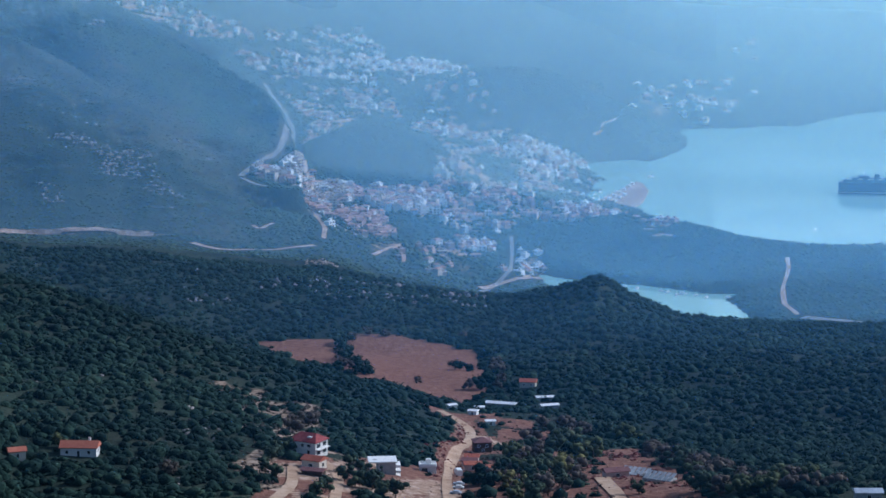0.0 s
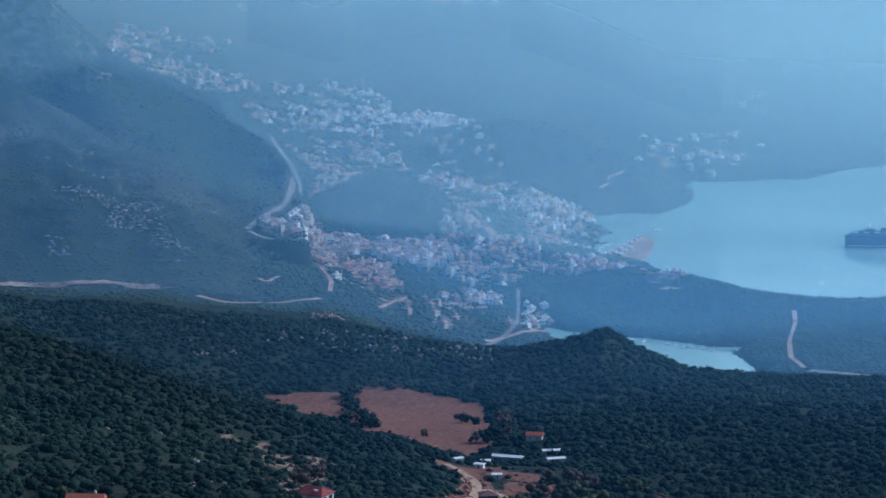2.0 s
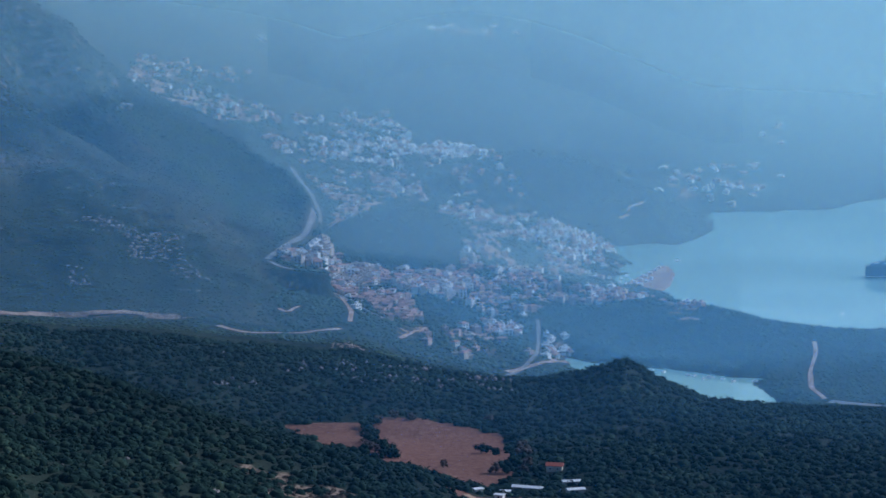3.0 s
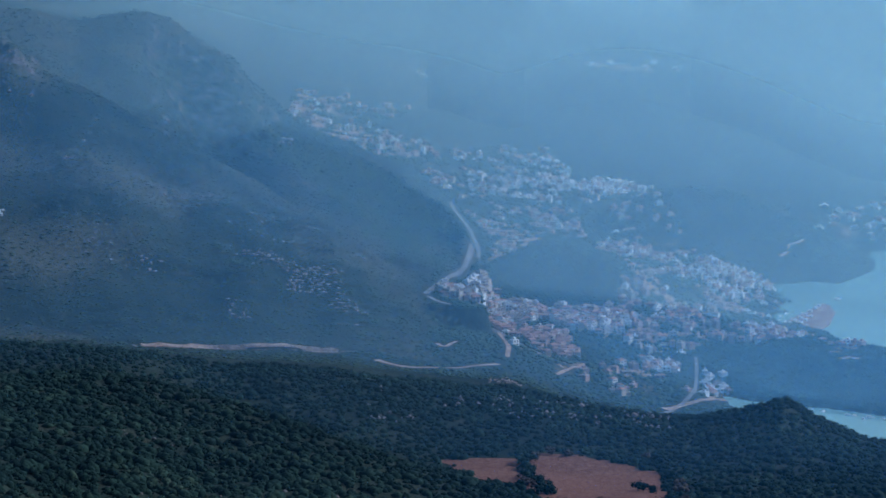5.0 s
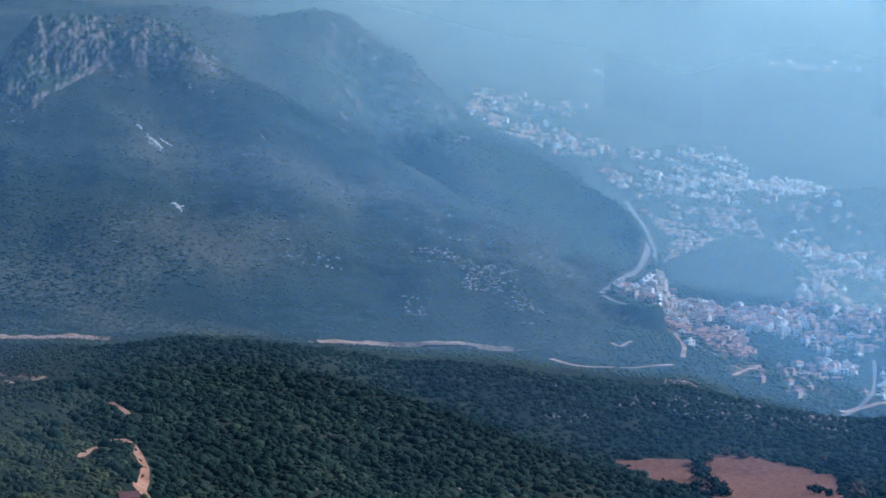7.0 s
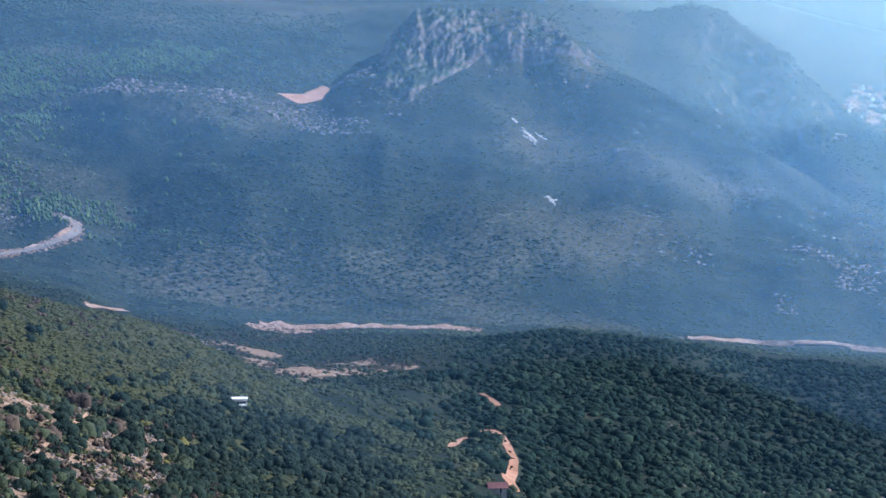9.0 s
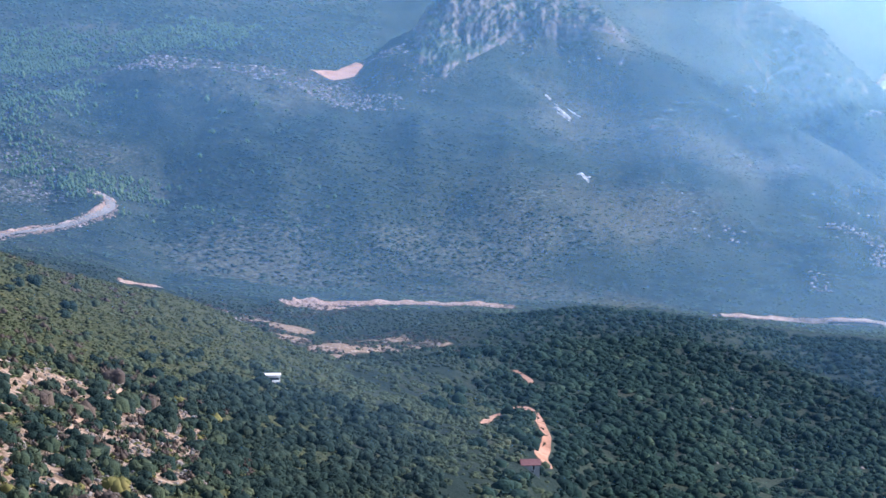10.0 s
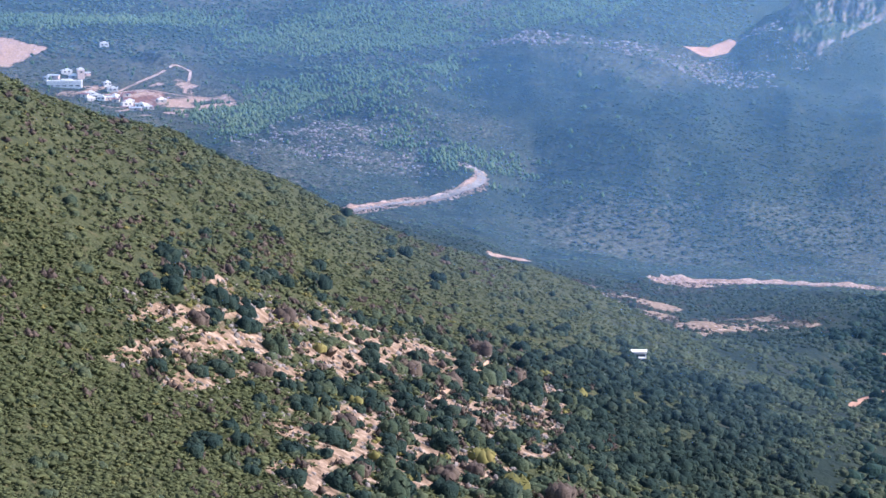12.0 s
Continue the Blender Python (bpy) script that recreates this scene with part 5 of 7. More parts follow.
def home_places(poly, share, gap):
    """Places for homes in a quarter, in loose rows, clear of the roads and the water, with gardens left open."""
    p = np.array([spot(a, d) for a, d in poly])
    lo, hi = p.min(0), p.max(0)
    gx, gy = np.meshgrid(np.arange(lo[0], hi[0], gap), np.arange(lo[1], hi[1], gap * 1.12))
    x = (gx + 0.5 * gap * (np.arange(len(gx)) % 2)[:, None]).ravel()
    x, y = x + _rng.normal(0, gap * 0.16, x.shape), gy.ravel() + _rng.normal(0, gap * 0.16, x.shape)
    ok = (shore(poly, x, y) > 0) & (height(x, y) > 1.5)
    for line, half in BARE_ROADS:
        ok &= near_line(line, x, y) > half + 4.5
    ok &= _rng.uniform(0, 1, x.shape) < share * (0.88 + 1.15 * rough(x, y, 48, 91) + 0.5 * rough(x, y, 22, 92))
    x, y = x[ok], y[ok]
    return list(zip(x, y, height(x, y)))


_far, _spare, _single = [], set(range(len(HOUSE_TYPES))), 0
for _poly, _share, _gap, _tall, _tiled, _white in QUARTERS:
    for _hx, _hy, _hz in home_places(_poly, _share, _gap):
        if math.hypot(_hx, _hy) > 2560 or _single >= 300 or math.hypot(_hx, _hy) < 2000:
            _far.append((_hx, _hy, _hz, _gap, _tall, _tiled, _white))
            continue
        _single += 1
        _odds = np.array([_tiled * _white * (_tall > 1), _tiled * _white * (_tall > 2), (1 - _tiled) * _white * (_tall > 2), (1 - _tiled) * (_tall > 2) * 0.6, _tiled * (1 - _white), _tiled * (1 - _white), 0.08 if _tall > 1 else 0.6, (1 - _tiled) * _white * 0.7 * (_tall > 1)])
        _kind = int(_rng.choice(len(HOUSE_TYPES), p=_odds / _odds.sum()))
        _m = pose(_hx, _hy, _hz + 0.1, 0, 0, float(_rng.choice([-25, 15, 55, -60]) + _rng.uniform(-10, 10)))
        if _kind in _spare:
            _spare.discard(_kind)
            HOUSE_TYPES[_kind].matrix_basis = _m
        else:
            copy_thing(HOUSE_TYPES[_kind], _m)
for _k in sorted(_spare):
    HOUSE_TYPES[_k].matrix_basis = pose(*_far[_k][:3])


def far_homes(places):
    """The rest of the town, one mesh: walls, red or flat roofs with stair heads, window bands."""
    verts, faces, slots = [], [], []
    for x, y, z, gap, tallest, tiles, white in places:
        w, d, h = gap * _rng.uniform(0.6, 1.15), gap * _rng.uniform(0.55, 0.95), STOREY * min(tallest, int(_rng.choice([1, 1, 1, 1, 2, 2, 2, 3])))
        wall, tiled = int(_rng.choice(3, p=[white * 0.75, (1 - white * 0.75) * 0.45, (1 - white * 0.75) * 0.55])), _rng.uniform() < tiles
        t = radians(float(_rng.choice([-25, 15, 55, -60]) + _rng.uniform(-10, 10)))
        c, s = math.cos(t), math.sin(t)
        n = len(verts)
        p = [(sx * w / 2, sy * d / 2, q) for q in (-4, h) for sx, sy in ((-1, -1), (1, -1), (1, 1), (-1, 1))]
        e = 0.4 if tiled else 0.1
        top = h + (d * 0.26 if tiled else 0.3)
        p += [(sx * (w / 2 + e), sy * (d / 2 + e), h + 0.05) for sx, sy in ((-1, -1), (1, -1), (1, 1), (-1, 1))]
        p += [(-w * 0.2, 0, top), (w * 0.2, 0, top)]
        f = [(0, 1, 5, 4), (1, 2, 6, 5), (2, 3, 7, 6), (3, 0, 4, 7), (8, 9, 13, 12), (9, 10, 13, 13), (10, 11, 12, 13), (11, 8, 12, 12)]
        k = [wall] * 4 + [3 if tiled else wall] * 4
        if not tiled:
            m = len(p)
            p += [(sx * w * 0.16 + w * 0.1, sy * d * 0.2, q) for q in (h + 0.1, h + 2.2) for sx, sy in ((-1, -1), (1, -1), (1, 1), (-1, 1))]
            f += [(m, m + 1, m + 5, m + 4), (m + 1, m + 2, m + 6, m + 5), (m + 2, m + 3, m + 7, m + 6), (m + 3, m, m + 4, m + 7), (m + 4, m + 5, m + 6, m + 7)]
            k += [wall] * 5
        for q in range(round(h / STOREY)):
            for x0, x1 in ((-0.36, -0.12), (0.1, 0.34)):
                m = len(p)
                zz = 0.8 + STOREY * q
                p += [(w * x0, -d / 2 - 0.06, zz), (w * x1, -d / 2 - 0.06, zz), (w * x1, -d / 2 - 0.06, zz + 1.1), (w * x0, -d / 2 - 0.06, zz + 1.1)]
                f.append((m, m + 1, m + 2, m + 3))
                k.append(4)
        verts += [(x + c * a - s * b, y + s * a + c * b, z + q) for a, b, q in p]
        faces += [tuple(dict.fromkeys(i + n for i in q)) for q in f]
        slots += k
    me = bpy.data.meshes.new("town")
    me.from_pydata(verts, [], faces)
    for m in (TOWN_WHITE, TOWN_CREAM, TOWN_PINK, TOWN_TILE, GLASS_DARK):
        me.materials.append(m)
    me.polygons.foreach_set("material_index", slots)
    return tagged(new("town", me), "crowded white and pinkish houses with red roofs up the valley", "town", kind="stuff")


far_homes(_far)


# ---- houses and yards in the near valley ----
def stand(az, d, lift=0.0):
    x, y = spot(az, d)
    return float(x), float(y), float(height(x, y)) + lift


def window(root, x, y, z, w, h, face="front", frame_mat=None):
    """A window with a frame proud of the wall and a dark pane under it."""
    t = 0.06
    spans = {"front": (x - w / 2, x + w / 2, y - t, y + 0.03), "right": (y - t, y + t, x - w / 2, x + w / 2)}
    x0, x1, y0, y1 = spans[face]
    frame_bm = box(x0, x1, y0, y1, z, z + h)
    win = part("window", frame_bm, frame_mat or WHITE_PAINT, root)
    g = 0.12
    if face == "front":
        part("pane", box(x0 + g, x1 - g, y0 - 0.02, y1, z + g, z + h - g), GLASS_DARK, win)
    else:
        part("pane", box(x0, x1 + 0.02, y0 + g, y1 - g, z + g, z + h - g), GLASS_DARK, win)
    return win


def house(name, label, az, d, turn, w, dp, h, wall, roof, hip=0.0, rise=1.6, front=(), right=(), category="house", chimney=None, lift=0.0):
    root = thing(name, label, category, at=stand(az, d, lift), turn=turn - az)
    body = box(-w / 2, w / 2, -dp / 2, dp / 2, -4, h)
    if roof is not None and not hip:
        # gable ends close up to the ridge
        for sx in (-1, 1):
            a, b, c = (body.verts.new((sx * w / 2, y, z)) for y, z in ((-dp / 2, h), (dp / 2, h), (0, h + rise - 0.2)))
            body.faces.new((a, b, c))
    part("wall", body, wall, root)
    if roof is None:
        part("roof", flat_roof_mesh(w, dp, h), WHITE_PAINT, root)
    else:
        part("roof", roof_mesh(w, dp, h, rise, 0.5, hip), roof, root)
    for x, z, ww, hh in front:
        window(root, x, -dp / 2, z, ww, hh)
    for y, z, ww, hh in right:
        window(root, y, w / 2, z, ww, hh, "right")
    if chimney:
        part("chimney", box(chimney[0] - 0.35, chimney[0] + 0.35, chimney[1] - 0.35, chimney[1] + 0.35, h, h + rise + 0.9, 0.05), wall, root)
    return root


house("farmhouse", "low white farmhouse with an orange-red tiled gable roof", -8.45, 852, -12, 12.5, 6.0, 3.0, WHITE_WALL, RED_TILE, 0.0, 2.1,
      front=((-4, 0.9, 1.2, 1.3), (0, 0.0, 1.1, 2.2), (3.6, 0.9, 1.2, 1.3)), right=((0, 1.0, 1.2, 1.2),), chimney=(3.2, 1.0))
house("outbuilding", "small shed with a red tiled roof among trees", -9.9, 842, 8, 5.5, 4.5, 2.6, CREAM_WALL, RED_TILE, 0.0, 1.3, front=((0, 0.2, 1.0, 1.9),))
_villa = house("villa", "white two-storey villa with dark red hip roof on the slope", -3.15, 884, -32, 11.0, 8.4, 5.0, WHITE_WALL, DEEP_TILE, 0.6, 2.6,
      front=((-3.2, 0.4, 1.6, 1.4), (2.6, 0.1, 1.2, 2.1), (-3.2, 3.1, 1.6, 1.3), (0.0, 3.1, 1.4, 1.3), (2.8, 3.1, 1.6, 1.3)),
      right=((-2.1, 0.3, 2.6, 1.8), (2.0, 0.3, 2.6, 1.8), (-2.1, 2.9, 2.6, 1.7), (2.0, 2.9, 2.6, 1.7)))
part("balcony", box(5.5, 6.8, -3.9, 3.9, 2.4, 2.6), WHITE_PAINT, _villa)
part("skylight", box(1.2, 2.8, -2.6, -1.6, 6.2, 6.75), WHITE_PAINT, _villa)
house("annex", "lower house with a red tiled roof below the villa", -3.02, 856, -30, 7.0, 5.2, 3.2, CREAM_WALL, RED_TILE, 0.0, 1.5, front=((0, 0.9, 1.8, 1.3),), right=((0, 0.8, 1.6, 1.6),))
house("shelter", "open shelter with a dull purple-brown roof", -3.04, 843, -20, 7.5, 4.0, 1.8, WOOD_DARK, BROWN_TILE, 0.0, 0.9, category="shed")


def slab_house():
    root = thing("unfinished_house", "unfinished concrete house with broad white roof slab and stacked balconies", "house", at=stand(-1.35, 868), turn=1.3 + 4)
    part("wall", box(-3.0, 3.4, -3.5, 3.5, -4, 4.6), CONCRETE, root)
    slab = part("roof_slab", box(-6.2, 4.0, -4.2, 4.4, 4.6, 5.0, 0.04), WHITE_PAINT, root, "broad white roof slab")
    part("roof_opening", box(-4.6, -3.0, -1.4, -0.2, 4.99, 5.06), CONCRETE, slab)
    for k in range(4):
        part("balcony", box(3.4, 5.2, -3.5, 2.5, -3.4 + 2.0 * k, -2.5 + 2.0 * k, 0.05), WHITE_PAINT, root)
    for y in (-2.6, -0.6, 1.4):
        part("opening", box(3.38, 3.44, y - 0.6, y + 0.6, -0.2, 1.3), GLASS_DARK, root)
    for x in (-5.8, -3.4):
        part("column", box(x - 0.2, x + 0.2, -3.9, -3.5, -4, 4.6), CONCRETE, root)


slab_house()
house("garage", "small white flat-roofed garage beside the dug-out yard", -0.36, 896, 2, 6.2, 5.0, 2.6, WHITE_WALL, None, front=((-1.2, 0.0, 2.4, 2.1),), category="garage")
house("dark_house", "dark wooden house with a brown tiled roof", 0.91, 1012, 10, 7.0, 6.5, 4.6, WOOD_DARK, BROWN_TILE, 1.0, 1.8, front=((-1.8, 2.6, 1.2, 1.2), (1.6, 2.6, 1.2, 1.2), (0, 0, 1.1, 2.1)))
for _k, (_az, _d, _w) in enumerate(((0.68, 980, 5.2), (0.62, 966, 5.8), (0.7, 950, 6.4))):
    house("terrace_house", "narrow house with a purple-red roof stepping down the road", _az, _d, -6 + 5 * _k, _w, 4.2, 2.6, PINK_WALL, BROWN_TILE if _k % 2 else RED_TILE, 0.0, 1.1, front=((0, 0.5, 1.4, 1.5),))
house("shed", "long open shed under a red tiled roof", 1.02, 924, 3, 8.8, 4.5, 2.4, WOOD_DARK, RED_TILE, 0.0, 1.0, category="shed")
house("barn", "long low barn with a bright white sheet roof", 1.36, 1208, -16, 14.5, 4.2, 2.0, CONCRETE, WHITE_SHEET, 0.0, 0.9, category="barn", front=((-3, 0.2, 2.0, 1.5), (3, 0.2, 2.0, 1.5)))
house("barn", "white-roofed farm shed by the wood's edge", 2.38, 1204, 12, 8.5, 3.6, 2.0, CONCRETE, WHITE_SHEET, 0.0, 0.8, category="barn", front=((0, 0.2, 1.6, 1.5),))
house("barn", "white-roofed farm shed by the wood's edge", 2.48, 1180, 18, 8.5, 3.6, 2.0, CONCRETE, WHITE_SHEET, 0.0, 0.8, category="barn", front=((0, 0.2, 1.6, 1.5),))
house("farmhouse", "small farmhouse with a dull red roof among trees", 1.99, 1262, -8, 8.0, 5.0, 2.8, CREAM_WALL, RED_TILE, 0.0, 1.5, front=((-2, 0.9, 1.1, 1.1), (1.8, 0.9, 1.1, 1.1)))
house("garden_house", "small house with a deep red roof beside greenhouses", 4.05, 868, 20, 8.5, 4.5, 2.2, PINK_WALL, BROWN_TILE, 0.0, 1.3, front=((0, 0.4, 1.5, 1.4),))
house("garden_house", "small roadside house with a grey roof", 9.9, 764, 10, 8.0, 5.0, 2.4, CONCRETE, TIN, 0.0, 1.0, front=((0, 0.5, 1.4, 1.3),))


def greenhouse(az, d, turn):
    root = thing("greenhouse", "low greenhouse with silvery ribbed panels", "greenhouse", "greenhouses", at=stand(az, d), turn=turn - az)
    part("base", box(-5.4, 5.4, -2.8, 2.8, -2.5, 0.9), CONCRETE, root)
    for k in range(6):
        x = -5.4 + 1.8 * k
        bm = bmesh.new()
        v = [bm.verts.new(p) for p in ((x + 0.22, -3.0, 0.85), (x + 1.58, -3.0, 0.85), (x + 1.58, 3.0, 2.3), (x + 0.22, 3.0, 2.3), (x + 0.22, -3.0, 1.0), (x + 1.58, -3.0, 1.0), (x + 1.58, 3.0, 2.45), (x + 0.22, 3.0, 2.45))]
        for q in ((0, 3, 2, 1), (4, 5, 6, 7), (0, 1, 5, 4), (1, 2, 6, 5), (2, 3, 7, 6), (3, 0, 4, 7)):
            bm.faces.new([v[i] for i in q])
        part("panel", bm, DULL_SHEET, root)
    for k in range(7):
        x = -5.4 + 1.8 * k
        part("post", box(x - 0.06, x + 0.06, 2.7, 2.85, -0.5, 2.3), WOOD_DARK, root)


greenhouse(4.5, 878, -22)
greenhouse(5.08, 846, -24)


def truck(az, d, turn):
    root = thing("truck", "small white delivery truck parked on the sandy road", "truck", at=stand(az, d, 0.35), turn=turn - az)
    part("cargo_box", box(-1.0, 1.0, -3.2, 0.9, 0.7, 2.9, 0.06), WHITE_PAINT, root)
    cab = part("cab", box(-0.95, 0.95, 1.0, 2.7, 0.5, 2.2, 0.15), WHITE_PAINT, root)
    part("windscreen", box(-0.8, 0.8, 2.66, 2.73, 1.3, 2.05), GLASS_DARK, cab)
    for x in (-0.9, 0.9):
        for y in (-2.1, 1.8):
            bm = bmesh.new()
            bmesh.ops.create_cone(bm, cap_ends=True, segments=12, radius1=0.42, radius2=0.42, depth=0.26, matrix=Matrix.Translation((x, y, 0.42)) @ Matrix.Rotation(math.pi / 2, 4, "Y"))
            part("wheel", bm, WOOD_DARK, root)


def car(az, d, turn, paint, label):
    root = thing("car", label, "car", "parked cars", at=stand(az, d, 0.35), turn=turn - az)
    part("body", box(-0.85, 0.85, -2.0, 2.0, 0.35, 0.95, 0.15), paint, root)
    cabin = part("cabin", box(-0.72, 0.72, -1.3, 0.9, 0.9, 1.45, 0.18), paint, root)
    part("windscreen", box(-0.6, 0.6, 0.84, 0.94, 1.0, 1.36), GLASS_DARK, cabin)
    for x in (-0.8, 0.8):
        for y in (-1.25, 1.25):
            bm = bmesh.new()
            bmesh.ops.create_cone(bm, cap_ends=True, segments=12, radius1=0.32, radius2=0.32, depth=0.2, matrix=Matrix.Translation((x, y, 0.32)) @ Matrix.Rotation(math.pi / 2, 4, "Y"))
            part("wheel", bm, WOOD_DARK, root)


truck(0.36, 906, 12)
car(0.37, 862, 80, WHITE_PAINT, "white car parked beside the sandy road")
car(0.36, 852, 84, WHITE_PAINT, "white car parked beside the sandy road")
car(0.3, 838, 84, TIN, "silver car parked beside the sandy road")
for _az, _d, _t in ((1.11, 1096, 10), (0.71, 1124, -20), (0.85, 1150, 5), (0.2, 1135, 30)):
    house("hut", "small whitewashed hut with a sheet roof", _az, _d, _t, 4.0, 3.0, 1.9, WHITE_WALL, WHITE_SHEET, 0.0, 0.5, category="hut", front=((0, 0, 0.9, 1.7),))


def cabin(az, d):
    root = thing("cabin", "flat white cabin with a shaded terrace above scrub", "cabin", at=stand(az, d, 0.1), turn=-az)
    part("wall", box(-0.6, 3.0, -1.6, 2.0, -3, 1.3), WHITE_WALL, root)
    part("roof", box(-2.0, 3.4, -1.4, 2.8, 1.6, 1.85, 0.05), WHITE_PAINT, root)
    part("terrace", box(-3.8, 2.6, -3.2, -1.6, -3, 0.35, 0.05), WHITE_WALL, root)
    part("dark_opening", box(-0.4, 2.8, -1.64, -1.5, 0.5, 1.2), GLASS_DARK, root)
    for x in (-1.6, 3.0):
        for y in (-1.2, 2.6):
            part("post", box(x - 0.1, x + 0.1, y - 0.1, y + 0.1, -1, 1.6), WHITE_PAINT, root)


cabin(-21.59, 738)
house("stone_hut", "low stone hut with a dull pinkish roof beside the red track", -15.55, 738, 6, 5.2, 4.0, 1.7, CONCRETE, BROWN_TILE, front=((0.8, 0.1, 0.9, 1.8),), category="hut")
_hall = house("hall", "long white hall at the far village edge", -34.62, 2488, -4, 34, 10, 5.5, WHITE_WALL, None,
              front=tuple((-13 + 6.5 * k, 0.6, 4.4, 1.2) for k in range(5)))
house("workshop", "pinkish tall workshop tower in the far village", -34.26, 2528, 10, 7, 7, 9, PINK_WALL, None, front=((0, 5.5, 3, 2),))
for _az, _d, _w, _t in ((-34.05, 2444, 12, 5), (-33.8, 2426, 10, -12), (-33.55, 2470, 14, 0), (-33.23, 2400, 14, 18), (-32.92, 2384, 12, -25), (-34.57, 2542, 14, 8), (-35.0, 2510, 9, -6), (-32.76, 2352, 10, 10), (-33.48, 2432, 8, 30), (-33.72, 2652, 12, 5), (-33.67, 2495, 9, 14)):
    house("village_house", "pale flat-roofed village house on bare ground", _az, _d, _t, _w * 0.75, 6, 3.2, WHITE_WALL, None, front=((-2, 1.2, 2, 1.8), (2, 1.2, 2, 1.8)))
for _k, (_az, _d) in enumerate([(-34.68, 2500), (-34.42, 2528), (-34.17, 2540), (-34.18, 2440), (-33.92, 2436), (-33.67, 2428), (-33.48, 2420), (-33.17, 2412), (-32.91, 2392), (-32.72, 2352), (-32.46, 2420), (-34.86, 2520), (-33.23, 2444), (-34.05, 2424), (-33.04, 2348)]):
    house("village_shed", "low dull shed on the village's bare ground", _az, _d, 23 * _k % 60 - 30, 7 + _k % 3 * 2, 5, 2.6, (CREAM_WALL, CONCRETE, PINK_WALL)[_k % 3], (BROWN_TILE, None, TIN)[_k % 3], 0.0, 1.1, category="shed", front=((0, 0.3, 2.2, 1.6),))


# ---- single trees ----
def tree(name, az, d, tall, wide, leaves, label, seed, flakes=420):
    rng = np.random.default_rng(seed)
    x, y, z = stand(az, d, -0.2)
    root = thing(name, label, "tree", at=(x, y, z), turn=float(rng.uniform(0, 360)))
    bm = bmesh.new()
    bmesh.ops.create_cone(bm, segments=8, radius1=tall * 0.045, radius2=tall * 0.018, depth=tall * 0.6, cap_ends=True, matrix=Matrix.Translation((0, 0, tall * 0.3)))
    for k in range(5):
        a, lean = rng.uniform(0, 6.28), rng.uniform(0.5, 0.9)
        m = Matrix.Translation((0, 0, tall * rng.uniform(0.3, 0.5))) @ Matrix.Rotation(a, 4, "Z") @ Matrix.Rotation(lean, 4, "Y") @ Matrix.Translation((0, 0, tall * 0.17))
        bmesh.ops.create_cone(bm, segments=5, radius1=tall * 0.018, radius2=tall * 0.005, depth=tall * 0.34, cap_ends=False, matrix=m)
    part("trunk", bm, BARK, root)
    vs, fs, n = [], [], 0
    clumps = [(rng.normal(0, 0.22, 2) * wide, tall * rng.uniform(0.24, 0.78), rng.uniform(0.16, 0.27) * wide) for _ in range(11)]
    for c, cz, r in clumps:
        v = ICO_V * rng.uniform(0.6, 1.15, (len(ICO_V), 1)) * r * np.array([1, 1, 0.85]) + np.array([*c, cz])
        vs.append(v)
        fs.append(ICO_F + n)
        n += len(v)
    for k in range(flakes):
        c, cz, r = clumps[k % len(clumps)]
        w = rng.normal(0, 1, 3)
        w /= np.linalg.norm(w)
        vs.append(np.array([*c, cz]) + w * r * rng.uniform(0.8, 1.3) + rng.normal(0, 0.085 * r + 0.12, (3, 3)))
        fs.append(np.array([[n, n + 1, n + 2]]))
        n += 3
    crown = new("crown", mesh_from("crown", np.concatenate(vs), np.concatenate(fs), leaves))
    crown.parent = root
    return root


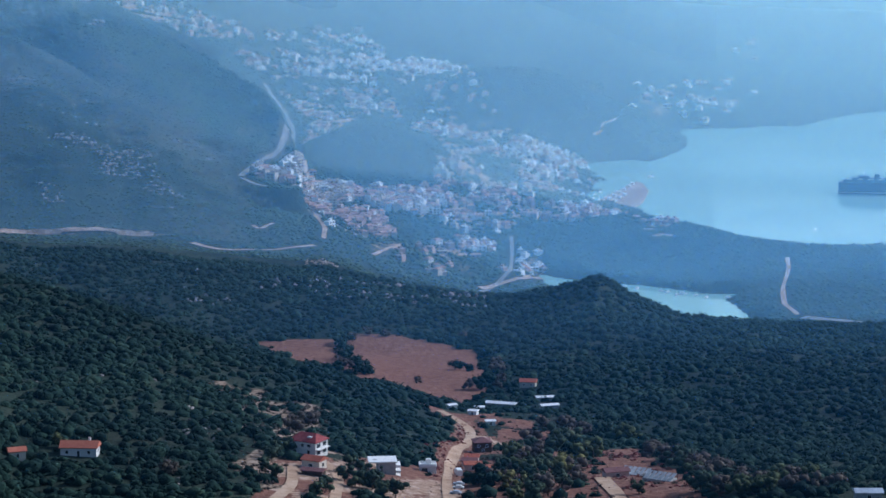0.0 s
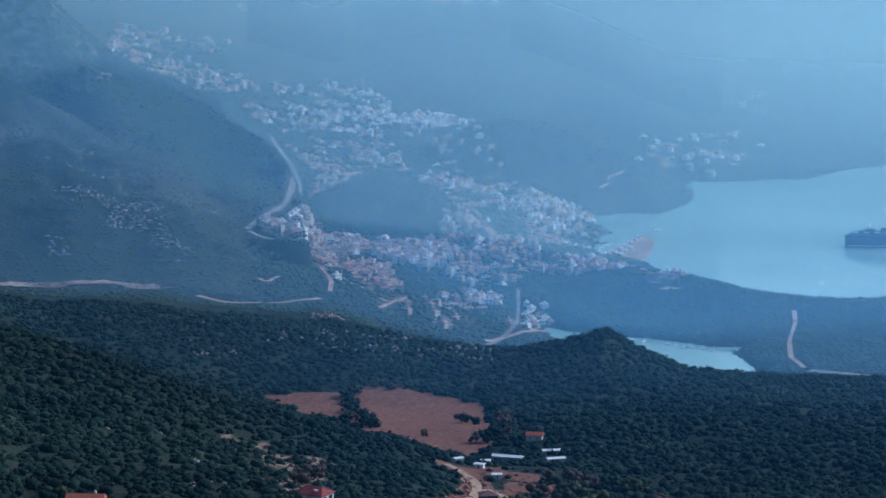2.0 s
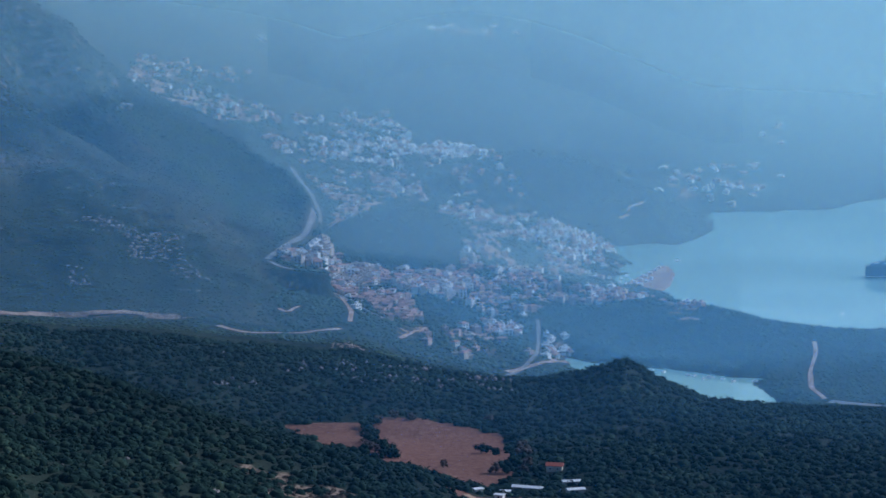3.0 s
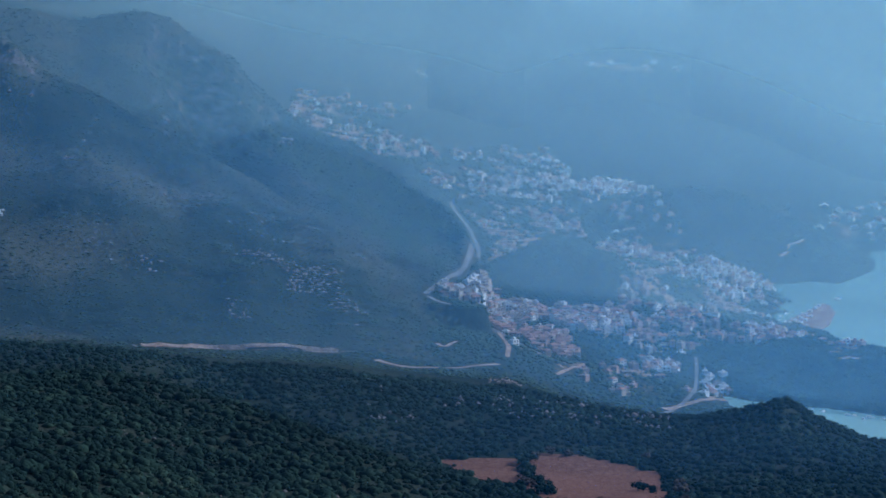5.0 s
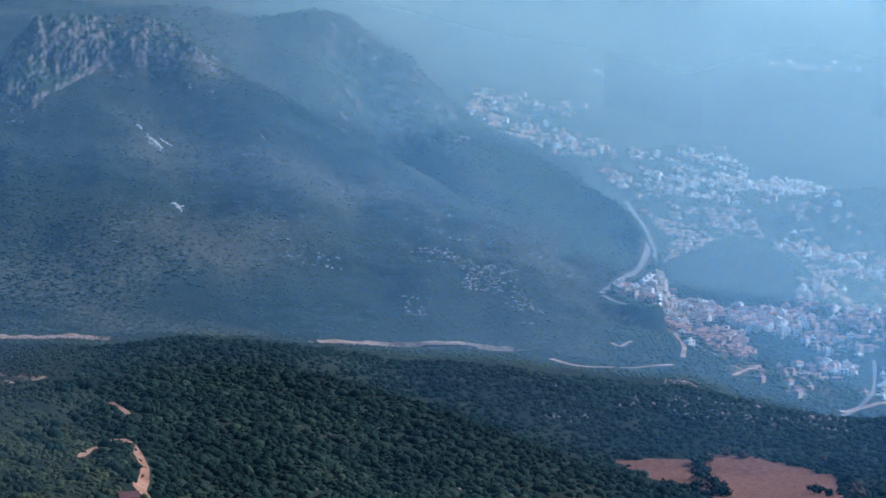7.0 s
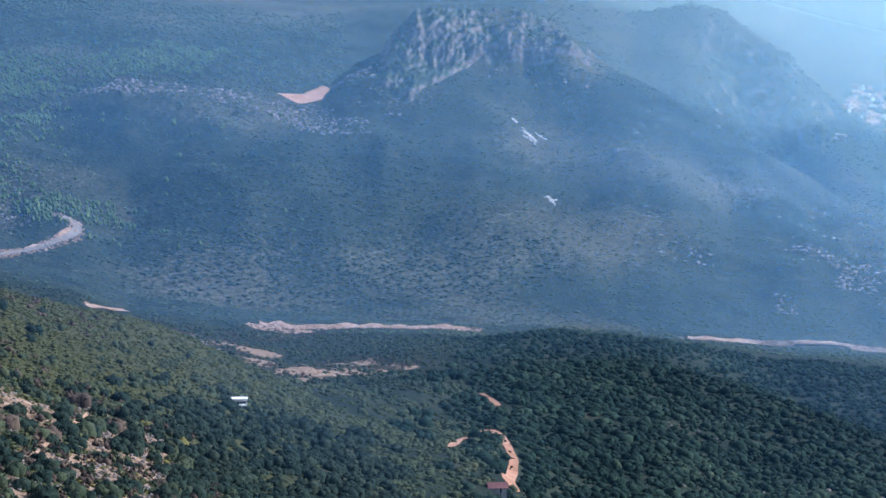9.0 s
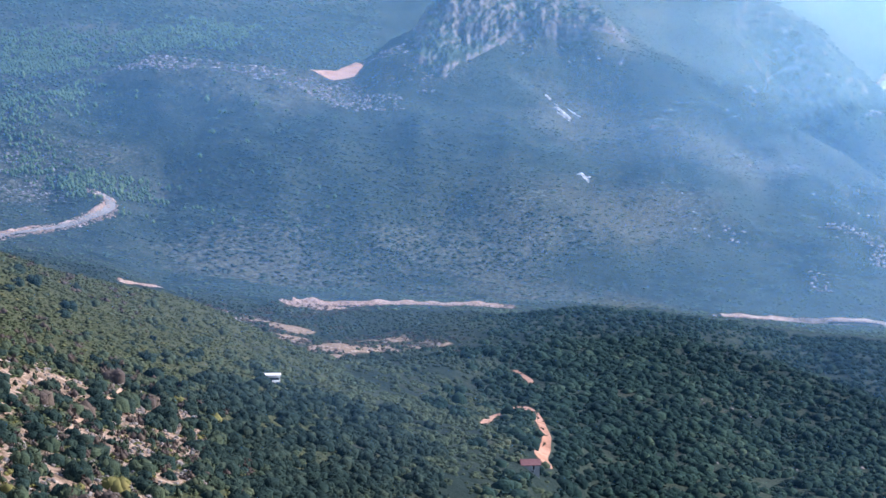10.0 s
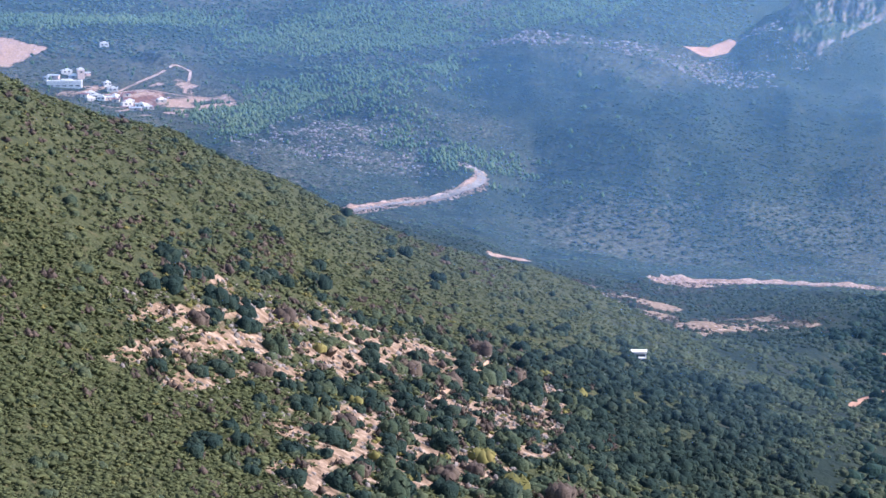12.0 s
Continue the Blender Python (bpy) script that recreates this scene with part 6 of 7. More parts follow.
_seed = 500
for _az, _d, _tall, _wide, _leaf, _label in (
        (0.28, 1352, 7, 7, LEAVES_MID, "dark round oak standing alone in the red field"), (0.62, 1348, 5, 5, LEAVES_MID, "small dark oak in the red field"),
        (-0.61, 1284, 5.5, 4.5, LEAVES_DRY, "thin brownish tree in the red field"),
        (-2.29, 1372, 7, 6, LEAVES_MID, "dark oak in a row across the field"), (-2.22, 1408, 7, 6, LEAVES_MID, "dark oak in a row across the field"),
        (-2.35, 1440, 6, 6, LEAVES_MID, "dark oak in a row across the field"), (-2.1, 1462, 7, 6, LEAVES_DRY, "brownish oak in a row across the field"),
        (-1.95, 1318, 6, 8, LEAVES_MID, "broad dark oak at the field's edge"), (-1.8, 1300, 6, 7, LEAVES_MID, "broad dark oak at the field's edge"),
        (-2.32, 1392, 6, 5, LEAVES_MID, "dark oak in a row across the field"), (-2.26, 1424, 6, 6, LEAVES_MID, "dark oak in a row across the field"),
        (-2.2, 1350, 6, 6, LEAVES_MID, "dark oak in a row across the field"), (-2.05, 1334, 6, 7, LEAVES_MID, "dark oak in a row across the field"),
        (-1.35, 1478, 5, 6, LEAVES_DRY, "brownish oak at the field's far edge"), (-1.75, 1482, 6, 6, LEAVES_DRY, "brownish oak at the field's far edge"),
        (-3.3, 975, 7, 8, LEAVES_DRY, "bare brown tree on the dug bank"), (-3.55, 955, 6, 8, LEAVES_DRY, "bare brown tree on the dug bank"), (-3.05, 985, 6, 7, LEAVES_DRY, "bare brown tree on the dug bank"),
        (-6.4, 822, 6, 7, LEAVES_DRY, "bare brown tree on the wooded hill"),
        (2.95, 902, 9, 8, LEAVES_YELLOW, "bright yellow-green tree in the gardens"), (2.75, 880, 8, 9, LEAVES_YELLOW, "bright yellow-green tree in the gardens"),
        (2.4, 900, 9, 9, LEAVES_SHADY, "green garden tree beside the houses"), (1.9, 905, 8, 9, LEAVES_NEAR, "green garden tree beside the houses"),
        (1.5, 880, 8, 8, LEAVES_MID, "dark garden tree beside the shed"), (0.85, 868, 8, 9, LEAVES_MID, "dark garden tree beside the road"),
        (1.1, 845, 8, 8, LEAVES_MID, "dark garden tree beside the road"), (2.1, 860, 8, 9, LEAVES_MID, "dark garden tree among plots"),
        (1.55, 990, 8, 8, LEAVES_NEAR, "light green tree behind the shed"), (2.2, 965, 9, 8, LEAVES_DRY, "brown autumn tree among green ones"),
        (1.8, 975, 8, 8, LEAVES_NEAR, "light green tree behind the shed"), (2.9, 965, 7, 9, LEAVES_MID, "dark round tree at the wood's edge"),
        (3.3, 985, 7, 8, LEAVES_MID, "dark round tree at the wood's edge"), (4.85, 955, 7, 9, LEAVES_DRY, "brown bare tree beside the red plot"),
        (5.4, 930, 7, 9, LEAVES_DRY, "brown bare tree beside the red plot"), (6.0, 880, 7, 10, LEAVES_DRY, "brown bare tree beside the red plot"),
        (6.5, 860, 7, 9, LEAVES_DRY, "brown bare tree at the wood's edge"), (7.0, 815, 7, 10, LEAVES_DRY, "brown bare tree at the wood's edge"),
        (5.6, 905, 6, 8, LEAVES_SHADY, "green tree beside the red plot"), (7.6, 800, 7, 9, LEAVES_NEAR, "olive-green tree at the wood's edge"),
        (8.3, 790, 7, 9, LEAVES_DRY, "brown bare tree at the wood's edge"), (3.2, 845, 7, 7, LEAVES_DRY, "reddish tree beside the lane"),
        (5.55, 2455, 8, 8, LEAVES_FAR, "dark tree standing up from the headland's crest"), (6.1, 2425, 8, 10, LEAVES_FAR, "dark tree standing up from the headland's crest"),
        (6.35, 2412, 9, 9, LEAVES_FAR, "dark tree standing up from the headland's crest"), (4.75, 2495, 8, 7, LEAVES_FAR, "dark tree standing up from the headland's crest"),
        (7.85, 2384, 8, 7, LEAVES_FAR, "dark tree standing up from the headland's crest"), (6.8, 2398, 7, 8, LEAVES_FAR, "dark tree standing up from the headland's crest"),
        (-8.9, 862, 6, 6, LEAVES_NEAR, "light green tree beside the farmhouse"), (1.3, 1290, 7, 7, LEAVES_DRY, "brown tree by the field's corner"),
        (0.95, 1225, 6, 6, LEAVES_MID, "dark tree between the white huts"), (4.6, 815, 5, 5, LEAVES_SHADY, "young green tree in the plot")):
    _seed += 1
    tree("tree", _az, _d, _tall, _wide, _leaf, _label, _seed)



def trees_at(places, kinds, tall, wide, seed):
    """Trees of a few kinds, turn by turn, at bearings and distances."""
    rng = np.random.default_rng(seed)
    for k, (az, d) in enumerate(places):
        leaves, label = kinds[int(rng.integers(0, len(kinds)))]
        tree("tree", az, d, float(rng.uniform(*tall)), float(rng.uniform(*wide)), leaves, label, seed + 1 + k, 200)


OAK = (LEAVES_MID, "dark round oak beside the red field")
BROWN = (LEAVES_DRY, "brown bare tree at the wood's edge")
GREEN = (LEAVES_SHADY, "green round tree in the village gardens")
DARK = (LEAVES_VALLEY, "dark round tree in the village gardens")
OLIVE = (LEAVES_NEAR, "olive-green tree in the village gardens")
GOLD = (LEAVES_YELLOW, "yellow-green autumn tree in the village gardens")
RUST = (LEAVES_DRY, "reddish-brown autumn tree in the village gardens")
trees_at([(-2.42, 1450), (-2.36, 1434), (-2.4, 1378), (-2.26, 1362), (-2.34, 1330), (-2.19, 1318), (-2.05, 1334), (-2.45, 1318), (-2.26, 1458), (-1.9, 1302), (-2.03, 1290), (-1.77, 1310)], [OAK, OAK, BROWN], (5, 8), (5, 9), 700)
trees_at([(0.8, 1458), (0.93, 1438), (1.11, 1418), (1.2, 1382), (1.3, 1342), (0.71, 1470), (0.47, 1476), (0.21, 1484), (1.07, 1290), (1.27, 1270), (0.87, 1270), (0.61, 1270), (0.4, 1356)], [OAK, OAK, BROWN], (5, 8), (6, 10), 730)
trees_at([(-2.31, 838), (-2.07, 830), (-1.85, 838), (-1.65, 830), (-1.38, 824), (-1.91, 856), (-2.15, 856), (-1.6, 846), (-1.12, 820), (-2.98, 806), (-3.6, 884), (-3.85, 876), (-4.03, 866), (-3.9, 828), (-4.16, 838), (-2.75, 816)], [DARK, DARK, GREEN], (5, 8), (5, 8), 760)
trees_at([(1.34, 882), (1.54, 905), (1.87, 938), (2.0, 874), (2.34, 854), (2.67, 878), (3.0, 894), (3.26, 934), (2.13, 986), (1.54, 846), (1.94, 834), (2.47, 826), (3.52, 946), (2.99, 1046), (2.66, 1018)], [DARK, GREEN, OLIVE, RUST, GOLD], (6, 10), (6, 10), 790)
trees_at([(2.86, 1102), (3.12, 1102), (3.32, 1094), (2.66, 1078), (2.33, 1098), (2.07, 1070), (4.18, 1094), (4.44, 1090), (3.85, 1098), (2.75, 1060), (3.0, 1075), (1.2, 865), (1.75, 815), (2.2, 810), (2.8, 840)], [DARK, OLIVE, OLIVE, RUST, RUST], (5, 9), (6, 10), 820)
trees_at([(4.97, 1026), (5.3, 938), (5.57, 922), (5.9, 862), (6.17, 846), (6.49, 850), (6.82, 818), (7.15, 802), (7.48, 806), (7.8, 814), (8.13, 802), (8.52, 806), (8.91, 786), (9.3, 790), (6.04, 814), (6.43, 806), (6.96, 794), (7.61, 786)], [BROWN, BROWN, BROWN, OLIVE, DARK], (5, 8), (6, 9), 850)

# ---- rocks ----
ROCK_SHAPES = [(ICO_V * _rng.uniform(0.55, 1.25, (len(ICO_V), 1)) * np.array([0.5, 0.5, 0.5]) + np.array([0, 0, 0.25]), ICO_F) for _ in range(6)]


def rocks(name, seed, count, sector, wide, ratio, label, keep=None, mat=None):
    x, y = strewn(seed, count, *sector)
    rng = np.random.default_rng(seed + 1)
    if keep is not None:
        ok = keep(x, y, rng)
        x, y = x[ok], y[ok]
    w = rng.uniform(*wide, len(x))
    return scatter(name, ROCK_SHAPES, x, y, w, w * rng.uniform(*ratio, len(x)), mat or ROCK, label, "rock", seed, sink=0.3, smooth=False)


CRAG = varied("pinkish_limestone", [(0.1, 0.09, 0.09), (0.2, 0.17, 0.167), (0.36, 0.305, 0.295)], 0.2, 0.9, 0.6, 0.6, island=0.4)


def cliff_material():
    """Weathered limestone with upright stains, scrub holding on where the rock lies flatter."""
    m, nodes, links = material("cliff_rock")
    b = nodes["Principled BSDF"]
    where, stretch, streaks, grain, blots, facing = (nodes.new(k) for k in ("ShaderNodeNewGeometry", "ShaderNodeMapping", "ShaderNodeTexNoise", "ShaderNodeTexNoise", "ShaderNodeTexNoise", "ShaderNodeSeparateXYZ"))
    stretch.inputs["Scale"].default_value = (1, 1, 0.7)
    links.new(where.outputs["Position"], stretch.inputs["Vector"])
    links.new(stretch.outputs[0], streaks.inputs["Vector"])
    for n, scale, detail in ((streaks, 0.22, 6), (grain, 0.5, 5), (blots, 0.07, 4)):
        n.inputs["Scale"].default_value, n.inputs["Detail"].default_value = scale, detail
    for n in (grain, blots):
        links.new(where.outputs["Position"], n.inputs["Vector"])
    stone = nodes.new("ShaderNodeValToRGB")
    for e, (p, c) in zip([stone.color_ramp.elements[0], stone.color_ramp.elements.new(0.5), stone.color_ramp.elements[-1]], ((0.34, (0.082, 0.078, 0.076)), (0.52, (0.138, 0.122, 0.116)), (0.68, (0.215, 0.185, 0.172)))):
        e.position, e.color = p, (*c, 1)
    links.new(streaks.outputs["Fac"], stone.inputs[0])
    links.new(where.outputs["Normal"], facing.inputs[0])
    add, span, mix = nodes.new("ShaderNodeMath"), nodes.new("ShaderNodeMapRange"), nodes.new("ShaderNodeMix")
    add.operation = "ADD"
    links.new(facing.outputs["Z"], add.inputs[0])
    links.new(blots.outputs["Fac"], add.inputs[1])
    span.inputs["From Min"].default_value, span.inputs["From Max"].default_value = 1.14, 1.36
    links.new(add.outputs[0], span.inputs["Value"])
    mix.data_type = "RGBA"
    links.new(span.outputs[0], mix.inputs[0])
    links.new(stone.outputs["Color"], mix.inputs[6])
    mix.inputs[7].default_value = (0.04, 0.062, 0.04, 1)
    links.new(mix.outputs[2], b.inputs["Base Color"])
    b.inputs["Roughness"].default_value, b.inputs["Specular IOR Level"].default_value = 0.92, 0.1
    relief = nodes.new("ShaderNodeBump")
    relief.inputs["Strength"].default_value, relief.inputs["Distance"].default_value = 0.8, 1.6
    links.new(grain.outputs["Fac"], relief.inputs["Height"])
    links.new(relief.outputs["Normal"], b.inputs["Normal"])
    return m


CLIFF = cliff_material()


def rock_face(crest, base, label, out=7.0, lift=5.0, bands=3.0, seed=1, cell=1.6):
    """A cliff that stands out from the slope between its base and its crest: upright ribs and clefts, broken by ledges."""
    az = np.arange(crest[0][0], crest[-1][0], cell / (0.01745 * crest[0][1]))
    rows = np.linspace(0, 1, int(max(abs(c[1] - b[1]) for c, b in zip(crest, base)) / cell * 0.8))
    a, v = np.meshgrid(az, rows)
    dt, db = np.interp(a, *np.array(crest).T), np.interp(a, *np.array(base).T)
    d = db + (dt - db) * v
    x, y = spot(a, d)
    z = height(x, y)
    m = a * 0.01745 * 2700
    edge = ease(0, 0.12, v) * (1 - ease(0.93, 1.0, v)) * ease(0, 0.05, (a - az[0]) / (az[-1] - az[0])) * (1 - ease(0.95, 1.0, (a - az[0]) / (az[-1] - az[0])))
    ribs = 1 - 2 * np.abs(rough(m + 3 * rough(m, z, 25, seed + 1), z * 0.55, 12, seed))
    fins = 1 - 2 * np.abs(rough(m + 1.5 * rough(m, z, 14, seed + 6), z * 0.8, 5.0, seed + 2))
    grain = rough(m, z, 2.6, seed + 3)
    ledge = (v * bands + 0.35 * rough(m, z * 0.3, 40, seed + 4)) % 1.0
    ledge = ease(0.2, 0.5, ledge) - ledge
    near = (out * (0.36 * ribs + 0.3 * fins + 0.2 * grain) + 1.5) * edge
    x, y = x - near * np.sin(np.radians(a)), y - near * np.cos(np.radians(a))
    z = z - 1.2 + edge * (0.4 + lift * (0.36 * ribs + 0.28 * fins + 1.0 * ledge + 0.28 * grain)) + 0.6 * lift * edge * rough(m, z, 60, seed + 5)
    ob = new("cliff", mesh_from("cliff", np.stack([x, y, z], -1).reshape(-1, 3), grid_faces(*x.shape), CLIFF))
    return tagged(ob, label, "cliff", kind="structure")


rock_face([(-18.3, 2690), (-17.6, 2735), (-16.9, 2752), (-15.5, 2755), (-14.4, 2755), (-13.9, 2748), (-13.3, 2722)], [(-18.3, 2500), (-17.6, 2470), (-16.9, 2520), (-16.1, 2600), (-15.07, 2606), (-14.3, 2604), (-13.3, 2630)],
          "grey and pinkish limestone cliff of the high bluff", 4.2, 4.2, 4.0, 11)
rock_face([(-11.1, 3225), (-10.3, 3210), (-9.6, 3170), (-9.0, 3110), (-8.5, 3060), (-7.9, 3000)], [(-11.1, 3090), (-10.3, 2980), (-9.6, 2860), (-9.0, 2760), (-8.5, 2700), (-7.9, 2680)],
          "shaded limestone buttresses of the far peak", 6.0, 4.0, 4.0, 41, 2.6)
rocks("crags", 31, 160, (-18.3, -13.4, 2580, 2740), (2, 6), (0.5, 1.0), "fallen limestone blocks on the high bluff", keep=lambda x, y, rng: rough(x, y, 26, 96) > -0.1, mat=CRAG)
rocks("crags", 33, 200, (-19.0, -17.2, 2440, 2640), (2, 5), (0.5, 1.0), "grey limestone blocks below the bluff", keep=lambda x, y, rng: rough(x, y, 30, 96) > 0, mat=CRAG)
rocks("crags", 35, 2600, (-26, -17.8, 2400, 2590), (1.6, 5.5), (0.4, 0.8), "grey limestone blocks along the shoulder", keep=lambda x, y, rng: (rough(x, y, 50, 97) > 0.05) & (shore(PAD, x, y) < -5), mat=CRAG)
rocks("boulders", 69, 900, (-9.2, -6.0, 2050, 2260), (1.6, 5.0), (0.4, 0.8), "pinkish limestone outcrop low on the mountain slope", keep=lambda x, y, rng: rough(x, y, 45, 106) > 0.1, mat=CRAG)
rocks("boulders", 37, 420, (-31, -26, 2040, 2230), (1.6, 4.5), (0.5, 0.9), "grey boulders on the scrubby knoll")
rocks("boulders", 67, 1500, (-13.5, -6.5, 2150, 2420), (1.8, 5.0), (0.4, 0.8), "pinkish limestone boulders on the mountain slope", keep=lambda x, y, rng: rough(x, y, 75, 105) > 0.3, mat=CRAG)
rocks("boulders", 39, 420, (-13, -4, 2150, 2600), (2, 5), (0.4, 0.8), "grey boulders on the mountain slope", keep=lambda x, y, rng: rough(x, y, 90, 98) > 0.25)
rocks("crags", 41, 60, (-11, -7.5, 2850, 3150), (5, 12), (0.5, 1.0), "grey crags on the far mountain flank", keep=lambda x, y, rng: rough(x, y, 70, 99) > 0.2)
rocks("boulders", 61, 130, (-6.2, -5.3, 890, 1000), (0.7, 2.6), (0.5, 1.0), "pale grey boulders on the wooded hill", keep=lambda x, y, rng: rough(x, y, 14, 102) > 0.0)
rocks("boulders", 63, 90, (-7.6, -6.2, 800, 850), (0.7, 2.4), (0.4, 0.8), "pale grey boulders on the wooded hill", keep=lambda x, y, rng: rough(x, y, 12, 103) > 0.0)
rocks("boulders", 65, 700, (-30, -26.8, 2080, 2200), (1.4, 4.5), (0.4, 0.8), "pale limestone outcrop on the scrubby knoll", keep=lambda x, y, rng: rough(x, y, 24, 104) > 0.1, mat=CRAG)
rocks("boulders", 43, 160, (-12, -3, 800, 1100), (1.0, 2.6), (0.5, 1.0), "pale boulders among the woods", keep=lambda x, y, rng: rough(x, y, 40, 100) > 0.2)
rocks("boulders", 45, 520, (-6, 1.0, 1560, 1720), (2.0, 5.0), (0.9, 1.5), "pale boulders along the wooded crest", keep=lambda x, y, rng: rough(x, y, 40, 101) > 0.1, mat=CRAG)
rocks("stones", 47, 5200, (-35.5, -23, 380, 630), (0.4, 1.6), (0.7, 1.2), "pale stones on the old terraces", keep=lambda x, y, rng: (np.maximum(within(TERRACES, x, y, 10), within(LOW_TERRACES, x, y, 6)) > 0) & (rng.uniform(0, 1, len(x)) < 0.7))
rocks("stones", 49, 300, (-23.6, -17.6, 1330, 1890), (1.0, 3.0), (0.5, 0.9), "pale rubble beside the lane", keep=lambda x, y, rng: np.maximum(within(RUBBLE, x, y, 14), within(RUBBLE_LOW, x, y, 14)) > -4)

for _k, (_sector, _count, _wide) in enumerate((((-21.4, -15.9, 1855, 1940), 700, (1.0, 3.4)), ((-28.4, -25.0, 1860, 2110), 1100, (0.8, 2.8)), ((-11.4, -6.3, 1930, 1975), 200, (0.8, 2.0)), ((-3, 1.5, 780, 1110), 260, (0.5, 1.5)))):
    rocks("rubble", 51 + 2 * _k, _count * 6, _sector, _wide, (0.5, 0.9), "pale rubble along the cut roadside",
          keep=lambda x, y, rng: np.min([near_line(line, x, y) - half for line, half in BARE_ROADS], axis=0) < 4.5, mat=RUBBLE_MAT)

rocks("boulders", 71, 140, (-3.2, -2.4, 1790, 1900), (1.2, 3.4), (0.4, 0.8), "bleached stones on the slope behind the wooded crest", keep=lambda x, y, rng: rough(x, y, 16, 107) > 0.0, mat=RUBBLE_MAT)
SCREE_MAT = varied("bleached_scree", [(0.4, 0.39, 0.38), (0.55, 0.54, 0.53), (0.68, 0.67, 0.66)], 0.3, 0.95, 0.5, 1.0)
# bright scree: streaks down the mountain below the bluff, and one burst lower on the slope: bearing and distance of both ends, width
for _k, (_a0, _d0, _a1, _d1, _wide) in enumerate(((-15.02, 2482, -14.66, 2462, 5.0), (-14.72, 2486, -14.45, 2472, 2.6), (-14.98, 2468, -14.68, 2456, 2.2), (-15.24, 2500, -15.12, 2493, 2.6),
                                                 (-14.46, 2290, -14.26, 2276, 3.4), (-14.36, 2284, -14.2, 2288, 2.0))):
    _t = np.random.default_rng(200 + _k)
    _u = _t.uniform(0, 1, 46)
    _sx, _sy = spot(_a0 + (_a1 - _a0) * _u + _t.normal(0, 0.00035 * 57 * _wide * 0.25, 46), _d0 + (_d1 - _d0) * _u + _t.normal(0, _wide * 0.5, 46))
    _w = _t.uniform(0.35, 1.0, 46) * _wide
    scatter("scree", ROCK_SHAPES, _sx, _sy, _w, _w * 0.45, SCREE_MAT, "streak of bleached scree stones on the slope", "scree", 210 + _k, sink=0.25, smooth=False)

# ---- harbour, ship and boats ----
PIER = [(3.5, 2700), (3.43, 2735), (3.73, 2806), (4.05, 2857), (4.3, 2910), (4.44, 2930), (4.6, 2915), (4.72, 2860), (4.6, 2775), (4.42, 2735), (4.3, 2690)]
_bm = bmesh.new()
_low = [_bm.verts.new((*spot(a, d), -3)) for a, d in PIER]
_top = [_bm.verts.new((*spot(a, d), 1.6)) for a, d in PIER]
_bm.faces.new(_top)
for _k in range(len(PIER)):
    _bm.faces.new((_low[_k], _low[(_k + 1) % len(PIER)], _top[(_k + 1) % len(PIER)], _top[_k]))
tagged(part("pier", _bm, RUBBLE_MAT), "broad pale concrete pier in the harbour", "pier", kind="structure")


def hull_mesh(length, beam, z0, z1):
    bm = bmesh.new()
    prof = ((-0.5, 0.9), (-0.46, 1.0), (0.2, 1.0), (0.38, 0.7), (0.47, 0.3), (0.5, 0.04))
    rows = [[bm.verts.new((x * length, s * beam / 2 * w * (0.8 if k == 0 else 1.0), z)) for k, z in enumerate((z0, z1)) for s in (-1, 1)] for x, w in prof]
    for a, b in zip(rows, rows[1:]):
        for i, j in ((0, 2), (2, 3), (3, 1)):
            bm.faces.new((a[i], b[i], b[j], a[j]))
    bm.faces.new((rows[0][0], rows[0][2], rows[0][3], rows[0][1]))
    bm.faces.new((rows[-1][0], rows[-1][1], rows[-1][3], rows[-1][2]))
    return bm


for _az, _d in ((3.7, 2760), (3.82, 2784), (3.95, 2808), (4.06, 2832), (4.17, 2858), (4.28, 2884), (4.36, 2904), (3.95, 2770), (4.06, 2792), (4.18, 2816)):
    _kiosk = thing("kiosk", "small white harbour kiosk on the pier", "kiosk", "harbour kiosks", at=(*map(float, spot(_az, _d)), 1.6), turn=-35)
    part("wall", box(-2.0, 2.0, -1.5, 1.5, 0, 2.2), WHITE_WALL, _kiosk)
    part("roof", roof_mesh(4.0, 3.0, 2.2, 1.0, 0.4, 0.6), WHITE_SHEET, _kiosk)


SHIP_HULL = varied("ship_hull_paint", [(0.02, 0.05, 0.1), (0.035, 0.08, 0.15)], 0.1, 0.45, specular=0.5)
SHIP_TOP = varied("ship_upper_paint", [(0.1, 0.17, 0.25), (0.2, 0.28, 0.36)], 0.1, 0.5)


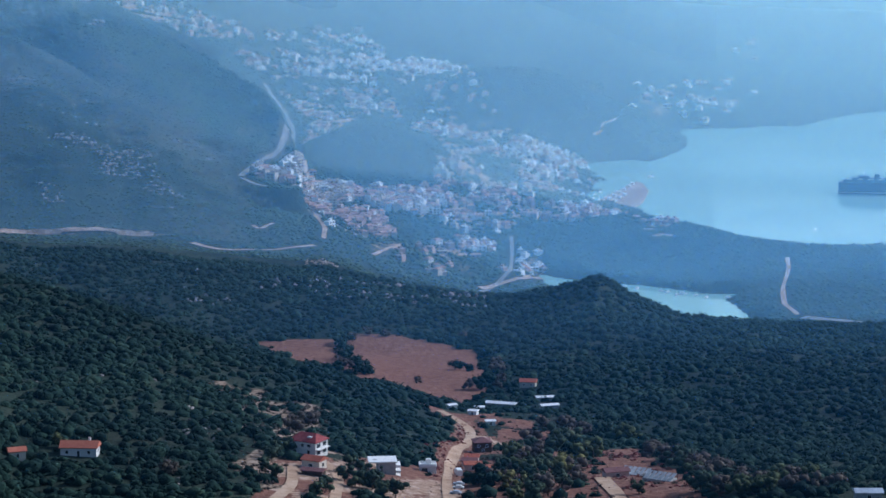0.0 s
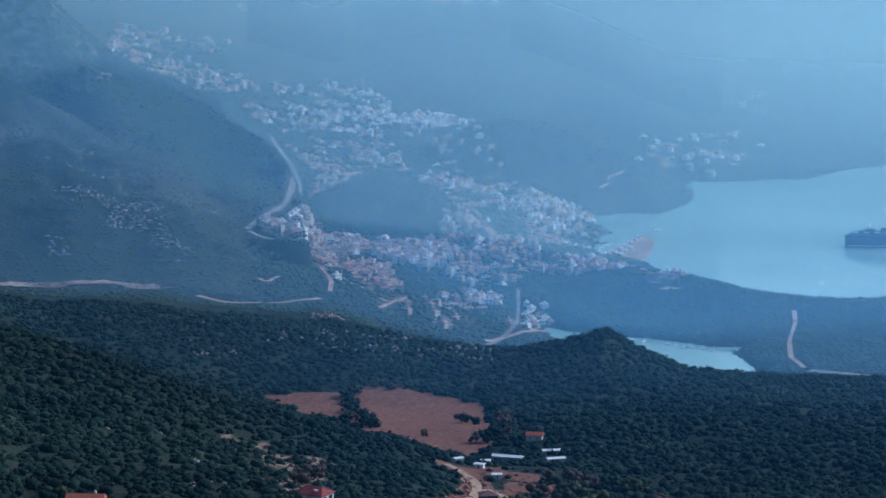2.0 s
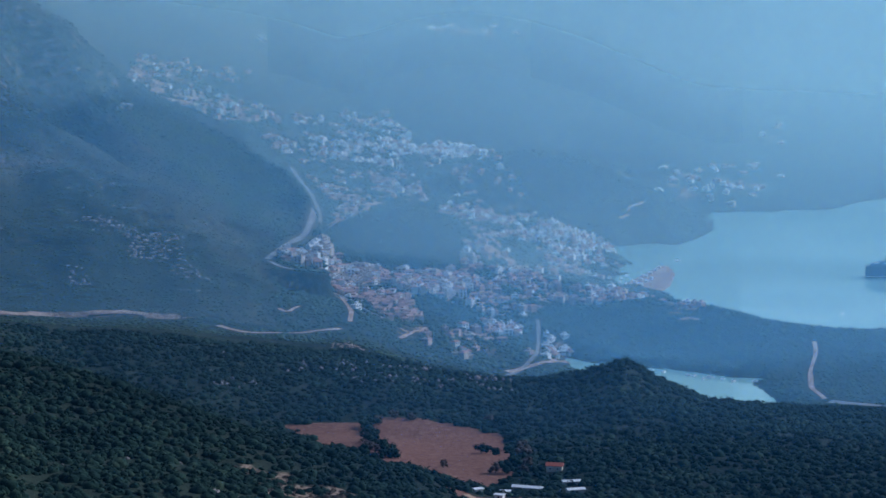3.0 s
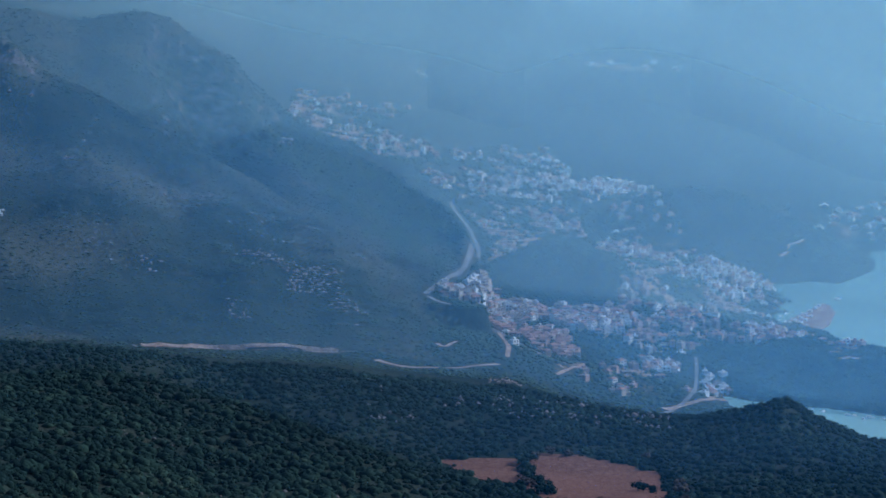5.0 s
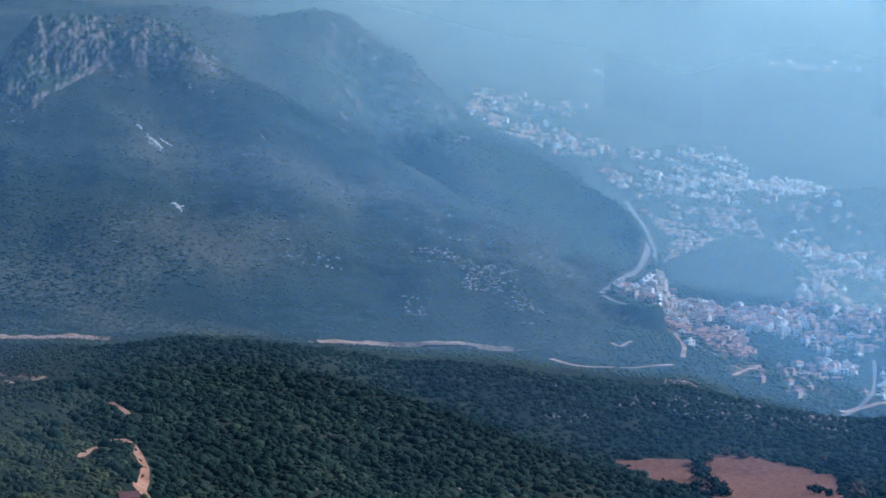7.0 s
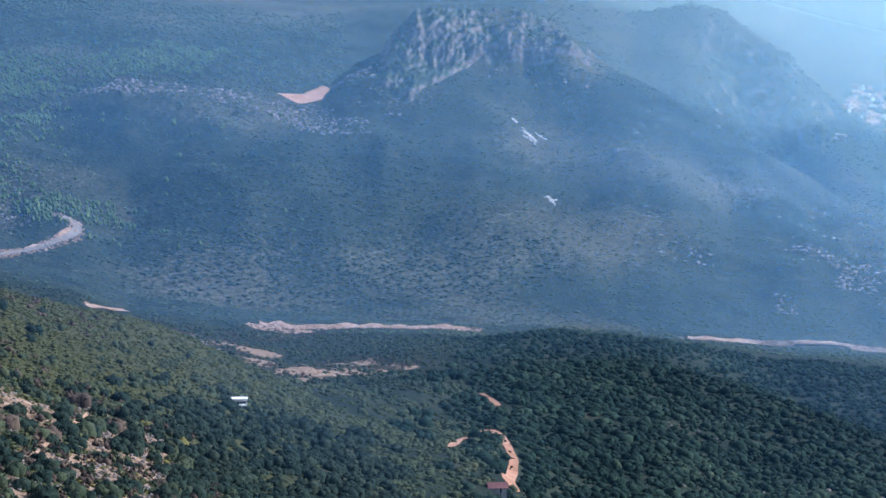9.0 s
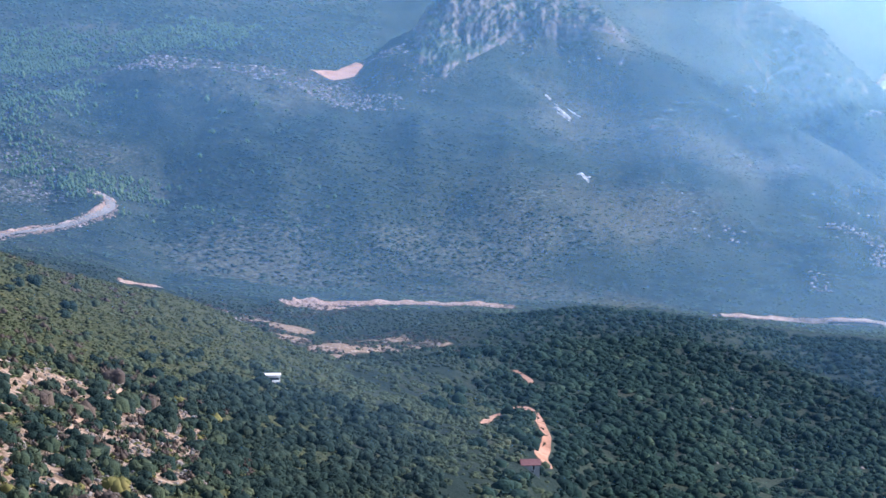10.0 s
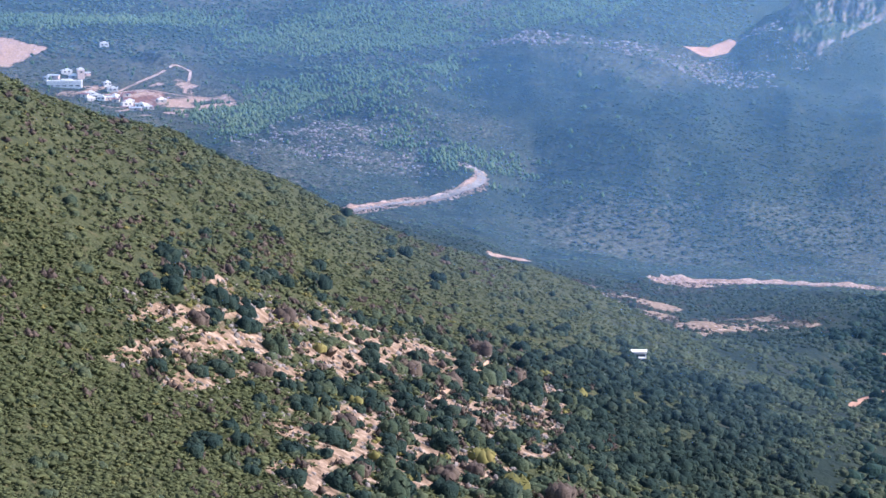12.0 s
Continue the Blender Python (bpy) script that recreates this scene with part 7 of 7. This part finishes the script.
def ship(az, d, turn):
    x, y = spot(az, d)
    root = thing("ship", "large dark blue ship lying at anchor in the bay", "ship", at=(float(x), float(y), 0), turn=turn - az)
    part("hull", hull_mesh(104, 16, -2, 13), SHIP_HULL, root)
    part("stripe", box(-51.6, 20, -8.2, 8.2, 1.0, 2.0), WHITE_PAINT, root)
    part("lower_deckhouse", box(-47, 30, -7, 7, 13, 16, 0.3), SHIP_TOP, root)
    part("upper_deckhouse", box(-40, 22, -6, 6, 16, 18.2, 0.3), SHIP_TOP, root)
    bridge = part("bridge", box(-30, -18, -7, 7, 18.2, 21, 0.4), SHIP_TOP, root)
    part("bridge_window", box(-29, -19, -7.1, -6.9, 19.2, 20.2), GLASS_DARK, bridge)
    part("funnel", box(-12, -6, -2.5, 2.5, 18.2, 22, 0.5), SHIP_HULL, root)
    part("mast", box(-24.3, -23.7, -0.3, 0.3, 21, 26), WHITE_PAINT, root)
    for k in range(5):
        part("lifeboat", box(-44 + 12 * k, -37 + 12 * k, -8.2, -6.6, 16.2, 17.8, 0.5), WHITE_PAINT, root)


ship(10.07, 2880, 4)


def boat(az, d, turn, length, name="boat", label="small white boat moored in the harbour"):
    x, y = spot(az, d)
    root = thing(name, label, "boat", "moored boats", at=(float(x), float(y), 0), turn=turn)
    part("hull", hull_mesh(length, length * 0.3, -0.3, length * 0.12), WHITE_PAINT, root)
    part("cabin", box(-length * 0.3, length * 0.1, -length * 0.1, length * 0.1, length * 0.12, length * 0.28, 0.08), WHITE_PAINT, root)
    part("mast", box(length * 0.02, length * 0.05, -0.06, 0.06, length * 0.2, length * 0.75), TIN, root)


for _az, _d, _t, _l in ((3.6, 2790, 60, 7), (3.75, 2810, 55, 8), (3.9, 2832, 60, 7), (4.0, 2850, 58, 9), (4.12, 2868, 60, 7), (3.5, 2830, 40, 6), (3.62, 2850, 45, 7), (3.46, 2800, 50, 6), (3.68, 2768, 62, 6)):
    boat(_az, _d, _t, _l)
for _az, _d, _t, _l in ((4.2, 2262, 20, 6), (4.5, 2252, 60, 7), (5.05, 2240, 10, 6), (5.2, 2236, 40, 6), (5.55, 2228, 15, 9), (5.4, 2222, 80, 7), (5.85, 2224, 30, 5), (6.1, 2214, 50, 6), (5.45, 2130, 70, 8), (6.6, 2215, 20, 7)):
    boat(_az, _d, _t, _l, label="small white boat moored in the turquoise inlet")
boat(4.78, 2978, 30, 9, label="small dark boat crossing the bay")
boat(8.54, 2606, 70, 6, label="small dark boat crossing the bay")
